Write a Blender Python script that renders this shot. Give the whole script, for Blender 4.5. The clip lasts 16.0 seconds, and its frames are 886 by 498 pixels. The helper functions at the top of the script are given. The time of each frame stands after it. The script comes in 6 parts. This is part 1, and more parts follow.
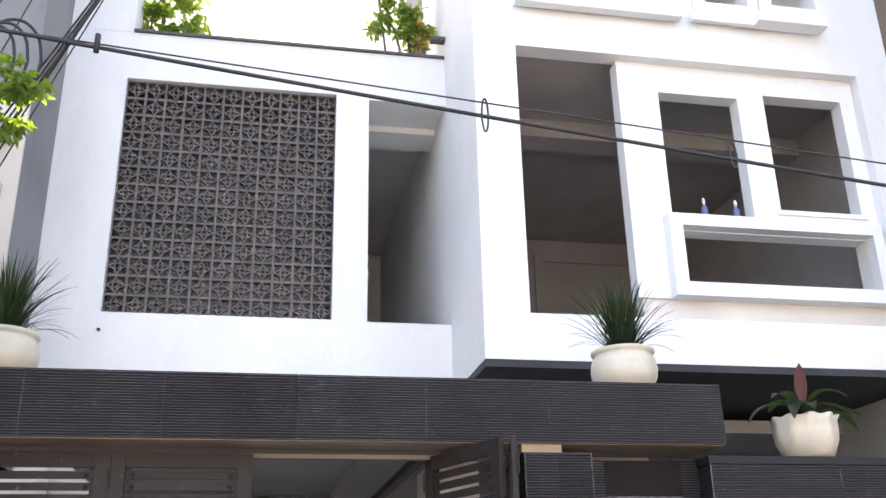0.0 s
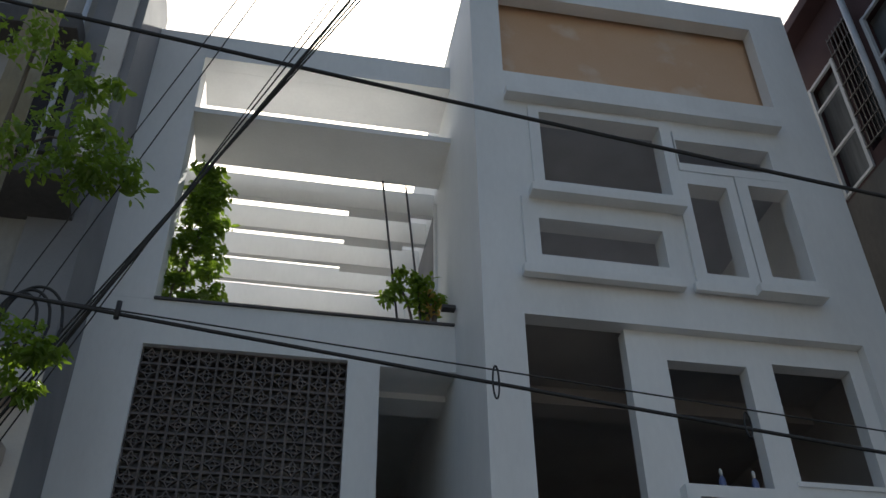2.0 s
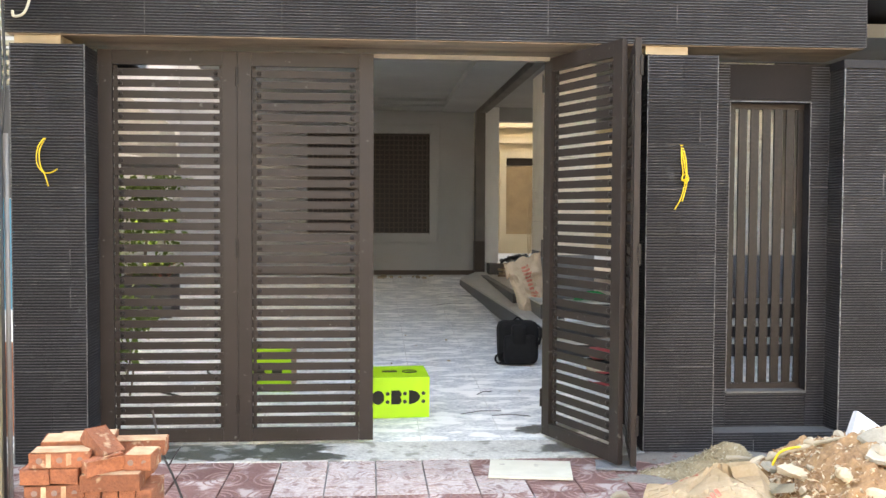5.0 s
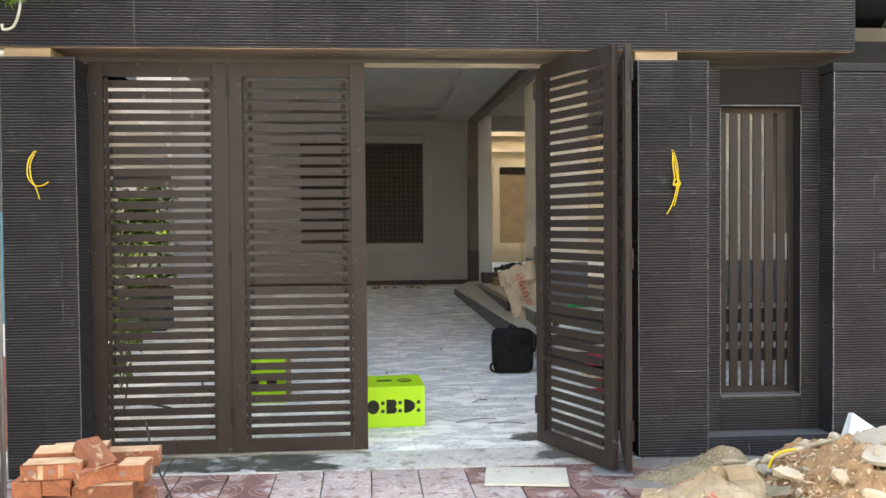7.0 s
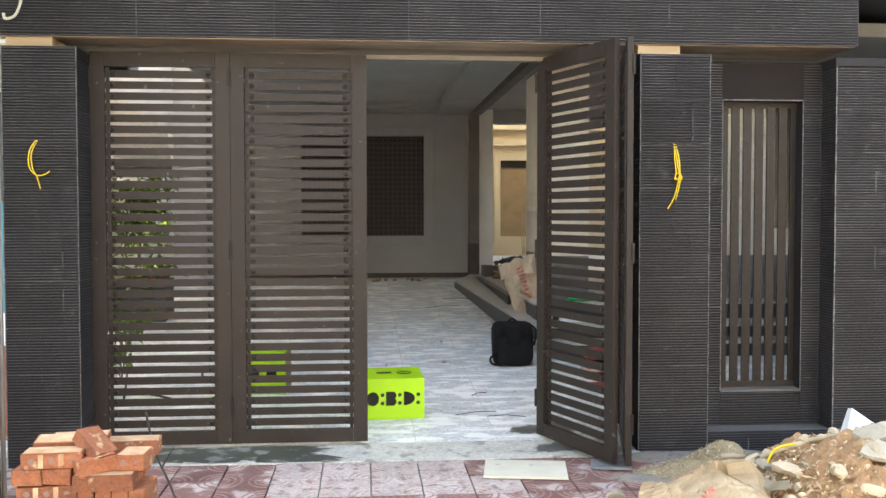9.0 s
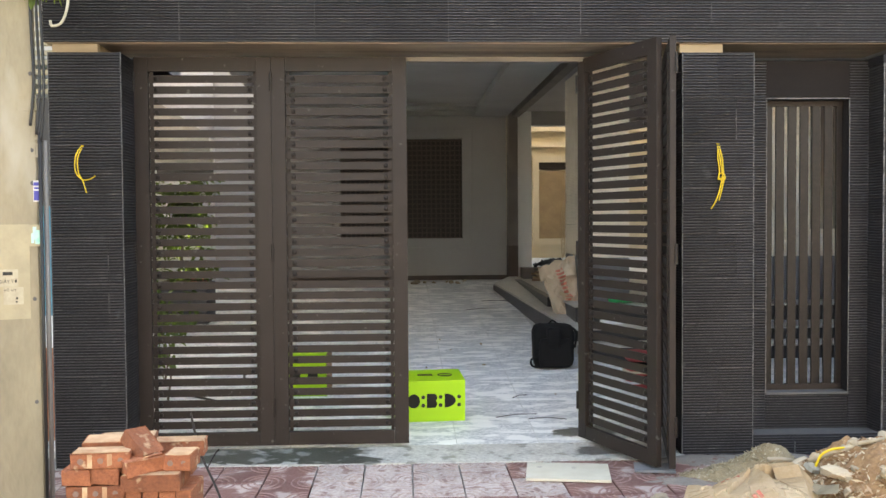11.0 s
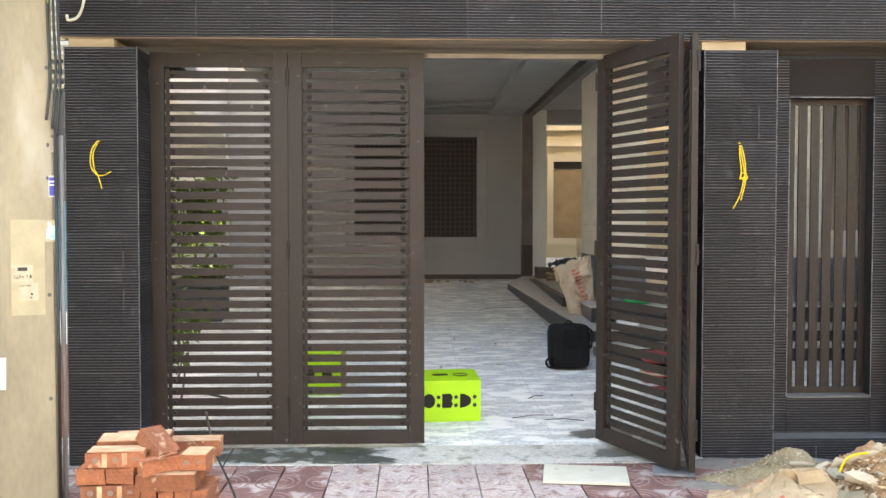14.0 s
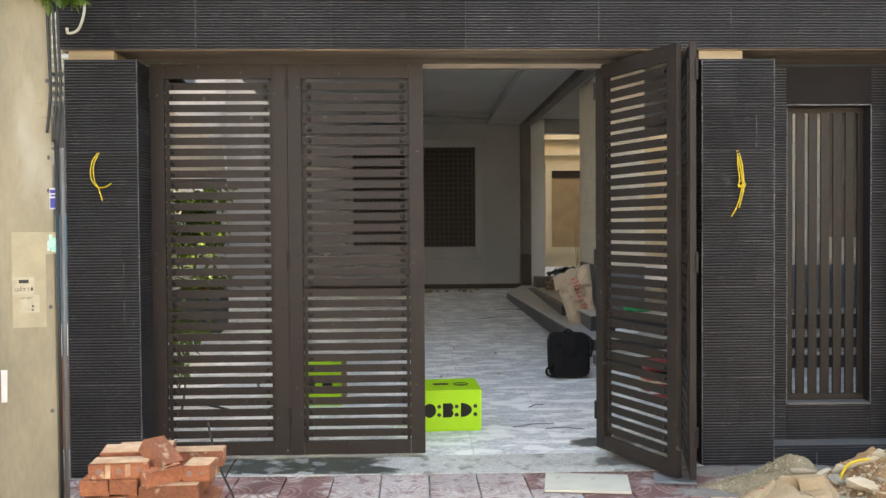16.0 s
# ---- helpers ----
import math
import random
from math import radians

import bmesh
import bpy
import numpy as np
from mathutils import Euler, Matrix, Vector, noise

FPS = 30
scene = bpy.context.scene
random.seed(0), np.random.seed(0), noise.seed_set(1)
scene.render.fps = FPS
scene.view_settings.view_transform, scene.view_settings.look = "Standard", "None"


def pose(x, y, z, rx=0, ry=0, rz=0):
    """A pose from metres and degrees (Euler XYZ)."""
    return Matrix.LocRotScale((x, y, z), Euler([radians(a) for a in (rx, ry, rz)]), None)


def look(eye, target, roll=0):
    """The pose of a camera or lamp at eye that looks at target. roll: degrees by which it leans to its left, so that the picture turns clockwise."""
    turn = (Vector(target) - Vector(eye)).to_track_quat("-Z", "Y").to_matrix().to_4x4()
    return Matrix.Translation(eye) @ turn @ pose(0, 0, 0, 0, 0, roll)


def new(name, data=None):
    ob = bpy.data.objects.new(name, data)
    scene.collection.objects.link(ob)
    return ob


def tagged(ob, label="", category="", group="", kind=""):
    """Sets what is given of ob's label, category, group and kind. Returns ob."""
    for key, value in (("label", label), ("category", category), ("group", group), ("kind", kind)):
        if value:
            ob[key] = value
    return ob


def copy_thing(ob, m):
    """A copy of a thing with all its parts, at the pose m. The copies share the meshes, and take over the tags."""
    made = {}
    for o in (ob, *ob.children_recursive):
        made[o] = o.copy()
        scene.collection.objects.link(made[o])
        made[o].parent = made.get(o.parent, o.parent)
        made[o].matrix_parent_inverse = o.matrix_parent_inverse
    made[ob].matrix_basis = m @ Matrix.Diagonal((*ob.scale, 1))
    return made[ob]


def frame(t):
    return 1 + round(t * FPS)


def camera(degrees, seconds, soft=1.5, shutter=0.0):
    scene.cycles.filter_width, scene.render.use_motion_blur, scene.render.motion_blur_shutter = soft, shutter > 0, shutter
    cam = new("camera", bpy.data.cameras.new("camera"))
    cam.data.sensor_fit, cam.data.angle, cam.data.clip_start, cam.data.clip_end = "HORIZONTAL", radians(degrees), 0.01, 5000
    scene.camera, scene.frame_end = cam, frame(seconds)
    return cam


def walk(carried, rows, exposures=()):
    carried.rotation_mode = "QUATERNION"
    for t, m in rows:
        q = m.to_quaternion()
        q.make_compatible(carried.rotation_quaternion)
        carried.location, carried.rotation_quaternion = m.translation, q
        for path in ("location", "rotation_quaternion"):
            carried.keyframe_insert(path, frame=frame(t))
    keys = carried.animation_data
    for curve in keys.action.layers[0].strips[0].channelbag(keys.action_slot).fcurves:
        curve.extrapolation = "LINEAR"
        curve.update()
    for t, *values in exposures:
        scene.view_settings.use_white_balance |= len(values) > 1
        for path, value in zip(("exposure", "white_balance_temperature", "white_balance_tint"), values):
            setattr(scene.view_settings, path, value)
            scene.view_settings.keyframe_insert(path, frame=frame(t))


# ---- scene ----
cam = camera(50.4, 16.0)

EXPOSURES = [(0.0, 2.70, 7100, 18), (0.3, 2.03, 6700, 12), (0.6, 1.53, 6500, 9), (1.0, 0.97, 6450, 8), (1.5, 0.66, 6450, 8), (2.0, -0.18, 6450, 7),
             (2.4, -0.37, 5950, 9), (2.7, 0.85, 6450, 10), (3.0, 1.42, 6750, 11), (3.5, 2.30, 8100, 13), (4.0, 3.18, 9100, 12), (4.5, 3.61, 8300, 11),
             (7.0, 3.25, 8300, 9), (8.0, 3.28, 8300, 9), (10.5, 3.43, 8300, 9), (11.0, 3.10, 8300, 9), (12.5, 3.05, 8300, 9), (14.0, 3.44, 8300, 9),
             (15.0, 2.95, 8300, 9), (16.0, 2.98, 8300, 9)]

PATH = [
    (0, (0.118, -0.219, 1.701), (0.487, 1.608, 2.427), -1.3),
    (0.5, (0.115, -0.226, 1.701), (0.496, 1.523, 2.595), -2.0),
    (1, (0.111, -0.234, 1.701), (0.506, 1.41, 2.769), -1.8),
    (1.5, (0.105, -0.239, 1.699), (0.466, 1.314, 2.908), -1.1),
    (2, (0.101, -0.232, 1.699), (0.408, 1.328, 2.913), -0.8),
    (2.5, (0.098, -0.213, 1.7), (0.357, 1.553, 2.602), -0.2),
    (3, (0.093, -0.183, 1.701), (0.31, 1.718, 2.284), 0.3),
    (3.5, (0.087, -0.149, 1.697), (0.26, 1.825, 1.966), 0.9),
    (3.8, (0.084, -0.132, 1.695), (0.229, 1.86, 1.793), 1.0),
    (4, (0.083, -0.124, 1.694), (0.216, 1.871, 1.706), 1.0),
    (4.5, (0.081, -0.115, 1.689), (0.223, 1.878, 1.607), 0.7),
    (7, (0.095, -0.113, 1.662), (0.26, 1.88, 1.605), -0.5),
    (7.5, (0.097, -0.116, 1.661), (0.263, 1.876, 1.601), -0.2),
    (8, (0.097, -0.119, 1.66), (0.267, 1.873, 1.597), -0.0),
    (10.3, (0.076, -0.097, 1.651), (0.197, 1.898, 1.572), -0.4),
    (10.5, (0.074, -0.097, 1.65), (0.181, 1.899, 1.577), -0.4),
    (11, (0.07, -0.1, 1.65), (0.155, 1.898, 1.585), -0.4),
    (11.5, (0.064, -0.097, 1.65), (0.128, 1.901, 1.591), -0.2),
    (12, (0.056, -0.089, 1.65), (0.094, 1.91, 1.594), 0.0),
    (12.5, (0.05, -0.076, 1.649), (0.079, 1.923, 1.59), 0.2),
    (13, (0.046, -0.058, 1.648), (0.1, 1.941, 1.581), 0.2),
    (13.5, (0.042, -0.041, 1.646), (0.105, 1.957, 1.575), 0.1),
    (14, (0.036, -0.029, 1.645), (0.096, 1.969, 1.578), -0.0),
    (14.5, (0.033, -0.023, 1.645), (0.088, 1.976, 1.593), 0.0),
    (15, (0.029, -0.026, 1.645), (0.084, 1.973, 1.599), -0.1),
    (15.5, (0.027, -0.035, 1.644), (0.083, 1.964, 1.593), -0.3),
    (16, (0.024, -0.045, 1.643), (0.088, 1.954, 1.597), -0.4),
]
walk(cam, [(t, look(eye, target, roll)) for t, eye, target, roll in PATH],
     exposures=EXPOSURES)

# ---- world and sun ----
SUN_EL, SUN_AZ = 47.0, 12.0          # degrees above the horizon; degrees from +y towards +x
world = bpy.data.worlds.new("sky")
scene.world = world
world.use_nodes = True
wn = world.node_tree.nodes
sky = wn.new("ShaderNodeTexSky")
sky.sky_type = "NISHITA"
sky.sun_disc = False
sky.sun_elevation = radians(SUN_EL)
sky.sun_rotation = radians(SUN_AZ)
sky.dust_density = 4.0
sky.air_density = 1.2
wn["Background"].inputs["Strength"].default_value = 0.15
world.node_tree.links.new(sky.outputs["Color"], wn["Background"].inputs["Color"])

sun_data = bpy.data.lights.new("sun", "SUN")
sun_data.energy = 5.0
sun_data.angle = radians(0.6)
sun_data.color = (1.0, 0.95, 0.87)
sun = new("sun", sun_data)
sd = Vector((math.sin(radians(SUN_AZ)) * math.cos(radians(SUN_EL)),
             math.cos(radians(SUN_AZ)) * math.cos(radians(SUN_EL)), math.sin(radians(SUN_EL))))
sun.matrix_world = look(sd * 40, (0, 0, 0))


# ---- materials ----
def mat(name, base, other=None, rough=0.7, scale=6.0, fine=60.0, mix=0.5, bump=0.15, bump_scale=80.0,
        metallic=0.0, per_object=0.0, stretch=(1, 1, 1), spots=None, spot_scale=3.0, spot_at=0.62, local=False, islands=None):
    """A two-scale mottled surface: broad patches, fine grain, relief, optional stains."""
    m = bpy.data.materials.new(name)
    m.use_nodes = True
    n, l = m.node_tree.nodes, m.node_tree.links
    bsdf = n["Principled BSDF"]
    other = other or tuple(c * 0.8 for c in base)
    if local:
        tc = n.new("ShaderNodeTexCoord")
        source = tc.outputs["Object"]
    else:
        geo = n.new("ShaderNodeNewGeometry")
        source = geo.outputs["Position"]
    mp = n.new("ShaderNodeMapping")
    mp.inputs["Scale"].default_value = stretch
    l.new(source, mp.inputs["Vector"])

    def tex(sc, detail):
        t = n.new("ShaderNodeTexNoise")
        t.inputs["Scale"].default_value, t.inputs["Detail"].default_value = sc, detail
        l.new(mp.outputs["Vector"], t.inputs["Vector"])
        return t.outputs["Fac"]

    def math_node(op, a, b):
        t = n.new("ShaderNodeMath")
        t.operation = op
        for i, v in enumerate((a, b)):
            if isinstance(v, (int, float)):
                t.inputs[i].default_value = v
            else:
                l.new(v, t.inputs[i])
        return t.outputs[0]

    def mixer(fac, a, b):
        t = n.new("ShaderNodeMix")
        t.data_type = "RGBA"
        l.new(fac, t.inputs[0])
        for i, v in ((6, a), (7, b)):
            if isinstance(v, tuple):
                t.inputs[i].default_value = (*v, 1)
            else:
                l.new(v, t.inputs[i])
        return t.outputs[2]

    broad, grain = tex(scale, 5), tex(fine, 3)
    ramp = n.new("ShaderNodeValToRGB")
    ramp.color_ramp.elements[0].position, ramp.color_ramp.elements[1].position = 0.32, 0.68
    l.new(math_node("ADD", math_node("MULTIPLY", broad, 1 - mix * 0.5), math_node("MULTIPLY", grain, mix * 0.5)), ramp.inputs[0])
    colour = mixer(ramp.outputs[0], base, other)
    if spots:
        sp = n.new("ShaderNodeValToRGB")
        sp.color_ramp.elements[0].position, sp.color_ramp.elements[1].position = spot_at, spot_at + 0.08
        l.new(tex(spot_scale, 8), sp.inputs[0])
        colour = mixer(sp.outputs[0], colour, spots)
    if islands:
        piece = n.new("ShaderNodeNewGeometry")
        colour = mixer(math_node("POWER", piece.outputs["Random Per Island"], 2.4), colour, islands)
    if per_object:
        info = n.new("ShaderNodeObjectInfo")
        hsv = n.new("ShaderNodeHueSaturation")
        l.new(math_node("ADD", math_node("MULTIPLY", info.outputs["Random"], per_object * 2), 1 - per_object), hsv.inputs["Value"])
        l.new(colour, hsv.inputs["Color"])
        colour = hsv.outputs["Color"]
    l.new(colour, bsdf.inputs["Base Color"])
    bsdf.inputs["Metallic"].default_value = metallic
    l.new(math_node("ADD", math_node("MULTIPLY", broad, 0.2), rough - 0.1), bsdf.inputs["Roughness"])
    if bump:
        b = n.new("ShaderNodeBump")
        b.inputs["Strength"].default_value, b.inputs["Distance"].default_value = bump, 0.01
        l.new(tex(bump_scale, 6), b.inputs["Height"])
        l.new(b.outputs["Normal"], bsdf.inputs["Normal"])
    return m


def leaf_mat(name, a, b):
    m = mat(name, a, b, rough=0.45, scale=3, fine=30, bump=0.05)
    n, l = m.node_tree.nodes, m.node_tree.links
    tr = n.new("ShaderNodeBsdfTranslucent")
    tr.inputs["Color"].default_value = (b[0] * 3.2, b[1] * 3.0, b[2] * 1.3, 1)
    mx = n.new("ShaderNodeMixShader")
    mx.inputs[0].default_value = 0.45
    out = n["Material Output"]
    l.new(n["Principled BSDF"].outputs[0], mx.inputs[1])
    l.new(tr.outputs[0], mx.inputs[2])
    l.new(mx.outputs[0], out.inputs["Surface"])
    return m


M_WHITE = mat("white_paint", (0.80, 0.80, 0.79), (0.70, 0.70, 0.69), 0.75, scale=1.2, fine=25, bump=0.12, bump_scale=140,
              stretch=(1, 1, 0.35))
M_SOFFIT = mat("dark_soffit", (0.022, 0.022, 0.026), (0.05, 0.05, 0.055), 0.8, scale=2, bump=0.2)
M_SLATE = mat("ribbed_slate", (0.0122, 0.0113, 0.0130), (0.0240, 0.0224, 0.0255), 0.55, scale=4, fine=45, mix=0.8, bump=0.25,
              per_object=0.10, spots=(0.06, 0.059, 0.062), spot_scale=9, spot_at=0.67)
# paler slate for rib crests: the light they catch, put into the colour
M_SLATE_LIT = mat("lit_slate_ridge", (0.040, 0.0388, 0.0435), (0.104, 0.100, 0.107), 0.6, scale=5, fine=60, mix=0.9, bump=0.2, per_object=0.2,
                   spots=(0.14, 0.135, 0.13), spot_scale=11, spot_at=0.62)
M_DUST = mat("cement_grout", (0.20, 0.19, 0.18), (0.13, 0.12, 0.115), 0.9, scale=12, bump=0.3)
M_GATE = mat("brown_gate_paint", (0.0205, 0.0152, 0.0132), (0.0285, 0.0214, 0.0188), 0.5, scale=5, fine=90, bump=0.06, per_object=0.05,
             spots=(0.10, 0.092, 0.085), spot_scale=20, spot_at=0.675)
M_HEAD = mat("dark_head_plate", (0.0110, 0.0084, 0.0079), (0.0165, 0.0128, 0.0121), 0.85, scale=5, bump=0.05)
M_TRACK = mat("dusty_track", (0.23, 0.205, 0.18), (0.16, 0.14, 0.12), 0.6, scale=6, fine=60, stretch=(0.3, 1, 1), bump=0.1)
M_TAUPE = mat("taupe_paint", (0.15, 0.13, 0.115), (0.11, 0.095, 0.085), 0.75, scale=3, bump=0.1)
M_STAIN_DARK = mat("mossy_wet_dirt", (0.105, 0.108, 0.080), (0.21, 0.21, 0.18), 0.4, scale=10, fine=60, mix=1.0, bump=0.3,
                   spots=(0.52, 0.52, 0.49), spot_scale=7, spot_at=0.54)
M_RIVET = mat("painted_rivet", (0.0135, 0.0105, 0.0095), (0.022, 0.017, 0.015), 0.4, scale=30)
M_STEEL = mat("worn_steel", (0.05, 0.045, 0.042), (0.10, 0.09, 0.085), 0.45, scale=30, metallic=0.5)
M_FORM = mat("formwork_board", (0.34, 0.26, 0.185), (0.17, 0.128, 0.092), 0.8, scale=3, fine=60, stretch=(0.4, 3, 3), bump=0.3)
M_BLOCKWOOD = mat("pale_wood", (0.40, 0.29, 0.17), (0.30, 0.21, 0.12), 0.7, scale=8, stretch=(0.3, 2, 3))
M_BREEZE = mat("breeze_block_concrete", (0.155, 0.134, 0.128), (0.105, 0.091, 0.088), 0.85, scale=7, fine=70, bump=0.3, per_object=0.14)
M_CONC = mat("raw_concrete", (0.31, 0.265, 0.178), (0.19, 0.163, 0.112), 0.85, scale=2.6, fine=40, bump=0.3, stretch=(1, 1, 0.35),
             spots=(0.36, 0.33, 0.26), spot_scale=1.9, spot_at=0.54)
M_GREYWALL = mat("grey_render", (0.25, 0.245, 0.25), (0.19, 0.187, 0.195), 0.85, scale=1.2, bump=0.25)
# grime, plus a darker tone for the weaker light on the upper walls
M_UPPER = mat("shaded_grimy_render", (0.36, 0.345, 0.325), (0.24, 0.228, 0.212), 0.85, scale=1.4, fine=20, bump=0.2, stretch=(1, 1, 0.4))
M_BEIGE = mat("beige_render", (0.66, 0.62, 0.57), (0.54, 0.50, 0.455), 0.8, scale=1.5, bump=0.15)
M_OPPOSITE = mat("bounce_wall_render", (0.42, 0.40, 0.375), (0.35, 0.33, 0.31), 0.85, scale=1.5, bump=0.15)
M_PEACH = mat("peach_render", (0.60, 0.38, 0.23), (0.66, 0.45, 0.30), 0.85, scale=0.8, bump=0.1, spots=(0.68, 0.54, 0.42),
              spot_scale=0.9, spot_at=0.56)
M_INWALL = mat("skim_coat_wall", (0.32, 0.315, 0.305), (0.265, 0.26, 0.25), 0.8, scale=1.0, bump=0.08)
M_CREAM = mat("cream_wall", (0.66, 0.565, 0.39), (0.58, 0.49, 0.335), 0.75, scale=1.5, bump=0.08)
M_BALCONY = mat("tan_balcony_paint", (0.50, 0.43, 0.36), (0.37, 0.315, 0.26), 0.8, scale=2.5, fine=30, bump=0.15)
M_DARKROOM = mat("unfinished_plaster", (0.37, 0.345, 0.325), (0.30, 0.28, 0.265), 0.9, scale=1.5, bump=0.2)
M_FLOOR = mat("dusty_grey_tile", (0.28, 0.305, 0.335), (0.95, 0.955, 0.93), 0.5, scale=9, fine=64, mix=1.45, bump=0.14, bump_scale=25,
              per_object=0.06, spots=(0.90, 0.90, 0.88), spot_scale=6.5, spot_at=0.50, stretch=(0.55, 1.5, 1))
M_PAVE = mat("red_paving_tile", (0.145, 0.060, 0.050), (0.25, 0.142, 0.124), 0.75, scale=5, fine=50, mix=0.8, bump=0.3,
             per_object=0.2, spots=(0.45, 0.37, 0.34), spot_scale=5, spot_at=0.53)
M_PAVE_PALE = mat("cement_smeared_tile", (0.53, 0.475, 0.445), (0.30, 0.225, 0.205), 0.8, scale=6, fine=40, mix=1.2, bump=0.4, per_object=0.14,
                  spots=(0.25, 0.165, 0.145), spot_scale=11, spot_at=0.54)
M_GROUND = mat("cement_ground", (0.34, 0.33, 0.30), (0.22, 0.21, 0.19), 0.9, scale=2, fine=30, bump=0.4,
               spots=(0.55, 0.54, 0.51), spot_scale=2.6, spot_at=0.55)
M_ASPHALT = mat("asphalt", (0.055, 0.054, 0.052), (0.085, 0.082, 0.078), 0.9, scale=2, fine=120, bump=0.5, bump_scale=150)
M_BRICK = mat("fired_brick", (0.335, 0.118, 0.053), (0.165, 0.056, 0.029), 0.85, scale=16, fine=90, mix=0.8, bump=0.7, bump_scale=120, per_object=0.28,
              spots=(0.44, 0.30, 0.19), spot_scale=16, spot_at=0.6)
M_BRICKTOP = mat("sandy_brick", (0.50, 0.36, 0.225), (0.31, 0.165, 0.09), 0.85, scale=14, fine=80, bump=0.4, per_object=0.12)
M_PAVE_RIDGE = mat("worn_tile_ridge", (0.20, 0.10, 0.088), (0.34, 0.23, 0.205), 0.75, scale=9, fine=60, mix=1.0, bump=0.2)
M_PAVE_LINE = mat("pale_tile_ridge", (0.50, 0.43, 0.40), (0.27, 0.175, 0.155), 0.75, scale=9, fine=60, mix=1.0, bump=0.2)
M_STAIN = mat("wet_dirt", (0.20, 0.195, 0.17), (0.36, 0.35, 0.32), 0.45, scale=9, fine=60, mix=1.0, bump=0.3)
M_SPILL = mat("spilled_cement_dirt", (0.155, 0.135, 0.118), (0.25, 0.225, 0.195), 0.9, scale=9, fine=70, mix=1.0, bump=0.6,
              spots=(0.16, 0.085, 0.072), spot_scale=12, spot_at=0.58)
M_CREAMSLAB = mat("cream_stone", (0.60, 0.57, 0.47), (0.52, 0.49, 0.40), 0.6, scale=6, bump=0.1, spots=(0.36, 0.33, 0.28), spot_scale=9, spot_at=0.66)
M_BURNT = mat("burnt_core", (0.17, 0.13, 0.12), (0.24, 0.14, 0.10), 0.9, scale=40, bump=0.3)
M_POT = mat("glazed_ivory_pot", (0.60, 0.56, 0.45), (0.50, 0.45, 0.35), 0.32, scale=4, fine=30, bump=0.05)
M_LIME = mat("lime_carton", (0.36, 0.66, 0.012), (0.33, 0.62, 0.012), 0.45, scale=3, bump=0.03)
M_INK = mat("black_ink", (0.012, 0.014, 0.01), (0.02, 0.02, 0.018), 0.5, scale=10, bump=0.0)
M_CARTON = mat("brown_carton", (0.20, 0.13, 0.085), (0.25, 0.16, 0.10), 0.8, scale=6, bump=0.1)
M_BAG = mat("black_nylon", (0.006, 0.006, 0.007), (0.011, 0.011, 0.012), 0.9, scale=20, fine=200, bump=0.4)
M_SACK = mat("woven_sack", (0.58, 0.46, 0.33), (0.46, 0.35, 0.25), 0.8, scale=5, fine=120, bump=0.25)
M_SACKPAPER = mat("cement_bag_paper", (0.72, 0.60, 0.43), (0.50, 0.37, 0.22), 0.75, scale=5, fine=60, bump=0.2)
M_RED_INK = mat("faded_red_print", (0.50, 0.12, 0.08), (0.56, 0.25, 0.18), 0.8, scale=20, bump=0.0)
M_YELLOW = mat("yellow_cable", (0.72, 0.50, 0.02), (0.66, 0.45, 0.02), 0.4, scale=10, bump=0.0)
M_WIRE = mat("black_cable", (0.012, 0.012, 0.013), (0.02, 0.02, 0.02), 0.55, scale=10, bump=0.1)
M_PALE_WIRE = mat("pale_rope", (0.62, 0.57, 0.45), (0.52, 0.47, 0.37), 0.7, scale=30, bump=0.2)
M_PIPE = mat("grey_pvc", (0.20, 0.19, 0.18), (0.16, 0.15, 0.145), 0.4, scale=5, bump=0.05)
M_SAND = mat("damp_sand", (0.32, 0.25, 0.15), (0.20, 0.155, 0.09), 0.95, scale=14, fine=90, mix=1.0, bump=1.0, bump_scale=70,
             spots=(0.38, 0.33, 0.24), spot_scale=50, spot_at=0.6)
M_RUBBLE = mat("brown_rubble", (0.19, 0.10, 0.048), (0.38, 0.235, 0.12), 0.95, scale=9, fine=55, mix=0.9, bump=1.0, bump_scale=60,
               spots=(0.52, 0.43, 0.30), spot_scale=26, spot_at=0.60)
M_GROUT = mat("pale_grout", (0.22, 0.215, 0.21), (0.018, 0.017, 0.018), 0.9, scale=32, fine=90, mix=1.0, bump=0.3)
# bluish because light from the open sky is mixed into the colour
M_YARDWALL = mat("skylit_yard_wall", (0.47, 0.485, 0.53), (0.38, 0.392, 0.43), 0.85, scale=1.5, bump=0.15)
M_FADED = mat("faded_brown_print", (0.40, 0.29, 0.18), (0.48, 0.36, 0.23), 0.8, scale=20, bump=0.0)
M_SHARD = mat("rubble_chips", (0.30, 0.155, 0.07), (0.22, 0.12, 0.06), 0.95, scale=30, fine=120, bump=0.3, islands=(0.66, 0.56, 0.40))
M_GRIT = mat("sand_grit", (0.28, 0.22, 0.13), (0.17, 0.135, 0.08), 0.95, scale=40, fine=150, bump=0.3, islands=(0.48, 0.42, 0.30))
M_TOOLRED = mat("red_tool_bag", (0.30, 0.035, 0.04), (0.22, 0.03, 0.035), 0.7, scale=12, bump=0.2)
M_JOINT = mat("thin_joint_grout", (0.17, 0.16, 0.155), (0.02, 0.018, 0.019), 0.9, scale=22, fine=70, mix=1.0, bump=0.3)
M_WET = mat("wet_cement", (0.66, 0.65, 0.60), (0.34, 0.33, 0.30), 0.6, scale=6, fine=40, mix=1.2, bump=0.4,
            spots=(0.27, 0.26, 0.225), spot_scale=7, spot_at=0.57)
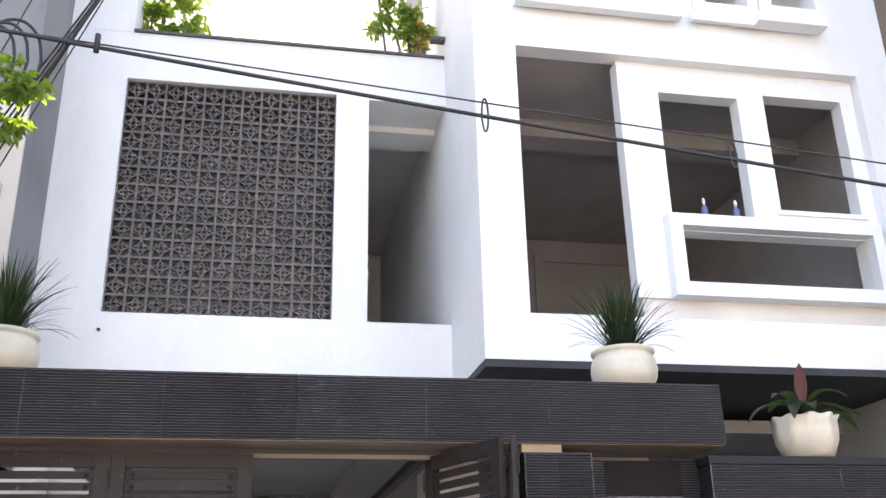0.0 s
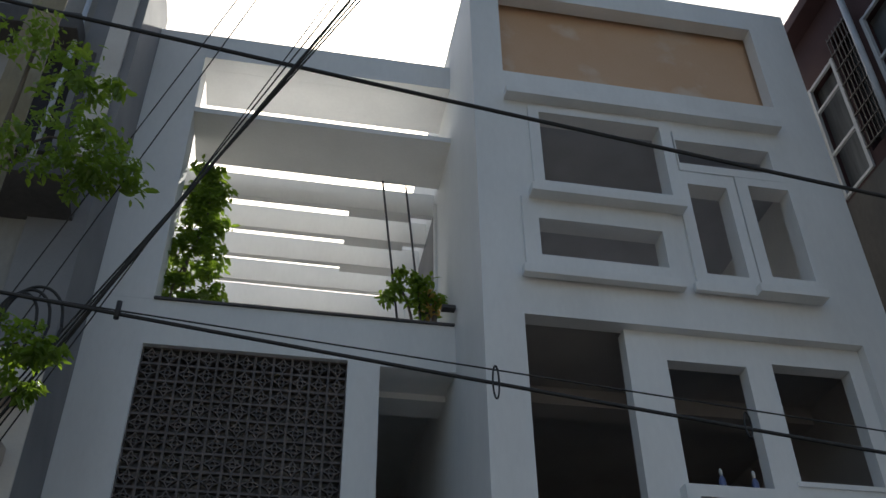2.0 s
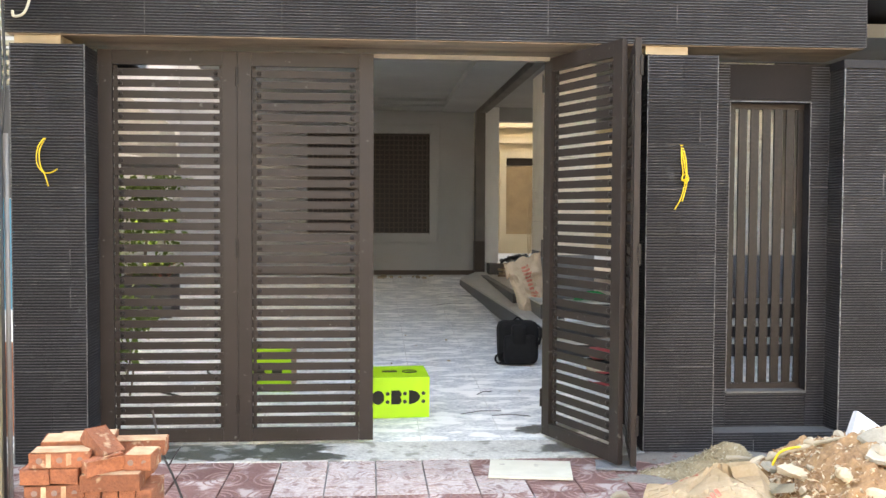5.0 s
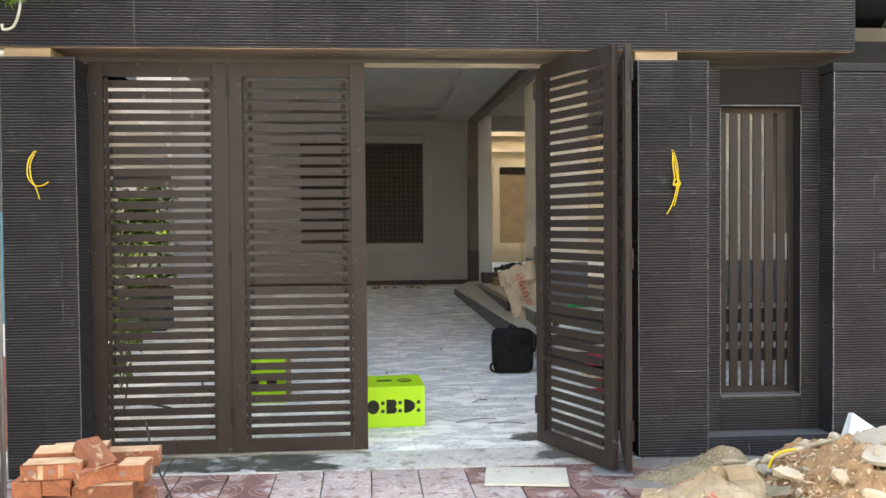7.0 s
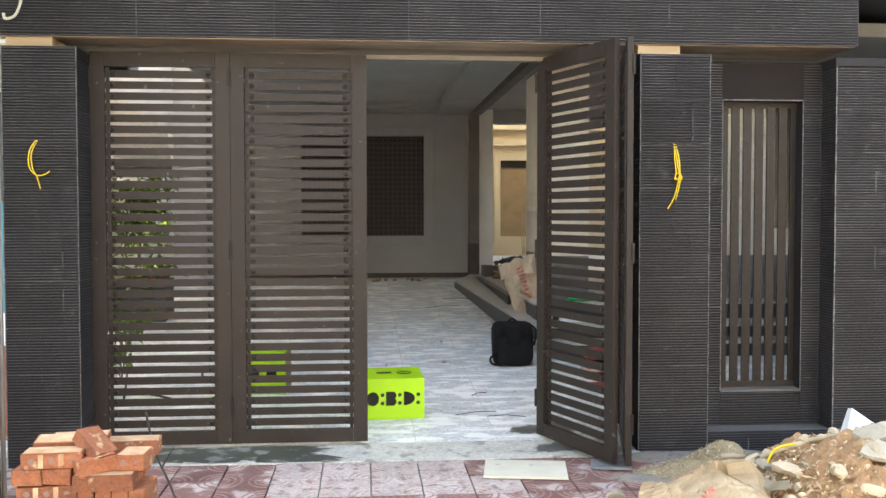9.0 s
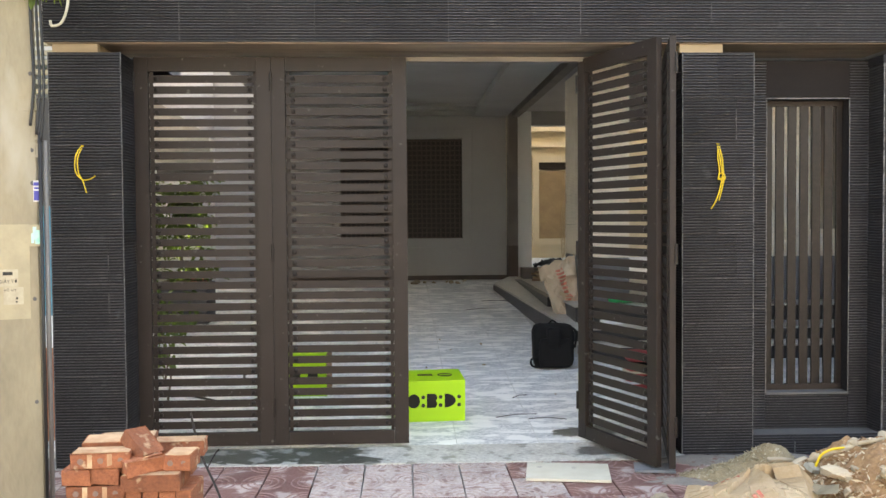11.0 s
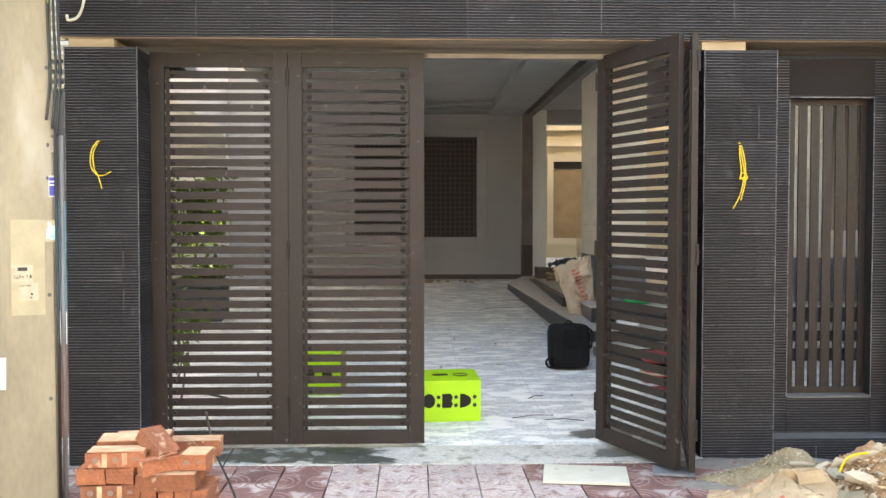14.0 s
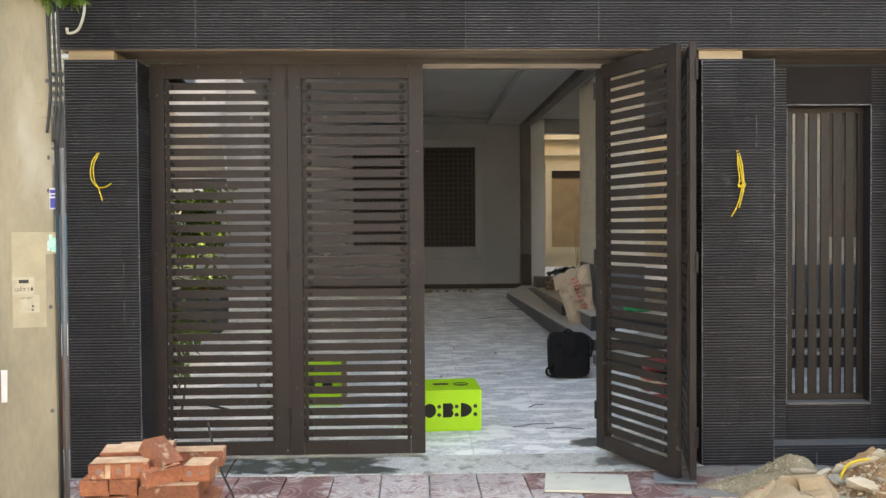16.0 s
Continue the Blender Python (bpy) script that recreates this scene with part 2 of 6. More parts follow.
M_FLOORBED = mat("pale_grout_bed", (0.62, 0.62, 0.60), (0.50, 0.50, 0.48), 0.9, scale=6, bump=0.2)
M_STONE = mat("cement_lump", (0.48, 0.405, 0.295), (0.34, 0.275, 0.19), 0.9, scale=12, fine=60, bump=0.6, per_object=0.25)
M_SHARDSLAB = mat("broken_render", (0.36, 0.33, 0.265), (0.25, 0.225, 0.175), 0.9, scale=9, fine=70, mix=0.9, bump=0.6, per_object=0.15)
M_STYRO = mat("white_foam", (0.82, 0.83, 0.84), (0.75, 0.76, 0.78), 0.7, scale=20, bump=0.1)
M_MARBLE = mat("pale_stone_slab", (0.56, 0.54, 0.49), (0.48, 0.46, 0.42), 0.5, scale=5, bump=0.1)
M_BLACKSTONE = mat("black_granite", (0.02, 0.02, 0.022), (0.035, 0.035, 0.038), 0.35, scale=40, fine=200, bump=0.05)
M_GREYRIB = mat("grey_ribbed_stone", (0.14, 0.15, 0.165), (0.20, 0.205, 0.215), 0.75, scale=6, bump=0.2)
M_WHITERIB = mat("ivory_ribbed_stone", (0.80, 0.74, 0.63), (0.70, 0.64, 0.54), 0.75, scale=5, bump=0.2)
M_POST = mat("dark_brown_post", (0.06, 0.045, 0.038), (0.08, 0.06, 0.05), 0.6, scale=5)
M_GLASSDARK = mat("dark_lattice", (0.022, 0.017, 0.015), (0.035, 0.027, 0.022), 0.45, scale=20)
M_RED = mat("faded_red_paint", (0.062, 0.026, 0.028), (0.045, 0.021, 0.023), 0.8, scale=2, bump=0.2)
M_DARKCONC = mat("weathered_concrete", (0.062, 0.060, 0.061), (0.115, 0.109, 0.107), 0.9, scale=1.2, fine=20, bump=0.35, stretch=(1, 1, 0.4))
M_FRAMEGREY = mat("pale_grey_frame", (0.50, 0.52, 0.55), (0.42, 0.44, 0.47), 0.5, scale=8)
M_CURTAIN = mat("grey_curtain", (0.16, 0.17, 0.18), (0.07, 0.075, 0.085), 0.9, scale=2, stretch=(6, 6, 0.4), bump=0.1)
M_BROWNCURTAIN = mat("brown_curtain", (0.36, 0.25, 0.13), (0.26, 0.18, 0.10), 0.8, scale=4)
M_BLUE = mat("teal_sheet", (0.03, 0.20, 0.30), (0.04, 0.25, 0.36), 0.5, scale=4)
M_SPRAY = mat("blue_bottle", (0.09, 0.11, 0.23), (0.12, 0.15, 0.28), 0.3, scale=10, bump=0.0)
M_PAPER = mat("white_paper", (0.62, 0.61, 0.59), (0.54, 0.53, 0.50), 0.8, scale=20, bump=0.05)
M_OLDPAPER = mat("weathered_paper", (0.46, 0.41, 0.30), (0.36, 0.315, 0.225), 0.85, scale=15, bump=0.1)
M_PATCH = mat("yellowed_paper", (0.40, 0.345, 0.225), (0.32, 0.275, 0.185), 0.85, scale=9, fine=50, bump=0.1)
M_GREENPAPER = mat("mint_paper", (0.25, 0.62, 0.50), (0.55, 0.70, 0.62), 0.8, scale=20, bump=0.05)
M_BLUEINK = mat("blue_ink", (0.05, 0.05, 0.30), (0.08, 0.08, 0.34), 0.7, scale=20, bump=0.0)
M_GREENBOTTLE = mat("green_bottle", (0.01, 0.32, 0.10), (0.02, 0.42, 0.14), 0.2, scale=10, bump=0.0)
M_BARK = mat("bark", (0.10, 0.08, 0.06), (0.16, 0.13, 0.10), 0.9, scale=9, bump=0.6, stretch=(1, 1, 0.3))
M_LEAF = leaf_mat("leaf", (0.050, 0.095, 0.018), (0.105, 0.165, 0.032))
M_BLADE = leaf_mat("blade", (0.0100, 0.0190, 0.0098), (0.0190, 0.0330, 0.0160))
M_YARDLEAF = leaf_mat("yard_leaf", (0.030, 0.056, 0.016), (0.052, 0.086, 0.026))
M_RUSTLEAF = leaf_mat("rusty_leaf", (0.085, 0.022, 0.022), (0.12, 0.034, 0.03))
M_DRYLEAF = leaf_mat("dry_leaf", (0.20, 0.14, 0.06), (0.26, 0.18, 0.08))



# dull surfaces: dusty stone, matt paint and cloth reflect little
for m in (M_SLATE, M_SLATE_LIT, M_GATE, M_HEAD, M_GLASSDARK, M_BAG, M_POST, M_RIVET):
    m.node_tree.nodes["Principled BSDF"].inputs["Specular IOR Level"].default_value = 0.22

# ---- mesh helpers ----
def box(bm, x0, x1, y0, y1, z0, z1, bevel=0.0):
    made = bmesh.ops.create_cube(bm, size=1.0, matrix=Matrix.Translation(((x0 + x1) / 2, (y0 + y1) / 2, (z0 + z1) / 2))
                                 @ Matrix.Diagonal((x1 - x0, y1 - y0, z1 - z0, 1)))["verts"]
    if bevel:
        edges = list({e for v in made for e in v.link_edges})
        bmesh.ops.bevel(bm, geom=edges, offset=bevel, segments=2, profile=0.7, affect="EDGES")
    return bm


def cube(x0, x1, y0, y1, z0, z1, bevel=0.0):
    return box(bmesh.new(), x0, x1, y0, y1, z0, z1, bevel)


def mesh_of(name, bm, material, smooth=False):
    me = bpy.data.meshes.new(name)
    bm.to_mesh(me)
    bm.free()
    me.materials.append(material)
    if smooth:
        for p in me.polygons:
            p.use_smooth = True
    return me


def place_of(ob):
    m = Matrix()
    while ob is not None:
        m = ob.matrix_parent_inverse @ ob.matrix_basis @ m if ob.parent else ob.matrix_basis @ m
        ob = ob.parent
    return m


def part(name, bm, material, parent=None, label="", smooth=False):
    """One mesh object from a bmesh (or a ready mesh) in world coordinates, under a thing or a part."""
    ob = new(name, bm if isinstance(bm, bpy.types.Mesh) else mesh_of(name, bm, material, smooth))
    if parent is not None:
        ob.parent = parent
        ob.matrix_parent_inverse = place_of(parent).inverted()
    return tagged(ob, label)


def thing(name, base, label, category, group="", kind=""):
    ob = new(name)
    ob.empty_display_size = 0.1
    ob.location = base
    return tagged(ob, label, category, group, kind)


def setting(name, bm, material, label="", smooth=False):
    return tagged(part(name, bm, material, smooth=smooth), label, kind="structure")


def wall_plate(x0, x1, z0, z1, holes, y0, y1):
    """A wall along x with rectangular holes (x0, x1, z0, z1) through it, no inner faces."""
    xs = sorted({x0, x1, *[h[0] for h in holes], *[h[1] for h in holes]})
    zs = sorted({z0, z1, *[h[2] for h in holes], *[h[3] for h in holes]})
    xs, zs = [v for v in xs if x0 <= v <= x1], [v for v in zs if z0 <= v <= z1]
    bm, seen = bmesh.new(), {}

    def vert(i, j, k):
        if (i, j, k) not in seen:
            seen[i, j, k] = bm.verts.new((xs[i], (y0, y1)[k], zs[j]))
        return seen[i, j, k]

    def solid(i, j):
        if not (0 <= i < len(xs) - 1 and 0 <= j < len(zs) - 1):
            return False
        cx, cz = (xs[i] + xs[i + 1]) / 2, (zs[j] + zs[j + 1]) / 2
        return not any(h[0] < cx < h[1] and h[2] < cz < h[3] for h in holes)

    for i in range(len(xs) - 1):
        for j in range(len(zs) - 1):
            if not solid(i, j):
                continue
            bm.faces.new([vert(i, j, 0), vert(i + 1, j, 0), vert(i + 1, j + 1, 0), vert(i, j + 1, 0)])
            bm.faces.new([vert(i, j, 1), vert(i, j + 1, 1), vert(i + 1, j + 1, 1), vert(i + 1, j, 1)])
            for di, dj, a, b in ((-1, 0, (0, 1), (0, 0)), (1, 0, (1, 0), (1, 1)), (0, -1, (0, 0), (1, 0)), (0, 1, (1, 1), (0, 1))):
                if not solid(i + di, j + dj):
                    p, q = (i + a[0], j + a[1]), (i + b[0], j + b[1])
                    bm.faces.new([vert(*p, 0), vert(*p, 1), vert(*q, 1), vert(*q, 0)])
    bmesh.ops.recalc_face_normals(bm, faces=bm.faces)
    return bm


def tube(points, radius, material, name, parent=None, label="", cyclic=False, resolution=2):
    """A round cable or pipe through points, as a mesh."""
    bm = bmesh.new()
    pts = [Vector(p) for p in points]
    thick = max(radius) if isinstance(radius, (list, tuple)) else radius
    sides, rings = 6 if thick < 0.03 else 12, []
    for i, p in enumerate(pts):
        d = (pts[min(i + 1, len(pts) - 1)] - pts[max(i - 1, 0)]).normalized()
        u = d.orthogonal().normalized() if not rings else (last - d * last.dot(d)).normalized()
        last, w = u, d.cross(u)
        r = radius[i] if isinstance(radius, (list, tuple)) else radius
        rings.append([bm.verts.new(p + (u * math.cos(a) + w * math.sin(a)) * r)
                      for a in [2 * math.pi * k / sides for k in range(sides)]])
    for a, b in zip(rings, rings[1:]):
        for k in range(sides):
            bm.faces.new([a[k], a[(k + 1) % sides], b[(k + 1) % sides], b[k]])
    bm.faces.new(rings[0][::-1])
    bm.faces.new(rings[-1])
    return part(name, bm, material, parent, label, smooth=True)


def arc(a, b, sag=0.0, steps=16):
    a, b = Vector(a), Vector(b)
    return [a.lerp(b, k / steps) - Vector((0, 0, sag * 4 * (k / steps) * (1 - k / steps))) for k in range(steps + 1)]


def spline(points, steps=6):
    """A smooth line through the points."""
    p = [Vector(v) for v in points]
    out = []
    for i in range(len(p) - 1):
        a, b, c, d = p[max(i - 1, 0)], p[i], p[i + 1], p[min(i + 2, len(p) - 1)]
        for k in range(steps):
            t = k / steps
            out.append(0.5 * ((2 * b) + (c - a) * t + (2 * a - 5 * b + 4 * c - d) * t * t + (3 * b - a - 3 * c + d) * t ** 3))
    return out + [p[-1]]


def lathe(profile, at, sides=40):
    """A turned body from (radius, height) pairs."""
    bm = bmesh.new()
    rings = [[bm.verts.new((at[0] + r * math.cos(2 * math.pi * k / sides), at[1] + r * math.sin(2 * math.pi * k / sides), at[2] + h))
              for k in range(sides)] for r, h in profile]
    for a, b in zip(rings, rings[1:]):
        for k in range(sides):
            bm.faces.new([a[k], a[(k + 1) % sides], b[(k + 1) % sides], b[k]])
    bm.faces.new(rings[0][::-1])
    bm.faces.new(rings[-1])
    return bm


RIB = 0.019
rib_meshes = {}


def rib_tile(w, h, material):
    """A ribbed stone tile, w wide and h high, ribs along x, face towards -y, its corner at the origin."""
    key = (round(w, 3), round(h, 3), material.name)
    if key not in rib_meshes:
        bm = bmesh.new()
        count = max(1, round(h / RIB))
        step, profile = h / count, []
        for k in range(count):
            z = k * step
            profile += [(0.006, z), (-0.006, z + step * 0.16), (-0.006, z + step * 0.40), (0.005, z + step * 0.72)]
        profile += [(0.005, h)]
        rows = [(bm.verts.new((0, y, z)), bm.verts.new((w, y, z))) for y, z in profile]
        for a, b in zip(rows, rows[1:]):
            bm.faces.new([a[0], a[1], b[1], b[0]])
        back = [bm.verts.new(v) for v in ((0, 0.014, 0), (w, 0.014, 0), (w, 0.014, h), (0, 0.014, h))]
        bm.faces.new([back[0], back[1], rows[0][1], rows[0][0]])
        bm.faces.new([rows[-1][0], rows[-1][1], back[2], back[3]])
        bm.faces.new([r[0] for r in rows] + [back[3], back[0]])
        bm.faces.new([r[1] for r in rows][::-1] + [back[1], back[2]])
        bmesh.ops.recalc_face_normals(bm, faces=bm.faces)
        # crest faces take the paler slate, as if catching light
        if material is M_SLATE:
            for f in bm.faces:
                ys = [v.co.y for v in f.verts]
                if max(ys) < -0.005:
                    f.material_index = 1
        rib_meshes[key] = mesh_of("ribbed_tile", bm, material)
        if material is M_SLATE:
            rib_meshes[key].materials.append(M_SLATE_LIT)
    return rib_meshes[key]


def clad(parent, x0, x1, z0, z1, y, material, turn=0.0, tile_w=0.6, tile_h=0.3, seed=1):
    """Covers a face with ribbed tiles in a broken bond. turn=0: face to -y from x0 to x1. turn=90/-90: face along y."""
    rnd = random.Random(seed)
    rows = max(1, round((z1 - z0) / tile_h))
    hh = (z1 - z0) / rows
    for r in range(rows):
        cuts, x = [0.0], rnd.choice((tile_w, tile_w * 0.5, tile_w * 0.75))
        while x < (x1 - x0) - 0.08:
            cuts.append(x)
            x += tile_w
        cuts.append(x1 - x0)
        for a, b in zip(cuts, cuts[1:]):
            ob = new("ribbed_tile", rib_tile(b - a - 0.002, hh - 0.002, material))
            ob.parent = parent
            ob.matrix_parent_inverse = place_of(parent).inverted()
            jog = rnd.uniform(-0.0025, 0.0015)
            if turn == 0 and material is M_SLATE:
                # smears of pale grout left along the joints
                if a > 0 and rnd.random() < 0.5:
                    part("joint_grout", cube(x0 + a - 0.003, x0 + a + 0.002, y - 0.022, y - 0.016, z0 + (r + rnd.uniform(0, 0.5)) * hh, z0 + (r + rnd.uniform(0.55, 0.95)) * hh), M_JOINT, parent)
                if r > 0 and rnd.random() < 0.5:
                    q = sorted((rnd.uniform(a, b), rnd.uniform(a, b)))
                    if q[1] - q[0] > 0.05:
                        part("joint_grout", cube(x0 + q[0], x0 + q[1], y - 0.0218, y - 0.0162, z0 + r * hh - 0.002, z0 + r * hh + 0.0025), M_JOINT, parent)
            if turn == 0:
                ob.matrix_basis = pose(x0 + a, y - 0.014 + jog, z0 + r * hh)
            elif turn == -90:      # face towards -x, running along y; y holds the x of the face
                ob.matrix_basis = pose(y - 0.014 + jog, x1 - a, z0 + r * hh, 0, 0, -90)
            else:                  # face towards +x
                ob.matrix_basis = pose(y + 0.014 + jog, x0 + a, z0 + r * hh, 0, 0, 90)

# ---- ground ----
RAMP0, RAMP1 = 6.62, 15.9


setting("ground", cube(-60, 60, -60, 60, -0.5, -0.07), M_ASPHALT, "dark asphalt street with dust")
setting("pavement", cube(-14, 14, 3.0, 6.62, -0.069, -0.025), M_GROUND, "cement bed under the paving")
bm = bmesh.new()
vs = [bm.verts.new(v) for v in ((-3.2, 6.62, -0.03), (6.6, 6.62, -0.03), (6.6, 19.5, 0.79), (-3.2, 19.5, 0.79))]
bm.faces.new(vs)
ext = bmesh.ops.extrude_face_region(bm, geom=bm.faces[:])["geom"]
bmesh.ops.translate(bm, verts=[g for g in ext if isinstance(g, bmesh.types.BMVert)], vec=(0, 0, 0.0425))
bmesh.ops.recalc_face_normals(bm, faces=bm.faces)
floor = setting("floor", bm, M_FLOORBED, "cement bed of the sloping carport floor")

# ---- house walls ----
YL, YB = 8.9, 7.5
# upper left wall with the screen and the tall niche
setting("wall_left", wall_plate(-2.05, 2.03, 3.35, 7.67, [(-1.42, 0.80, 4.50, 7.10), (1.16, 2.03, 4.49, 7.06)], YL, YL + 0.22), M_WHITE,
        "white painted wall with a square screen opening")
setting("coping", cube(-1.40, 2.02, YL - 0.03, YL + 0.25, 7.672, 7.70), M_DARKCONC, "dark thin coping on the parapet")
# terrace frame above: pier, head beam, deep slab
setting("wall_pier", cube(-2.05, -1.40, YL, YL + 0.45, 7.672, 12.16), M_WHITE, "white painted corner pier")
setting("slab_head", cube(-1.398, 2.03, YL + 0.222, YL + 0.92, 11.70, 11.85), M_WHITE, "white underside of the terrace head")
setting("wall_head", cube(-1.398, 2.03, YL, YL + 0.22, 11.70, 12.16), M_WHITE, "white painted head beam of the terrace")
setting("slab_terrace", cube(-1.398, 2.03, YL, YL + 0.98, 10.645, 10.73), M_WHITE, "thin white concrete slab across the terrace")

# bay: main front with a large recess, five small openings and the attic opening
def toward(v, ref, y):
    """Carries a place on the wall plane along the sight line to the plane y."""
    return ref + (v - ref) * (y + 0.24) / (YB + 0.24)


FRAMES, LEDGES = [], []
for rect, hole, ledge in (((2.70, 4.52, 8.72, 10.08), (2.83, 4.38, 8.87, 9.98), 0.21),
                          ((2.53, 4.30, 7.545, 8.60), (2.71, 4.16, 7.79, 8.30), 0.15),
                          ((4.545, 5.92, 9.30, 9.95), (4.56, 5.80, 9.42, 9.80), 0.0),
                          ((4.46, 5.22, 7.53, 9.28), (4.60, 5.10, 7.77, 9.09), 0.11),
                          ((5.24, 6.01, 7.61, 9.33), (5.39, 5.92, 7.82, 9.18), 0.22)):
    y = YB - 0.045
    FRAMES.append(([toward(v, 0.1, y) for v in rect[:2]] + [toward(v, 1.7, y) for v in rect[2:]],
                   [toward(v, 0.1, y) for v in hole[:2]] + [toward(v, 1.7, y) for v in hole[2:]], y))
    if ledge:
        f = YB - ledge
        LEDGES.append((toward(rect[0] - 0.03, 0.1, f), toward(rect[1] + 0.02, 0.1, f), toward(rect[2], 1.7, f), toward(rect[2] + 0.11, 1.7, f), f, y))
BAY_HOLES = [(2.46, 6.24, 4.20, 7.0), (2.42, 6.08, 10.64, 12.2)] + [tuple(h) for _, h, _ in FRAMES]
setting("wall_bay", wall_plate(2.03, 6.66, 3.77, 12.6, BAY_HOLES, YB, YB + 0.20), M_WHITE, "white painted front wall of the bay")
setting("ledge_bay", cube(2.40, 5.99, YB - 0.16, YB - 0.002, 10.11, 10.22, 0.008), M_WHITE, "thin white ledge across the bay")
for k, (rect, hole, y) in enumerate(FRAMES):
    setting("raised_frame_%d" % (k + 1), wall_plate(*rect, [tuple(hole)], y + 0.002 * k, YB - 0.001), M_WHITE, "white raised rendered frame round an opening")
for k, (x0, x1, z0, z1, f, y) in enumerate(LEDGES):
    setting("ledge_%d" % (k + 1), cube(x0, x1, f, y - 0.002, z0, z1, 0.008), M_WHITE, "white rendered ledge under an opening")
setting("wall_bay_side", cube(2.03, 2.23, YB + 0.202, 16.0, 3.77, 12.6), M_WHITE, "white painted side wall of the bay")
setting("wall_bay_far", cube(6.46, 6.66, YB + 0.202, 16.0, 3.77, 12.6), M_WHITE, "white painted end wall of the bay")
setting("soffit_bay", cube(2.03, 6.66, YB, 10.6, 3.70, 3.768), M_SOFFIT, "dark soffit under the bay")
setting("slab_bay_1", cube(2.232, 6.458, YB + 0.202, 15.9, 3.78, 4.19), M_DARKROOM)
setting("slab_bay_2", cube(2.232, 6.458, YB + 0.202, 15.9, 7.02, 7.40), M_DARKROOM)
setting("screed_bay_2", cube(2.232, 6.458, YB + 0.202, 15.9, 7.402, 7.42), M_YARDWALL)
setting("slab_bay_3", cube(2.232, 6.458, YB + 0.202, 15.9, 9.985, 10.60), M_YARDWALL, "plastered ceiling slab")
setting("ceiling_bay", cube(2.232, 6.458, YB + 0.202, 9.2, 12.3, 12.58), M_DARKROOM, "soffit of the roof slab")
setting("wall_room_back_1", cube(2.232, 6.458, 15.0, 15.2, 4.192, 7.018), M_DARKROOM, "rough grey plaster back wall")
setting("wall_attic_back", cube(2.232, 6.458, 7.76, 7.95, 10.602, 12.298), M_PEACH, "peach rendered wall behind the attic opening")

# recess of the first upper floor: a thin panel with two openings, and a proud box with a third
fr = thing("window_frame_box", (4.9, 7.6, 4.43), "white painted window panel with a proud box and three openings", "window box", kind="structure")
part("panel", wall_plate(3.56, 6.238, 4.432, 6.998, [(3.99, 4.87, 5.25, 6.67), (5.17, 6.07, 5.41, 6.735), (4.03, 6.05, 4.55, 5.13)], 7.62, 7.79), M_WHITE, fr)
part("box", wall_plate(3.885, 6.16, 4.43, 5.262, [(4.02, 6.05, 4.565, 5.14)], 7.485, 7.618), M_WHITE, fr)
part("upstand", cube(3.60, 6.238, 7.645, 7.79, 4.20, 4.430), M_BEIGE, fr, "cream rendered upstand")
part("sill", cube(3.995, 4.865, 7.622, 7.86, 5.252, 5.264), M_WHITE, fr)
part("sill", cube(5.12, 6.12, 7.59, 7.618, 5.36, 5.408), M_WHITE, fr)
# the room behind: a ceiling beam and a panelled back wall
setting("beam_room_1", cube(2.232, 6.458, 8.97, 9.32, 6.80, 7.018), M_DARKROOM, "plastered ceiling beam")
setting("wall_room_mid_1", cube(2.232, 6.458, 12.6, 12.75, 4.192, 7.018), M_DARKROOM, "plaster wall inside the bay room")
setting("wall_room_far_1", cube(6.40, 6.456, 7.80, 12.59, 4.194, 7.014), M_DARKROOM, "plaster end wall of the bay room")
pm = wall_plate(4.1, 6.1, 4.4, 6.78, [(4.22, 5.98, 4.5, 6.66)], 12.55, 12.598)
setting("trim_room_1", pm, M_DARKROOM, "raised plaster moulding on the room wall")

# niche and room behind the screen
setting("wall_niche_side", cube(1.02, 1.16, YL + 0.222, 14.8, 3.70, 7.398), M_WHITE)
setting("bulkhead_niche", cube(1.162, 2.028, YL + 0.222, 9.95, 7.10, 7.398), M_WHITE, "white bulkhead over the niche")
setting("bulkhead_niche_low", cube(1.162, 2.028, 9.54, 9.97, 7.02, 7.098), M_WHITE, "stepped edge of the bulkhead")
setting("wall_niche_back", cube(1.162, 2.03, 14.6, 14.8, 3.70, 7.398), M_WHITE)
setting("ceiling_niche", cube(1.02, 2.03, 11.202, 14.8, 7.40, 7.66), M_WHITE)
# made-up wall, close enough to catch light through the screen holes
setting("wall_screen_room", cube(-2.05, 1.018, YL + 0.60, YL + 0.72, 3.70, 7.398), M_DARKROOM, "plaster wall added close behind the screen to lighten its holes")
setting("floor_screen_room", cube(-2.05, 1.018, YL + 0.222, 11.2, 3.60, 3.698), M_DARKROOM)
setting("floor_terrace", cube(-2.05, 2.03, YL + 0.222, 11.2, 7.40, 7.66), M_WHITE, "pale terrace slab")
setting("wall_left_side", cube(-3.19, -3.08, 7.1, 16.1, -0.05, 2.99), M_WHITE, "white boundary wall of the yard")
setting("wall_left_upper", cube(-3.19, -3.08, 9.12, 15.87, 2.992, 4.3), M_YARDWALL, "upper part of the yard wall, tinted with blue skylight")
setting("wall_screen_side", cube(-2.05, -1.93, YL + 0.222, 11.2, 3.70, 7.398), M_WHITE)

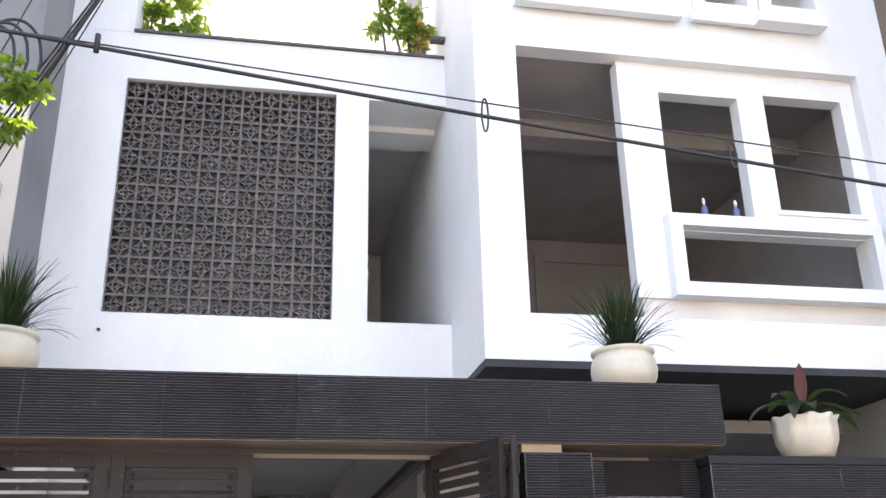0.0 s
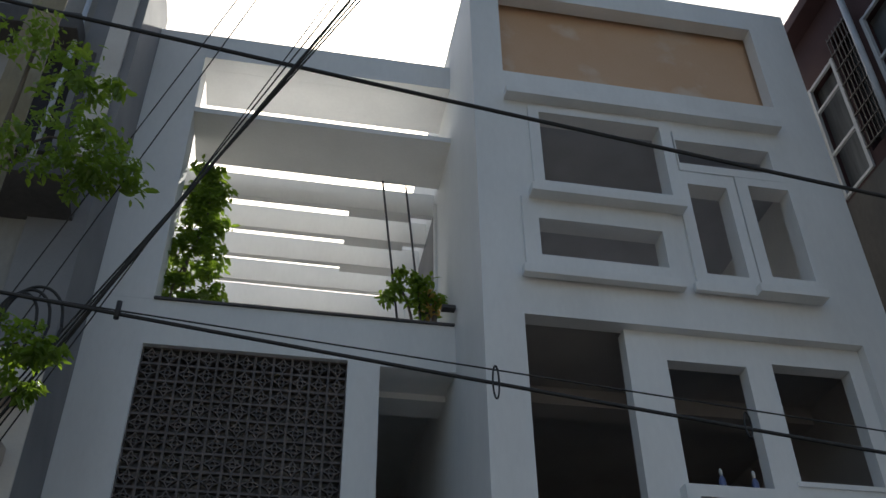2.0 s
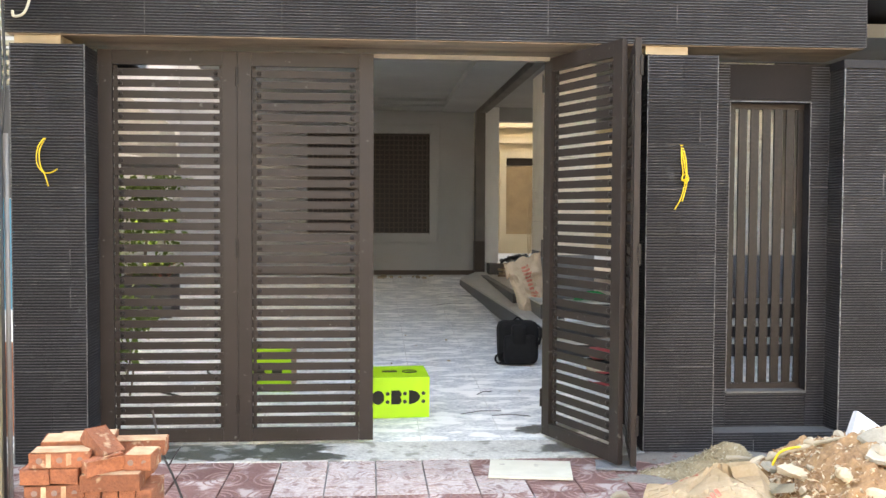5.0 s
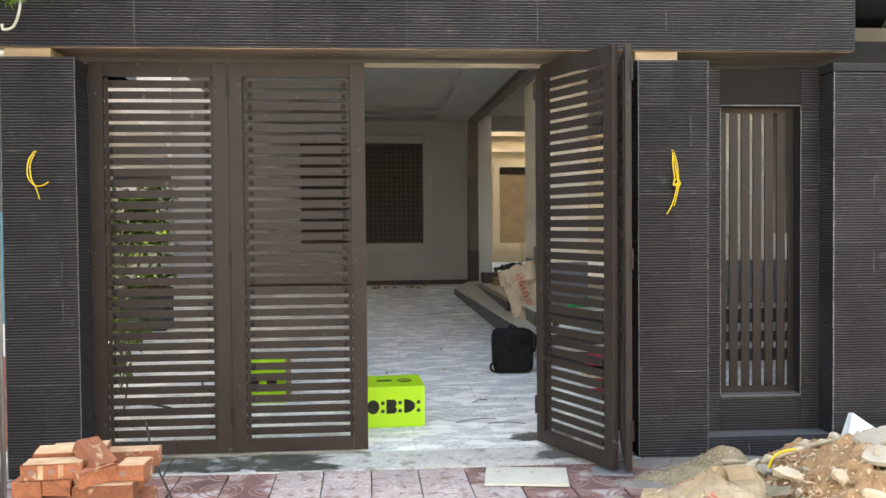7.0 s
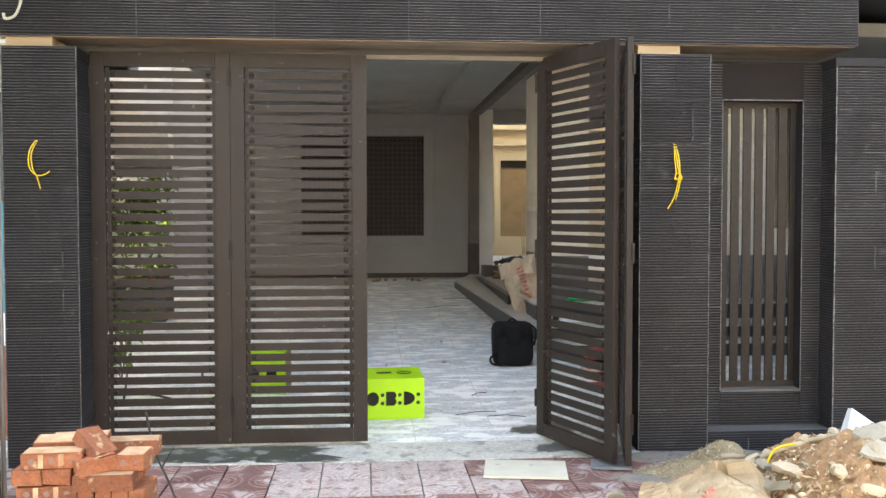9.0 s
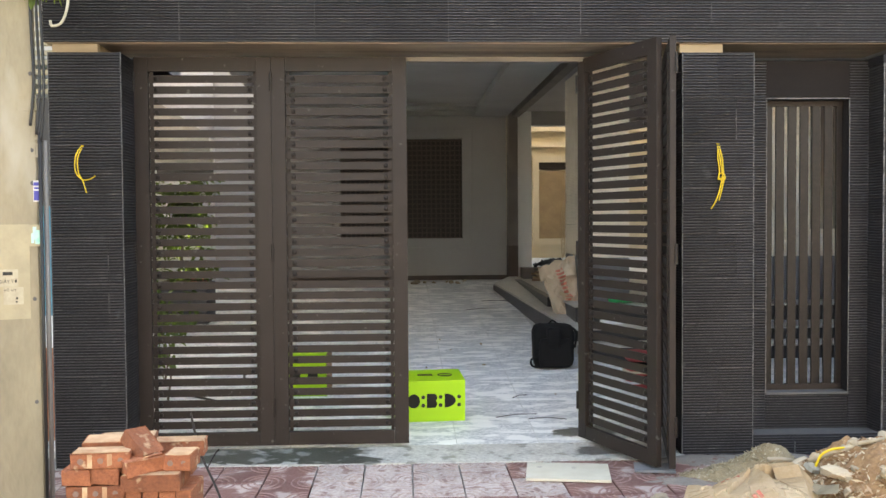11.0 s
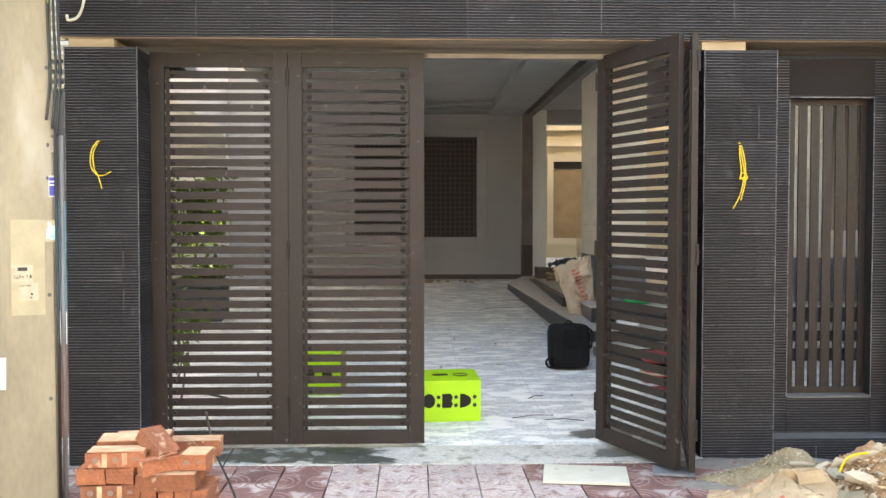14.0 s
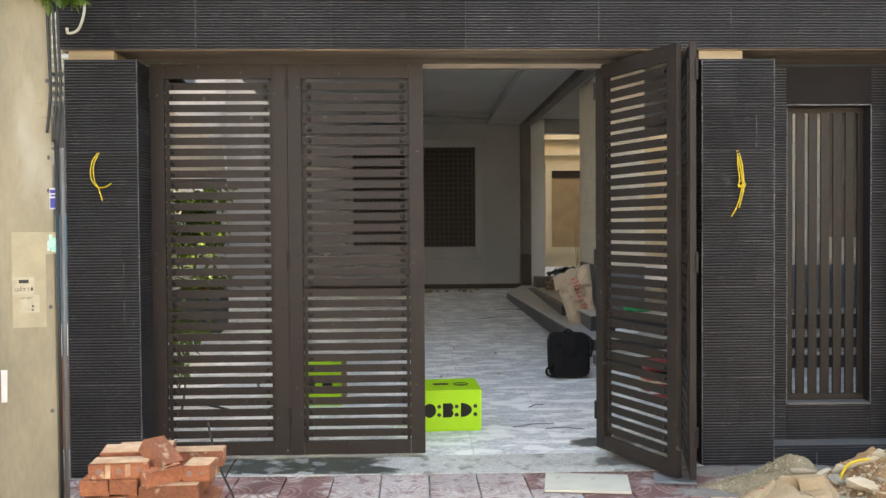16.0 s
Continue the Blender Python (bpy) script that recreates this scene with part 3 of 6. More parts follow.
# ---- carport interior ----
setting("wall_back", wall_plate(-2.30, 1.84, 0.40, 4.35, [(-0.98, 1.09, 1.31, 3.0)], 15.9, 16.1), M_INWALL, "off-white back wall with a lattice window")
setting("wall_yard_back", cube(-5.2, -2.302, 15.88, 16.1, 0.40, 4.35), M_YARDWALL, "white painted end wall of the side yard, tinted with blue skylight")
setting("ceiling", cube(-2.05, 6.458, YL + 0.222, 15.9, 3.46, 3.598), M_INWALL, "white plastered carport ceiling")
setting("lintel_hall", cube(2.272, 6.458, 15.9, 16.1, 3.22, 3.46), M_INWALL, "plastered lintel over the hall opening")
# whiter than the back wall: stronger light on the stub, put into colour
setting("wall_house_right", cube(2.0, 2.27, 15.9, 16.1, 0.5, 3.46), M_WHITE, "wall stub beside the hall, painted paler for the light on it")
setting("post", cube(1.842, 1.998, 15.6, 15.89, 1.19, 3.458), M_TAUPE, "brown corner post")
setting("post_base", cube(1.838, 2.0, 15.598, 15.89, 0.5, 1.188), M_POST, "dark base of the corner post")
setting("beam_hall", cube(1.90, 2.02, YL + 0.222, 15.58, 3.33, 3.458), M_TAUPE, "dark beam edge along the ceiling")
setting("wall_hall_back", cube(1.3, 6.458, 19.3, 19.5, 0.5, 4.2), M_CREAM, "cream wall of the hall behind")
# out of view; its length is set by the daylight wanted in the hall
setting("ceiling_hall", cube(1.3, 6.458, 15.902, 17.5, 4.202, 4.30), M_INWALL, "unseen hall ceiling, cut short to let daylight in")
setting("wall_hall_left", cube(1.3, 1.42, 16.102, 19.298, 0.5, 4.2), M_CREAM)
setting("wall_right_side", cube(6.46, 6.66, 6.9, 19.5, 0.0, 3.69), M_INWALL, "inner side wall")

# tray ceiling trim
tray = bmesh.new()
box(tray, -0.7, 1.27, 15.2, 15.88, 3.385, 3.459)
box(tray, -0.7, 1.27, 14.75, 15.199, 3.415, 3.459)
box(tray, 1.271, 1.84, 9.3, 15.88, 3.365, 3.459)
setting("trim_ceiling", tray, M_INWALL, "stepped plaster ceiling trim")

# platform, its edge at a slight angle and rising with the floor, and its steps
def plat_z(y):
    return 0.47 + 0.034 * (y - 9.75)


outline = ((1.855, 9.75), (6.458, 9.75), (6.458, 15.6), (1.84, 15.6), (1.50, 14.6))


def prism(corners, z_low, drop):
    """A flat-sided block under the sloping platform plane."""
    bm = bmesh.new()
    hi = [bm.verts.new((x, y, plat_z(y) - drop)) for x, y in corners]
    lo = [bm.verts.new((x, y, z_low)) for x, y in corners]
    bm.faces.new(hi)
    bm.faces.new(lo[::-1])
    for k in range(len(hi)):
        n = (k + 1) % len(hi)
        bm.faces.new([hi[k], lo[k], lo[n], hi[n]])
    bmesh.ops.recalc_face_normals(bm, faces=bm.faces)
    return bm


setting("platform", prism(outline, 0.1, 0.0), M_MARBLE, "dusty stone platform")
setting("floor_hall", cube(2.275, 6.458, 15.602, 19.298, 0.3, 0.66), M_MARBLE, "pale hall floor")
setting("kerb", prism(((1.848, 9.74), (1.853, 9.75), (1.498, 14.6), (1.484, 14.605)), 0.1, 0.025), M_BLACKSTONE, "dark stone face of the platform")
setting("platform_face", cube(1.86, 6.458, 9.733, 9.748, 0.345, 0.455), M_BLACKSTONE, "black granite riser of the platform")
setting("step_1", cube(1.90, 6.458, 9.38, 9.732, 0.12, 0.318, 0.006), M_BLACKSTONE, "black granite step with a dusty tread")
setting("step_tread_1", cube(1.88, 6.458, 9.36, 9.732, 0.320, 0.336), M_MARBLE)
setting("plinth", cube(1.98, 6.458, 10.25, 13.4, 0.472, 0.65), M_BLACKSTONE, "black granite plinth")
setting("plinth_top", cube(1.96, 6.458, 10.23, 13.4, 0.652, 0.668), M_MARBLE)

setting("plinth_edge", cube(1.872, 1.978, 11.6, 15.38, 0.5, 0.652, 0.006), M_BLACKSTONE, "dark granite edge of the raised floor")
setting("plinth_inner", cube(1.98, 6.458, 13.402, 15.58, 0.5, 0.656), M_MARBLE, "dusty raised floor")

column = thing("column", (2.45, 11.0, 0.668), "square column clad in ivory ribbed stone with a grey base", "column", kind="structure")
part("core", cube(2.25, 2.68, 10.73, 12.34, 0.668, 3.458), M_DUST, column)
clad(column, 2.235, 2.695, 1.18, 3.455, 10.73, M_WHITERIB, 0, 0.5, 0.3, 3)
clad(column, 2.235, 2.695, 0.67, 1.178, 10.73, M_GREYRIB, 0, 0.5, 0.25, 4)
clad(column, 10.73, 12.35, 1.18, 3.455, 2.25, M_WHITERIB, -90, 0.6, 0.4, 5)
clad(column, 10.73, 12.35, 0.67, 1.178, 2.25, M_GREYRIB, -90, 0.6, 0.25, 6)

porch = thing("porch_wall", (4.7, 10.85, 0.668), "porch wall clad in ivory ribbed stone with a grey base", "wall", kind="structure")
part("core", wall_plate(4.0, 6.45, 0.668, 3.458, [(4.845, 6.3, 1.50, 3.3)], 10.766, 10.95), M_DUST, porch)
clad(porch, 4.0, 4.84, 1.18, 3.455, 10.766, M_WHITERIB, 0, 0.5, 0.3, 7)
clad(porch, 4.841, 6.45, 1.18, 1.498, 10.766, M_WHITERIB, 0, 0.5, 0.3, 8)
clad(porch, 4.0, 6.45, 0.67, 1.178, 10.766, M_GREYRIB, 0, 0.5, 0.25, 9)

# ---- gate wall ----
def pillar(x0, x1, name, label, seed, side):
    p = thing(name, ((x0 + x1) / 2, 6.5, -0.07), label, "pillar", "gate pillars", "structure")
    part("core", cube(x0 + 0.016, x1 - 0.016, 6.316, 6.74, -0.07, 2.775), M_DUST, p)
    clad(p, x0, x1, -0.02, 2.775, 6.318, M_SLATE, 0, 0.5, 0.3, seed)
    for gx in (x0 + 0.002, x1 - 0.002):
        part("corner_grout", cube(gx - 0.0025, gx + 0.0025, 6.298, 6.304, -0.02, 2.775), M_GROUT, p)
    if side > 0:
        clad(p, 6.302, 6.74, -0.02, 2.775, x1 - 0.016, M_SLATE, 90, 0.5, 0.3, seed + 1)
    if side < 0:
        clad(p, 6.302, 6.74, -0.02, 2.775, x0 + 0.016, M_SLATE, -90, 0.5, 0.3, seed + 1)
    return p


pillar(-2.28, -1.80, "gate_pillar", "gate pillar clad in dark ribbed slate tiles", 11, 1)
pillar(1.99, 2.49, "gate_pillar", "gate pillar clad in dark ribbed slate with yellow wire", 21, -1)
for x in (-2.12, 2.12):
    tagged(part("wood_packer", cube(x - 0.14, x + 0.16, 6.33, 6.6, 2.777, 2.834, 0.004), M_BLOCKWOOD),
           "pale wooden packing block on top of the gate pillar", "wood block")

beam = thing("gate_beam", (0.6, 6.6, 2.85), "long gate canopy beam clad in dark ribbed slate", "beam", kind="structure")
part("core", cube(-2.30, 3.54, 6.316, 6.90, 2.852, 3.285), M_DUST, beam)
part("underside", cube(-2.30, 3.54, 6.322, 6.90, 2.836, 2.850), M_FORM, beam, "stained formwork board underside")
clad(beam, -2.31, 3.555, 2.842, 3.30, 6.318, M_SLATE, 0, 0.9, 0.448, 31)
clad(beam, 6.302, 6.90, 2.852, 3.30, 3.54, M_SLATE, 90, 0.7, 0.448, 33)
setting("lintel", cube(-1.78, 1.97, 6.64, 6.72, 2.768, 2.798), M_TRACK, "dusty steel track over the gate")

gw = thing("gate_side_panel", (2.95, 6.5, -0.07), "dark ribbed slate panel with a barred opening beside the gate", "wall panel", kind="structure")
part("core", wall_plate(2.492, 3.40, -0.07, 2.75, [(2.655, 3.255, 0.38, 2.48)], 6.52, 6.72), M_SLATE, gw)
clad(gw, 2.492, 2.653, 0.11, 2.75, 6.52, M_SLATE, 0, 0.5, 0.3, 41)
clad(gw, 3.257, 3.40, 0.11, 2.75, 6.52, M_SLATE, 0, 0.5, 0.3, 42)
clad(gw, 2.655, 3.255, 0.11, 0.378, 6.52, M_SLATE, 0, 0.6, 0.268, 43)
part("head_plate", cube(2.495, 3.398, 6.505, 6.519, 2.50, 2.75), M_HEAD, gw)
part("sill", cube(2.657, 3.253, 6.49, 6.70, 0.372, 0.388), M_DARKCONC, gw)
part("plinth", cube(2.492, 3.40, 6.33, 6.519, -0.07, 0.125), M_DARKCONC, gw)
for gx in (2.655, 3.255):
    part("edge_grout", cube(gx - 0.0025, gx + 0.0025, 6.496, 6.503, 0.38, 2.48), M_GROUT, gw)
part("edge_grout", cube(2.655, 3.255, 6.494, 6.503, 2.480, 2.488), M_GROUT, gw)
clad(gw, 2.492, 3.40, -0.06, 0.125, 6.33, M_SLATE, 0, 0.6, 0.185, 45)
for k in range(7):
    part("bar", cube(2.674 + k * 0.0892, min(2.674 + k * 0.0892 + 0.062, 3.253), 6.60, 6.618, 0.39, 2.48, 0.002), M_RIVET, gw)
part("rail", cube(2.656, 3.254, 6.595, 6.635, 0.389, 0.43), M_GATE, gw)
part("rail", cube(2.656, 3.254, 6.595, 6.635, 2.44, 2.479), M_GATE, gw)

fw = thing("side_wall", (5.0, 6.5, -0.07), "low boundary wall clad in dark ribbed slate", "wall", kind="structure")
part("core", cube(3.416, 7.4, 6.316, 6.70, -0.07, 2.70), M_DUST, fw)
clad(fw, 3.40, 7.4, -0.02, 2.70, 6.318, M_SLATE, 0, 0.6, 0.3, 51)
clad(fw, 6.302, 6.70, -0.02, 2.70, 3.416, M_SLATE, -90, 0.5, 0.3, 52)
part("cap", cube(3.39, 7.4, 6.29, 6.72, 2.702, 2.76), M_SLATE, fw)
part("corner_grout", cube(3.398, 3.406, 6.296, 6.304, -0.02, 2.70), M_GROUT, fw)


# ---- folding gate ----
LEAF_W, LEAF_Z0, LEAF_Z1, SLATS = 0.952, 0.045, 2.79, 33


def gate_leaf():
    """A leaf with its hinge edge at the origin, running along +x."""
    g = thing("gate_leaf", (0, 0, 0), "brown steel folding gate leaf with horizontal slats", "gate leaf", "folding gate leaves")
    for a, b in ((0.001, 0.098), (LEAF_W - 0.102, LEAF_W - 0.001)):
        part("stile", cube(a, b, -0.02, 0.02, LEAF_Z0, LEAF_Z1, 0.003), M_GATE, g)
    for a, b in ((LEAF_Z0, LEAF_Z0 + 0.095), (LEAF_Z1 - 0.10, LEAF_Z1)):
        part("rail", cube(0.099, LEAF_W - 0.103, -0.019, 0.019, a, b, 0.003), M_GATE, g)
    z0, z1 = LEAF_Z0 + 0.12, LEAF_Z1 - 0.10
    step = (z1 - z0) / SLATS
    slat_me = mesh_of("slat", cube(0.09, LEAF_W - 0.09, 0.004, 0.018, -step * 0.345, step * 0.345, 0.002), M_GATE)
    rb = bmesh.new()
    bmesh.ops.create_uvsphere(rb, u_segments=10, v_segments=5, radius=0.0175, matrix=Matrix.Diagonal((1, 0.75, 1, 1)))
    rivet_me = mesh_of("rivet", rb, M_RIVET, True)
    for k in range(SLATS):
        s = part("slat", slat_me, M_GATE, g)
        s.location = (0, 0, z0 + (k + 0.5) * step - step * 0.15)
        for x in (0.150, LEAF_W - 0.152):
            r = part("rivet", rivet_me, M_RIVET, s)
            r.matrix_parent_inverse = Matrix()
            r.location = (x, 0.002, 0)
    bar = bmesh.new()
    box(bar, 0.10, 0.125, 0.0185, 0.03, LEAF_Z0 + 0.09, LEAF_Z1 - 0.09)
    box(bar, LEAF_W - 0.128, LEAF_W - 0.104, 0.0185, 0.03, LEAF_Z0 + 0.09, LEAF_Z1 - 0.09)
    part("back_bar", bar, M_GATE, g)
    for z in (0.25, 1.35, 2.55):
        part("hinge", lathe([(0.011, 0), (0.011, 0.13)], (-0.002, -0.022, z), 10), M_RIVET, g)
    return g


leaf = gate_leaf()
leaf.matrix_basis = pose(-1.80, 6.61, 0)
copy_thing(leaf, pose(-0.848, 6.61, 0))
# the other pair is half folded, its fold towards the street
copy_thing(leaf, pose(1.362, 6.72, 0, 0, 0, -69.2))
copy_thing(leaf, pose(1.772, 5.775, 0, 0, 0, 77.4))

# ---- breeze-block screen ----
def breeze_block(size, depth):
    bm = bmesh.new()
    s, w = size / 2, 0.0062

    def band(outer, inner, y0, y1):
        rims = [[bm.verts.new((x, y, z)) for x, z in loop] for loop, y in ((outer, y0), (inner, y0), (inner, y1), (outer, y1))]
        for a, b in zip(rims, rims[1:] + rims[:1]):
            for k in range(len(a)):
                n = (k + 1) % len(a)
                bm.faces.new([a[k], a[n], b[n], b[k]])

    def star(tip, waist):
        return [((tip if k % 2 == 0 else waist) * math.cos(k * math.pi / 4), (tip if k % 2 == 0 else waist) * math.sin(k * math.pi / 4)) for k in range(8)]

    def square(h):
        return [(h, h), (-h, h), (-h, -h), (h, -h)]

    def ring(r):
        return [(r * math.cos(k * math.pi / 6), r * math.sin(k * math.pi / 6)) for k in range(12)]

    band(square(s), square(s - 2 * w), 0.0, depth)
    band(star(s - w, 0.0506), star(s - 4.2 * w, 0.0342), 0.0, depth - 0.004)
    band(ring(0.0350), ring(0.0240), 0.002, depth - 0.006)
    bmesh.ops.recalc_face_normals(bm, faces=bm.faces)
    return mesh_of("breeze_block", bm, M_BREEZE)


screen = thing("breeze_block_screen", (-0.31, YL + 0.1, 4.5), "grey concrete breeze-block screen with star pattern in the white wall", "block screen")
bw, bh = 2.22 / 11, 2.60 / 13
bb = breeze_block(0.2, 0.06)
for i in range(11):
    for j in range(13):
        ob = part("breeze_block", bb, M_BREEZE, screen)
        ob.location = (-1.42 + (i + 0.5) * bw, YL + 0.07, 4.50 + (j + 0.5) * bh)
        ob.scale = (bw / 0.2, 1, bh / 0.2)

# ---- closing walls behind the camera and round the house ----
# unseen wall, added to throw sunlight back on the gate and floor
setting("wall_street_opposite", cube(-16, 16, -6.3, -6.0, -0.07, 5.0), M_OPPOSITE, "unseen wall across the street, added to bounce sunlight")
setting("wall_rear", cube(-2.05, 6.66, 19.6, 19.8, 0.0, 7.0), M_DARKCONC)

# ---- neighbour on one side: front wall set forward, balconies ----
nl = thing("neighbour_house", (-5.0, 9.0, -0.07), "beige rendered neighbour house with curved balconies", "house")
# rear boxes are out of view, set back to let skylight in
for x0, x1, y0, y1, z0, z1 in ((-9.0, -3.2, 7.92, 9.1, -0.07, 6.3), (-9.0, -5.2, 9.102, 16.4, -0.07, 6.3), (-3.198, -2.07, 7.92, 9.1, 3.0, 6.3), (-5.198, -2.07, 16.12, 16.4, -0.07, 6.3)):
    part("wall", cube(x0, x1, y0, y1, z0, z1), M_BEIGE, nl)
# the last box is unseen, added to keep sun off the yard
for x0, x1, y0, y1, z0, z1 in ((-9.0, -3.2, 7.93, 9.1, 6.302, 11.6), (-9.0, -5.2, 9.102, 16.4, 6.302, 11.6), (-3.198, -2.07, 7.93, 9.1, 6.302, 11.6), (-5.198, -0.9, 16.12, 16.4, 6.302, 10.4)):
    part("upper_wall", cube(x0, x1, y0, y1, z0, z1), M_UPPER, nl, "grimy grey upper wall with an unseen sun block behind")
part("white_strip", cube(-2.40, -2.16, 7.83, 7.878, 8.75, 12.4), M_BEIGE, nl)
part("side_pier", cube(-2.64, -2.054, 7.88, 9.12, 3.0, 12.6), M_GREYWALL, nl, "grey rendered side pier")
part("pier_face", cube(-2.645, -2.055, 7.845, 7.878, 3.0, 6.3), M_BEIGE, nl)


def balcony(z, depth):
    b = part("balcony", cube(-6.0, -2.5, 7.918 - depth, 7.918, z, z + 0.16, 0.02), M_BALCONY, nl)
    # dark strip on the wall: shadow under the slab, put in as colour
    part("fascia", cube(-6.0, -2.66, 7.895, 7.917, z - 0.11, z - 0.002), M_DARKCONC, b, "dark band standing in for the shadow under the balcony")
    bm = bmesh.new()
    ring = []
    for k in range(11):
        a = math.pi / 2 * k / 10
        ring.append((-2.5 + 0.32 * math.sin(a), 7.84 - (depth - 0.077) * math.cos(a)))
    lo = [bm.verts.new((x, y, z)) for x, y in ring] + [bm.verts.new((-2.5, 7.84, z))]
    hi = [bm.verts.new((v.co.x, v.co.y, z + 0.162)) for v in lo]
    bm.faces.new(lo)
    bm.faces.new(hi[::-1])
    for i in range(len(lo)):
        j = (i + 1) % len(lo)
        bm.faces.new([lo[i], hi[i], hi[j], lo[j]])
    bmesh.ops.recalc_face_normals(bm, faces=bm.faces)
    part("rounded_end", bm, M_BALCONY, b)


for z in (4.26, 4.70, 5.14, 5.70):
    balcony(z, 0.6)
part("cornice", cube(-6.0, -2.66, 7.55, 7.918, 10.42, 10.7, 0.03), M_DARKCONC, nl)
for x0, x1, z0, z1 in ((-4.4, -3.3, 6.6, 8.0), (-3.02, -2.56, 8.85, 10.3)):
    w = part("window", cube(x0, x1, 7.905, 7.928, z0, z1), M_GLASSDARK, nl, "dark window under the eaves")
    part("frame", wall_plate(x0 - 0.09, x1 + 0.09, z0 - 0.09, z1 + 0.09, [(x0, x1, z0, z1)], 7.86, 7.928), M_DARKCONC, w)
bm = bmesh.new()
lo = [bm.verts.new((x, y, z)) for x in (-4.6, -2.20) for y, z in ((7.928, 7.86), (7.30, 7.98), (7.30, 8.16), (7.928, 8.34))]
for f in ((0, 1, 2, 3), (7, 6, 5, 4), (0, 4, 5, 1), (1, 5, 6, 2), (2, 6, 7, 3), (3, 7, 4, 0)):
    bm.faces.new([lo[i] for i in f])
bmesh.ops.recalc_face_normals(bm, faces=bm.faces)
part("eave", bm, M_DARKCONC, nl, "dark weathered concrete eave")
tube([(-2.75, 7.75, 8.3), (-2.72, 7.75, 9.8), (-2.70, 7.75, 11.4)], 0.03, M_FRAMEGREY, "downpipe", nl)

# ---- neighbour on the other side: red house with barred window, concrete wall ----
nr = thing("neighbour_house", (9.0, 8.0, -0.07), "dark red neighbour house with a barred corner window", "house")
part("wall", cube(7.25, 12.0, 5.2, 16.0, -0.07, 9.72), M_DARKCONC, nr, "stained raw concrete wall")
st = part("storey", wall_plate(5.0, 8.40, 9.722, 12.75, [(7.47, 8.16, 9.76, 11.82), (6.90, 7.42, 9.97, 12.10), (5.70, 6.76, 9.97, 11.75)], 0, 0.2), M_RED, nr, "faded red upper storey")
st.matrix_parent_inverse = place_of(nr).inverted()
st.matrix_basis = pose(7.25, 0, 0, 0, 0, 90) @ Matrix.Diagonal((1, -1, 1, 1))
part("roof", cube(6.98, 12.2, 4.9, 8.56, 12.752, 12.95, 0.02), M_RED, nr)
part("inner_wall", cube(7.55, 7.7, 5.0, 8.3, 9.722, 12.75), M_DARKCONC, nr)
for y0, y1, z0, z1, bars in ((7.47, 8.16, 9.76, 11.82, (10.50, 11.31)), (5.70, 6.76, 9.97, 11.75, (10.9,))):
    win = part("window", cube(7.38, 7.41, y0, y1, z0, z1), M_CURTAIN, nr, "window with grey curtains")
    for y in (y0, y1 - 0.06):
        part("stile", cube(7.215, 7.265, y, y + 0.06, z0, z1), M_FRAMEGREY, win)
    for z in (z0, *bars, z1 - 0.05):
        part("transom", cube(7.22, 7.26, y0 + 0.061, y1 - 0.061, z, z + 0.045), M_FRAMEGREY, win)
grille = thing("window_grille", (7.2, 7.15, 9.97), "rusty iron grille with climbing stems on the neighbour window", "grille")
for k in range(7):
    part("bar", cube(7.17, 7.185, 6.91 + k * 0.08, 6.925 + k * 0.08, 9.97, 12.10), M_STEEL, grille)
for k in range(8):
    part("cross_bar", cube(7.165, 7.19, 6.90, 7.42, 9.99 + k * 0.29, 10.01 + k * 0.29), M_STEEL, grille)
tube([(7.12, 6.84, 9.90), (7.12, 6.83, 11.0), (7.12, 6.83, 12.30)], 0.045, M_FRAMEGREY, "downpipe", nr)
tube([(7.20, 8.22, 9.2), (7.20, 8.21, 10.2), (7.20, 8.23, 11.2)], 0.035, M_FRAMEGREY, "drain_hose", nr)

# ---- terrace: pergola beams, climbing vine, small shrub ----
for k, y in enumerate((10.20, 10.89, 11.58, 12.26, 12.95, 13.64, 14.33, 15.02)):
    bm = cube(-1.6, 2.028, y, y + 0.10, 10.40, 10.80, 0.006)
    if k < 3:                     # the run beside the bay is cast thicker
        box(bm, 0.80, 1.69, y + 0.096, y + 0.22, 10.403, 10.62)
    tagged(part("pergola_beam", bm, M_WHITE), "white concrete pergola beam over the terrace", "beam", "pergola beams")
door = thing("door_1", (2.01, 10.8, 7.66), "grey terrace door in the side of the bay", "door", kind="structure")
part("leaf", cube(2.004, 2.028, 10.06, 11.46, 7.662, 10.36), M_GREYWALL, door)
part("jamb", cube(1.990, 2.028, 9.98, 10.058, 7.662, 10.44), M_WHITE, door)
setting("wall_terrace_side", cube(-1.75, -1.62, 9.36, 15.2, 7.662, 10.86), M_WHITE, "white terrace side wall")


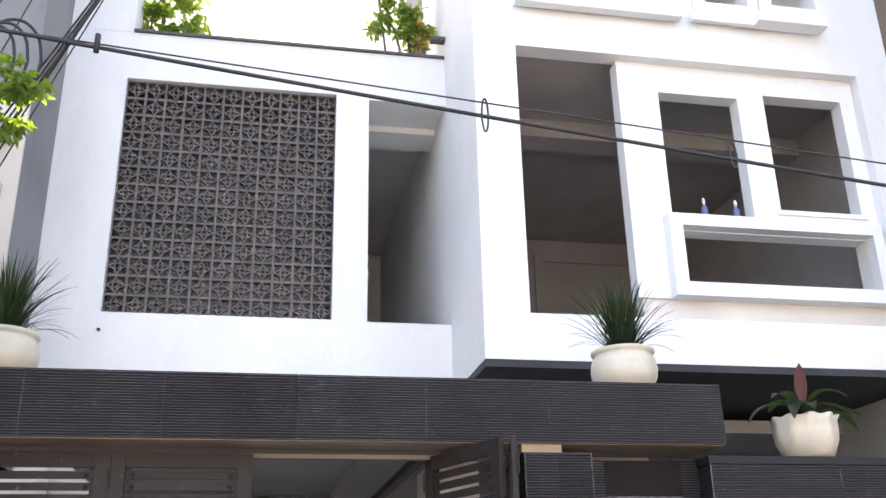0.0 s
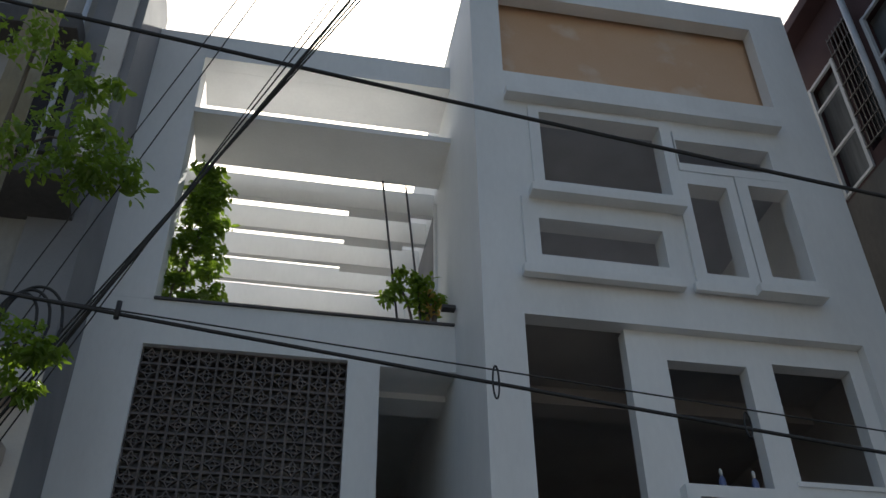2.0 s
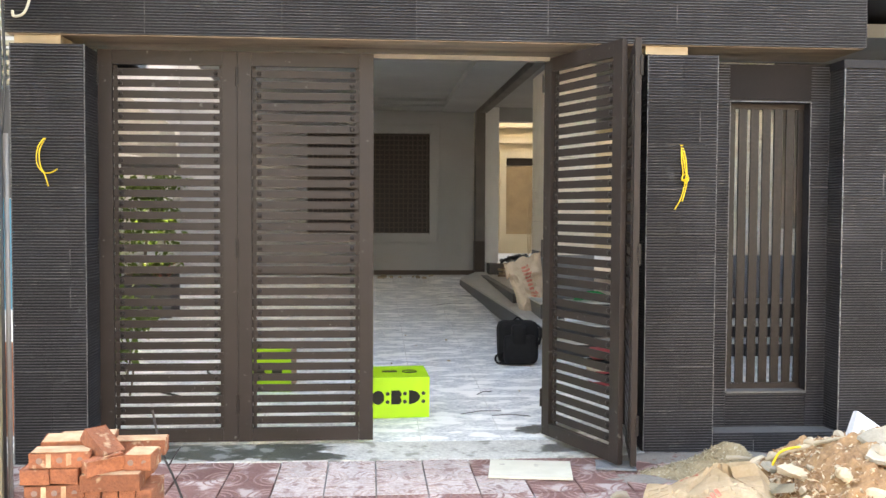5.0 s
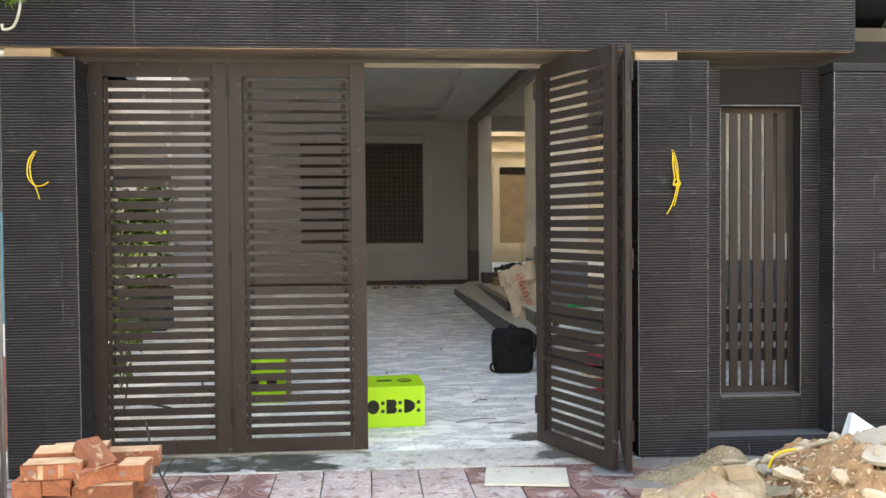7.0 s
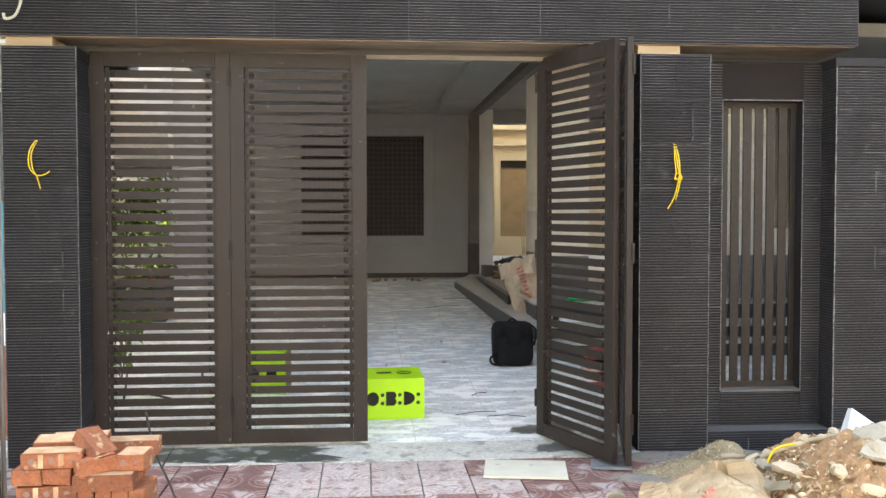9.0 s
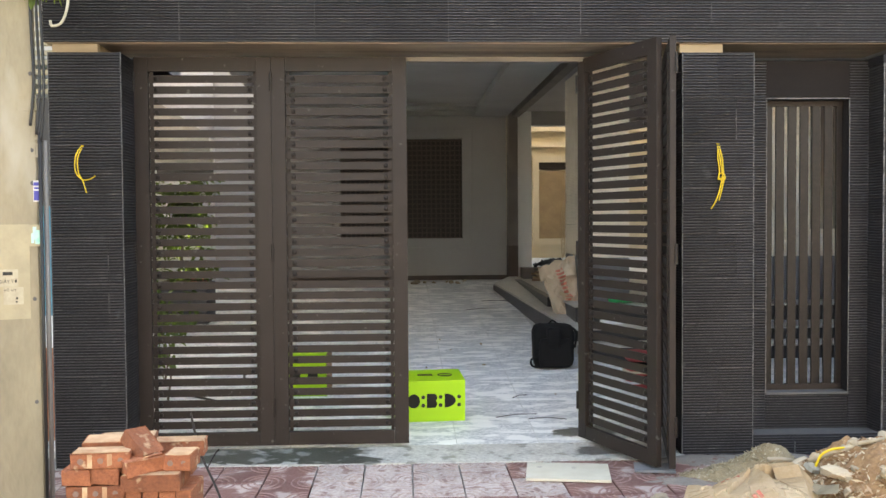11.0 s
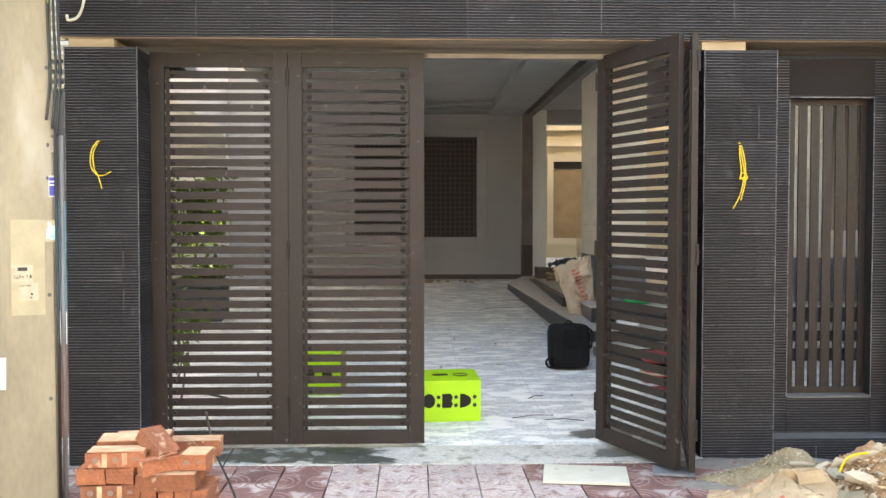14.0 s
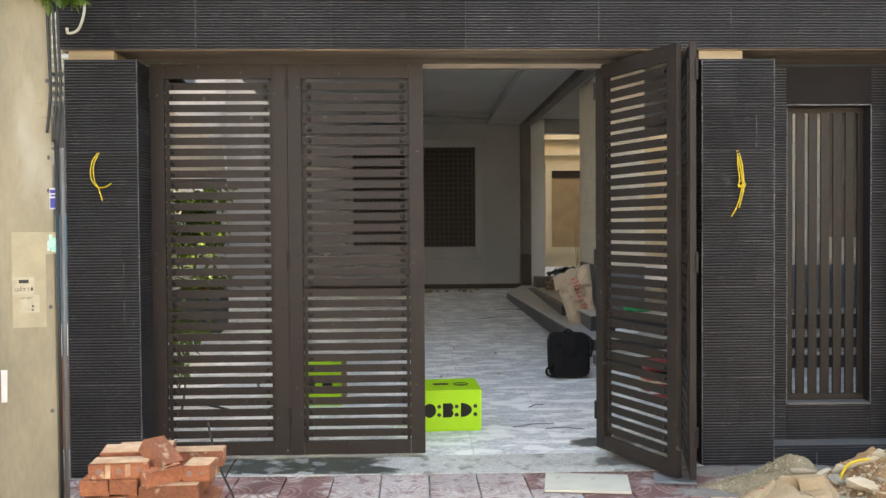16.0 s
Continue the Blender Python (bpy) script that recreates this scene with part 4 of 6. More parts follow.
def leaf_blades(spots, size, seed, spread=1.0, droop=0.3):
    """Many small folded leaves, each at its spot, in one mesh."""
    rnd = random.Random(seed)
    bm = bmesh.new()
    for p in spots:
        s = size * rnd.uniform(0.6, 1.25)
        e = Euler((rnd.uniform(-0.9, 0.5) - droop, rnd.uniform(-0.7, 0.7), rnd.uniform(0, 6.283)))
        m = Matrix.LocRotScale(p, e, (s, s, s))
        co = [(0, 0, 0), (0.24, 0.35, 0.07), (0.17, 0.75, 0.05), (0, 1.05, -0.06), (-0.17, 0.75, 0.05), (-0.24, 0.35, 0.07), (0, 0.5, 0)]
        v = [bm.verts.new(m @ Vector(c)) for c in co]
        bm.faces.new([v[0], v[1], v[6]])
        bm.faces.new([v[1], v[2], v[3], v[6]])
        bm.faces.new([v[6], v[3], v[4], v[5]])
        bm.faces.new([v[0], v[6], v[5]])
    return bm


def clump_spots(clumps, seed):
    """Spots gathered in uneven clumps (x, y, z, radius, count)."""
    rnd = random.Random(seed)
    out = []
    for x, y, z, r, n in clumps:
        for _ in range(n):
            d = Vector((rnd.gauss(0, 1), rnd.gauss(0, 0.8), rnd.gauss(0, 0.9)))
            d = d.normalized() * r * rnd.uniform(0.25, 1.0) ** 0.6
            out.append(Vector((x, y, z)) + d)
    return out


def grow(name, label, category, base, stems, clumps, size, seed, leaf_material, droop=0.3, bark=None):
    t = thing(name, base, label, category)
    for pts, r0, r1 in stems:
        sp = spline(pts, 5)
        n = len(sp) - 1
        tube(sp, [r0 + (r1 - r0) * k / n for k in range(n + 1)], bark or M_BARK, "stem", t)
    part("crown", leaf_blades(clump_spots(clumps, seed), size, seed, droop=droop), leaf_material, t)
    return t


rv = random.Random(5)
vine = []
for k in range(70):
    u = k / 69
    width = 0.30 * (1 - 0.55 * u) + 0.05
    vine.append((-1.13 + 0.02 * u + rv.uniform(-width, width), 9.40 + rv.uniform(-0.12, 0.12), 7.80 + 2.3 * u, rv.uniform(0.10, 0.19), 42))
grow("climbing_vine", "leafy green climbing vine on the terrace parapet", "vine", (-1.1, 9.4, 7.66),
     [([(-1.1, 9.4, 7.66), (-1.2, 9.42, 8.5), (-1.05, 9.4, 9.3), (-1.1, 9.38, 10.0)], 0.03, 0.01),
      ([(-1.25, 9.4, 7.66), (-1.3, 9.4, 8.2), (-1.1, 9.4, 8.9)], 0.02, 0.008)], vine, 0.105, 6, M_LEAF)
shrub = []
for k in range(22):
    shrub.append((1.62 + rv.uniform(-0.36, 0.30), 9.36 + rv.uniform(-0.1, 0.1), 8.30 + rv.uniform(-0.15, 0.38), rv.uniform(0.07, 0.14), 24))
grow("terrace_shrub", "sparse shrub tied to two stakes on the terrace", "shrub", (1.62, 9.4, 7.66),
     [([(1.62, 9.4, 7.66), (1.58, 9.4, 8.1), (1.45, 9.38, 8.5)], 0.025, 0.01),
      ([(1.70, 9.4, 7.66), (1.76, 9.4, 8.1), (1.82, 9.4, 8.5)], 0.022, 0.01),
      ([(1.78, 9.42, 7.66), (1.80, 9.42, 8.3)], 0.04, 0.03),
      ([(1.86, 9.42, 7.66), (1.88, 9.42, 8.2)], 0.04, 0.03)], shrub, 0.11, 7, M_LEAF)
dry = [(1.86 + rv.uniform(-0.12, 0.1), 9.38, 8.25 + rv.uniform(-0.2, 0.25), 0.08, 9) for _ in range(6)]
tagged(part("dry_shrub", leaf_blades(clump_spots(dry, 9), 0.11, 9), M_DRYLEAF), "brown dry leaves hanging beside the terrace shrub", "shrub", kind="stuff")
for a, b in (((1.45, 9.4, 7.66), (1.17, 9.4, 10.25)), ((1.74, 9.4, 7.66), (1.49, 9.4, 10.2))):
    tagged(tube([a, b], 0.014, M_DARKCONC, "plant_stake"), "thin dark plant stake on the terrace", "stake", "plant stakes")
tagged(part("drain_spout", cube(1.86, 2.02, YL - 0.12, YL - 0.01, 7.86, 7.90), M_DARKCONC), "short dark drain spout on the white wall", "spout")
tagged(tube([(-1.412, YL - 0.05, 4.31), (-1.412, YL + 0.01, 4.32)], 0.015, M_WIRE, "pipe_stub"), "black pipe stub in the white wall", "pipe")

# ---- spray bottles on the window box ledge ----
for x in (4.38, 4.72):
    b = thing("spray_bottle", (x, 7.70, 5.265), "blue and white plastic bottle on the window ledge", "bottle", "bottles on the ledge")
    part("body", lathe([(0.030, 0), (0.034, 0.02), (0.034, 0.15), (0.014, 0.19)], (x, 7.70, 5.265), 16), M_SPRAY, b, smooth=True)
    part("cap", lathe([(0.014, 0), (0.018, 0.05), (0.010, 0.075)], (x, 7.70, 5.456), 12), M_PAPER, b, smooth=True)


# ---- potted plants on the gate beam ----
def pot_of(base, r, h, label, category="plant pot"):
    t = thing("plant_pot", base, label, category, "ivory pots")
    s = r
    prof = [(0.62 * s, 0.0), (0.80 * s, 0.05 * h), (0.97 * s, 0.30 * h), (1.0 * s, 0.50 * h), (0.95 * s, 0.72 * h), (0.86 * s, 0.84 * h),
            (0.88 * s, 0.87 * h), (0.95 * s, 0.91 * h), (0.955 * s, 0.97 * h), (0.90 * s, 1.0 * h), (0.80 * s, 0.985 * h), (0.78 * s, 0.85 * h)]
    part("body", lathe(prof, base, 48), M_POT, t, smooth=True)
    part("soil", lathe([(0.77 * s, 0.80 * h), (0.40 * s, 0.87 * h), (0.02, 0.88 * h)], base, 24), M_BARK, t)
    return t


def spiky_plant(base, seed, n=230):
    rnd = random.Random(seed)
    t = thing("spiky_plant", base, "dark green spiky grass-like plant in an ivory pot", "potted plant", "spiky plants")
    bm = bmesh.new()
    for k in range(n):
        az = rnd.uniform(0, 6.283)
        lean = abs(rnd.gauss(0, 1)) * 0.58 + (0.5 if k % 11 == 0 else 0)
        lean = min(lean, 1.45)
        ln = rnd.uniform(0.40, 0.68)
        w = rnd.uniform(0.007, 0.012)
        side = Vector((-math.sin(az), math.cos(az), 0))
        out = Vector((math.cos(az), math.sin(az), 0))
        p = Vector(base) + out * rnd.uniform(0, 0.09)
        pts, ang = [], lean * 0.55
        for i in range(7):
            pts.append(p.copy())
            p = p + (out * math.sin(ang) + Vector((0, 0, 1)) * math.cos(ang)) * ln / 6
            ang += lean * 0.16 + (0.05 if i > 2 else 0)
        prev = None
        for i, q in enumerate(pts):
            ww = w * (1 - (i / 6) ** 2 * 0.92)
            cur = (bm.verts.new(q - side * ww), bm.verts.new(q + side * ww))
            if prev:
                bm.faces.new([prev[0], prev[1], cur[1], cur[0]])
            prev = cur
    part("foliage", bm, M_BLADE, t)
    return t


pot_of((-1.665, 6.62, 3.30), 0.262, 0.315, "round glazed ivory pot standing on the gate beam")
spiky_plant((-1.665, 6.62, 3.56), 3)
pot_of((2.93, 6.62, 3.30), 0.262, 0.325, "round glazed ivory pot standing on the gate beam")
spiky_plant((2.93, 6.62, 3.565), 8)

# scalloped pot with broad leaves on the low wall
pz = (4.34, 6.5, 2.76)
pot2 = thing("scalloped_pot", pz, "ivory pot with a scalloped rim on the low wall", "plant pot")
bm = bmesh.new()
rings = []
for r, h, sc in ((0.13, 0, 0), (0.19, 0.03, 0), (0.235, 0.14, 0.003), (0.242, 0.22, 0.004), (0.238, 0.285, 0.006), (0.255, 0.325, 0.012), (0.25, 0.33, 0.012), (0.21, 0.30, 0.006), (0.20, 0.23, 0)):
    rings.append([bm.verts.new((pz[0] + (r + sc * math.cos(10 * a)) * math.cos(a), pz[1] + (r + sc * math.cos(10 * a)) * math.sin(a), pz[2] + h + sc * 0.6 * math.cos(10 * a)))
                  for a in [2 * math.pi * k / 60 for k in range(60)]])
for a, b in zip(rings, rings[1:]):
    for k in range(60):
        bm.faces.new([a[k], a[(k + 1) % 60], b[(k + 1) % 60], b[k]])
bm.faces.new(rings[0][::-1])
part("body", bm, M_POT, pot2, smooth=True)
part("soil", lathe([(0.205, 0.27), (0.1, 0.29), (0.01, 0.29)], pz, 24), M_BARK, pot2)


def broad_leaf(bm, root, az, tilt, ln, w, curl=0.5):
    out, side = Vector((math.cos(az), math.sin(az), 0)), Vector((-math.sin(az), math.cos(az), 0))
    p, ang, prev = Vector(root), tilt, None
    for i in range(9):
        u = i / 8
        ww = w * math.sin(math.pi * min(1, u * 0.93 + 0.06)) ** 0.8
        n = out * -math.sin(ang) + Vector((0, 0, 1)) * math.cos(ang)
        cur = (bm.verts.new(p - side * ww + n * ww * 0.25), bm.verts.new(p), bm.verts.new(p + side * ww + n * ww * 0.25))
        if prev:
            bm.faces.new([prev[0], prev[1], cur[1], cur[0]])
            bm.faces.new([prev[1], prev[2], cur[2], cur[1]])
        prev = cur
        p = p + (out * math.cos(ang) + Vector((0, 0, 1)) * math.sin(ang)) * ln / 8
        ang -= curl / 8


rb = thing("broad_leaf_plant", (4.34, 6.5, 3.06), "broad-leaved plant with one rust-red leaf in a pot", "potted plant")
rl = random.Random(12)
for k, (az, tilt, ln) in enumerate(((3.2, 0.5, 0.40), (3.6, 0.9, 0.30), (2.7, 0.4, 0.36), (0.1, 0.55, 0.42), (-0.4, 0.8, 0.34), (0.6, 0.5, 0.36),
                                    (4.4, 0.7, 0.28), (5.2, 0.75, 0.30), (1.7, 0.9, 0.32), (4.0, 0.3, 0.34), (5.8, 0.35, 0.30))):
    bm = bmesh.new()
    st = Vector((4.34, 6.5, 3.08)) + Vector((math.cos(az), math.sin(az), 0)) * 0.06
    broad_leaf(bm, st + Vector((0, 0, rl.uniform(0.0, 0.16))), az, tilt * 0.8, ln * 1.2, 0.056, 1.5)
    part("leaf", bm, M_BLADE, rb, smooth=True)
bm = bmesh.new()
broad_leaf(bm, (4.36, 6.5, 3.2), 0.8, 1.45, 0.36, 0.05, 0.2)
part("leaf", bm, M_RUSTLEAF, rb, "upright rust-red leaf", smooth=True)

# ---- street pole, cables, papers ----
# built square on, then turned so that its broad face looks up the street
POLE_TURN = Matrix.Translation((-2.184, 5.393, 0)) @ Matrix.Rotation(radians(20), 4, "Z") @ Matrix.Diagonal((0.9, 1, 1, 1)) @ Matrix.Translation((2.183, -5.3664, 0))
pole = thing("utility_pole", (-2.22, 5.55, -0.07), "weathered square concrete utility pole with cables", "utility pole")
bm = bmesh.new()
for z, k in ((-0.07, 1.0), (9.0, 0.75)):
    hw, ch = 0.184 * k, 0.085 * k
    for x, y in ((-hw + ch, -hw), (hw - 0.01, -hw), (hw, -hw + 0.01), (hw, 0.15 * k), (-hw, 0.15 * k), (-hw, -hw + 0.03)):
        bm.verts.new((-2.183 + x, 5.55 + y, z))
bm.verts.ensure_lookup_table()
for k in range(6):
    bm.faces.new([bm.verts[k], bm.verts[(k + 1) % 6], bm.verts[6 + (k + 1) % 6], bm.verts[6 + k]])
bm.faces.new(bm.verts[6:12])
bmesh.ops.recalc_face_normals(bm, faces=bm.faces)
part("shaft", bm, M_CONC, pole)
for z in (0.6, 1.2, 1.87, 2.06, 2.5):
    part("bolt_hole", lathe([(0.012, 0), (0.012, 0.004)], (0, 0, 0), 12), M_DARKCONC, pole).matrix_basis = pose(-2.04, 5.367 + z * 0.0051, z, 90, 0, 0)
for dx, dz in ((0.0, 0), (0.035, -0.05), (0.06, -0.09)):
    tagged(tube(spline([(-2.06 + dx, 5.37, 5.2), (-2.045 + dx, 5.36, 3.6), (-2.03 + dx, 5.36, 2.8), (-2.02 + dx, 5.36, 2.45), (-2.045 + dx, 5.36, 2.2 + dz)]), 0.0095, M_WIRE, "pole_cable"),
           "black cable running down the utility pole", "cable", "cables on the pole").matrix_basis = POLE_TURN
tagged(tube([(-1.958, 5.40, -0.07), (-1.962, 5.42, 2.12)], 0.0165, M_PIPE, "conduit_pipe"), "grey plastic conduit beside the pole", "pipe").matrix_basis = POLE_TURN
tagged(tube([(-1.989, 5.352, -0.07), (-1.992, 5.362, 2.16)], 0.0115, M_WIRE, "conduit_pipe"), "dark plastic conduit beside the pole", "pipe").matrix_basis = POLE_TURN


def paper(x0, x1, z0, z1, material, label, bars, ink, lift=0.0):
    y = 5.3645 + (z0 + z1) / 2 * 0.0051 - lift
    t = thing("pasted_paper", ((x0 + x1) / 2, y, z0), label, "paper", "papers on the pole")
    part("sheet", cube(x0, x1, y - 0.003, y, z0, z1), material, t)
    for a, b, c, d in bars:
        part("print_bar", cube(x0 + a * (x1 - x0), x0 + b * (x1 - x0), y - 0.0045, y - 0.0032, z0 + c * (z1 - z0), z0 + d * (z1 - z0)), ink, t)
    t.matrix_basis = POLE_TURN @ Matrix.Translation(t.location)


paper(-2.036, -1.996, 1.763, 1.885, M_PAPER, "small white notice with blue print pasted on the pole", ((0.08, 0.92, 0.06, 0.52), (0.15, 0.85, 0.60, 0.68), (0.06, 0.94, 0.76, 0.92)), M_BLUEINK)
paper(-2.262, -2.065, 1.087, 1.632, M_PATCH, "large weathered yellow paper patch on the pole", (), M_INK, -0.002)
paper(-2.10, -1.997, 1.505, 1.63, M_PATCH, "torn mint and cream paper on the pole", ((0.45, 0.62, 0.15, 0.6), (0.55, 0.75, 0.3, 0.9), (0.68, 0.98, 0.1, 0.75)), M_GREENPAPER, 0.002)
paper(-2.262, -2.135, 1.275, 1.375, M_OLDPAPER, "torn advertisement with black print pasted on the pole", ((0.30, 0.75, 0.66, 0.86),), M_INK, 0.003)
paper(-2.222, -2.105, 1.172, 1.272, M_OLDPAPER, "torn white slip with faint print on the pole", ((0.62, 0.72, 0.30, 0.42), (0.60, 0.70, 0.12, 0.2)), M_INK, 0.005)
paper(-2.335, -2.292, 0.665, 0.849, M_PAPER, "white paint patch on the pole", (), M_INK, -0.012)


def words(text, x, y, z, height, material, label):
    """Printed words facing the street, as a flat mesh."""
    cu = bpy.data.curves.new("print", "FONT")
    cu.body, cu.size, cu.extrude = text, height * 1.4, 0.0005
    tmp = new("print", cu)
    me = bpy.data.meshes.new_from_object(tmp.evaluated_get(bpy.context.evaluated_depsgraph_get()))
    bpy.data.objects.remove(tmp)
    me.materials.clear()
    me.materials.append(material)
    ob = tagged(new("printed_words", me), label, "print", kind="structure")
    ob.matrix_basis = POLE_TURN @ pose(x, y, z, 90, 0, 0)


words("GIẤY TỜ", -2.248, 5.3645, 1.296, 0.020, M_INK, "black printed words on a pasted paper")
words("HO VAY", -2.218, 5.3625, 1.250, 0.014, M_INK, "black printed words on a pasted slip")
# cast stamps in the concrete
for x0, x1, z0, z1 in ((-2.138, -2.006, 2.289, 2.379), (-2.062, -2.002, 2.12, 2.195), (-2.058, -2.004, 2.02, 2.10)):
    y = 5.366 + 0.0051 * (z0 + z1) / 2
    part("cast_mark", wall_plate(x0, x1, z0, z1, [(x0 + 0.012, x1 - 0.012, z0 + 0.012, z1 - 0.012)], y - 0.005, y + 0.004), M_CONC, pole)
pole.matrix_basis = POLE_TURN @ Matrix.Translation(pole.location)


def cable(a, b, r, sag, label, over=0.35, before=0.35):
    a, b = Vector(a), Vector(b)
    d = b - a
    return tagged(tube(arc(a - d * before, b + d * over, sag), r, M_WIRE, "overhead_cable"), label, "cable", "overhead cables")


cable((-1.552, 5.2, 5.195), (4.593, 5.2, 4.526), 0.014, 0.03, "thick black overhead cable across the street")
cable((-1.153, 5.2, 5.15), (4.631, 5.2, 4.685), 0.006, 0.0, "thin black overhead wire beside a thick cable")
cable((-1.569, 5.2, 7.92), (5.428, 5.2, 7.013), 0.020, 0.05, "thick black overhead cable high over the street")
for k, (dx, r) in enumerate(((0.0, 0.012), (0.035, 0.007), (0.07, 0.007), (-0.03, 0.006))):
    cable((-1.457 - dx, 5.4, 4.709), (0.25 + dx * 1.3, 4.4, 7.47 + 0.03 * k), r, 0.0, "black service cable rising over the street", 0.25, 0.48)
cable((-1.381, 5.2, 5.577), (-0.43, 4.7, 7.79), 0.005, 0.0, "thin black service wire", 0.4, 0.35)
cable((-1.13, 5.2, 5.12), (0.05, 4.7, 7.68), 0.005, 0.0, "thin black service wire", 0.4, 0.35)
cable((-1.62, 5.3, 5.53), (-0.75, 5.0, 7.72), 0.005, 0.0, "thin black service wire", 0.4, 0.35)
tagged(tube(spline([(1.52 + 0.022 * math.cos(a), 5.19, 4.835 + 0.125 * math.sin(a)) for a in [k * math.pi / 5 for k in range(11)]]), 0.007, M_WIRE, "cable_loop"), "black cable tie loop hanging on the cables", "cable loop")
tagged(tube(spline([(3.305 + 0.024 * math.cos(a), 5.19, 4.665 + 0.095 * math.sin(a)) for a in [k * math.pi / 5 for k in range(11)]]), 0.006, M_WIRE, "cable_loop"), "black cable tie loop hanging on the cables", "cable loop")
tagged(tube([(-1.0, 5.19, 5.07), (-1.0, 5.19, 5.20)], 0.02, M_WIRE, "cable_clamp"), "small black clamp on the overhead cables", "clamp")
for k in range(3):
    tagged(tube(spline([(-1.62 + 0.05 * k + (0.13 + 0.03 * k) * math.cos(a), 5.25, 5.0 + (0.24 + 0.03 * k) * math.sin(a)) for a in [j * math.pi / 5 for j in range(11)]]), 0.011, M_WIRE, "cable_coil"),
           "coil of black cable hanging by the pole", "cable coil", "cable coils")

# ---- street tree: thin stems, hanging sprays of leaves ----
rt = random.Random(21)
sprays = [(-1.95, 5.0, 7.3, 0.30), (-1.7, 5.0, 7.05, 0.28), (-1.5, 5.0, 6.95, 0.18), (-1.75, 5.0, 6.5, 0.34), (-1.5, 5.0, 6.45, 0.28), (-1.32, 5.0, 6.25, 0.26),
          (-1.15, 5.0, 6.12, 0.18), (-1.9, 5.0, 6.2, 0.28), (-1.55, 5.0, 6.1, 0.22), (-1.45, 5.0, 4.75, 0.20), (-1.28, 5.0, 4.62, 0.16), (-1.5, 5.05, 4.45, 0.16),
          (-2.1, 5.4, 4.2, 0.30), (-1.98, 5.45, 3.95, 0.24), (-2.15, 5.45, 3.7, 0.24), (-1.95, 5.5, 3.52, 0.20), (-2.2, 5.5, 3.4, 0.2), (-1.82, 5.5, 3.62, 0.14), (-2.1, 5.3, 3.12, 0.13), (-1.98, 5.5, 3.0, 0.10)]
# extra crown out of view, added to shade the left pillar and leaf
rc = random.Random(44)
sprays += [(rc.uniform(-4.3, -2.75), rc.uniform(3.9, 6.0), rc.uniform(3.3, 6.8), rc.uniform(0.28, 0.42)) for _ in range(26)]
cl = []
for x, y, z, r in sprays:
    for _ in range(9):
        cl.append((x + rt.uniform(-r, r), y + rt.uniform(-r, r) * 0.7, z + rt.uniform(-r, r) * 0.5, r * 0.40, 20))
grow("street_tree", "slender street tree with small bright green leaves beside the pole", "tree", (-2.62, 5.1, -0.07),
     [([(-2.62, 5.1, -0.07), (-2.6, 5.15, 2.0), (-2.35, 5.2, 3.6), (-2.15, 5.15, 5.0), (-2.05, 5.1, 6.4), (-2.0, 5.0, 7.4)], 0.06, 0.012),
      ([(-2.3, 5.2, 3.9), (-2.0, 5.2, 4.6), (-1.5, 5.05, 4.75)], 0.014, 0.005),
      ([(-2.05, 5.1, 6.0), (-1.7, 5.0, 6.4), (-1.2, 5.0, 6.2)], 0.014, 0.004),
      ([(-2.2, 5.2, 4.5), (-2.1, 5.35, 4.1), (-1.9, 5.45, 3.7)], 0.016, 0.005),
      # two boughs out of view that carry the added shading crown
      ([(-2.35, 5.2, 3.6), (-2.8, 5.0, 4.3), (-3.4, 4.8, 5.2), (-3.9, 4.6, 5.9)], 0.03, 0.008),
      ([(-2.5, 5.2, 2.9), (-3.0, 5.3, 3.6), (-3.7, 5.4, 4.4)], 0.026, 0.008),
      ([(-2.4, 5.2, 3.3), (-2.2, 5.35, 3.6), (-2.05, 5.45, 3.9)], 0.02, 0.006)], cl, 0.076, 22, M_LEAF, 0.5)

# ---- wires on the pillars, rope on the beam ----
def bent_wire(name, pts, r, material, label, category):
    return tagged(tube(spline(pts), r, material, name), label, category)


yl = 6.285
bent_wire("yellow_wire", [(-2.06, 6.31, 2.165), (-2.10, yl, 2.09), (-2.108, yl, 1.99), (-2.07, yl, 1.93), (-2.02, yl, 1.925), (-1.975, yl, 1.95)], 0.0045, M_YELLOW, "bare yellow wire end poking out of the slate pillar", "wire")
bent_wire("yellow_wire", [(-2.055, 6.31, 2.16), (-2.09, yl, 2.07), (-2.085, yl, 1.97), (-2.06, yl, 1.92), (-2.035, yl, 1.835)], 0.0045, M_YELLOW, "bare yellow wire end poking out of the slate pillar", "wire")
bent_wire("yellow_wire", [(2.232, 6.31, 2.156), (2.245, yl, 2.06), (2.262, yl, 1.96), (2.275, yl - 0.01, 1.93), (2.255, yl, 1.90), (2.238, yl, 1.93), (2.262, yl - 0.012, 1.945), (2.25, yl, 1.85), (2.225, yl, 1.77), (2.187, yl, 1.703)],
          0.0048, M_YELLOW, "knotted yellow wire hanging on the slate pillar", "wire")
bent_wire("yellow_wire", [(2.245, 6.31, 2.15), (2.262, yl, 2.05), (2.272, yl, 1.95), (2.284, yl, 1.915), (2.262, yl - 0.01, 1.885)], 0.0045, M_YELLOW, "knotted yellow wire hanging on the slate pillar", "wire")
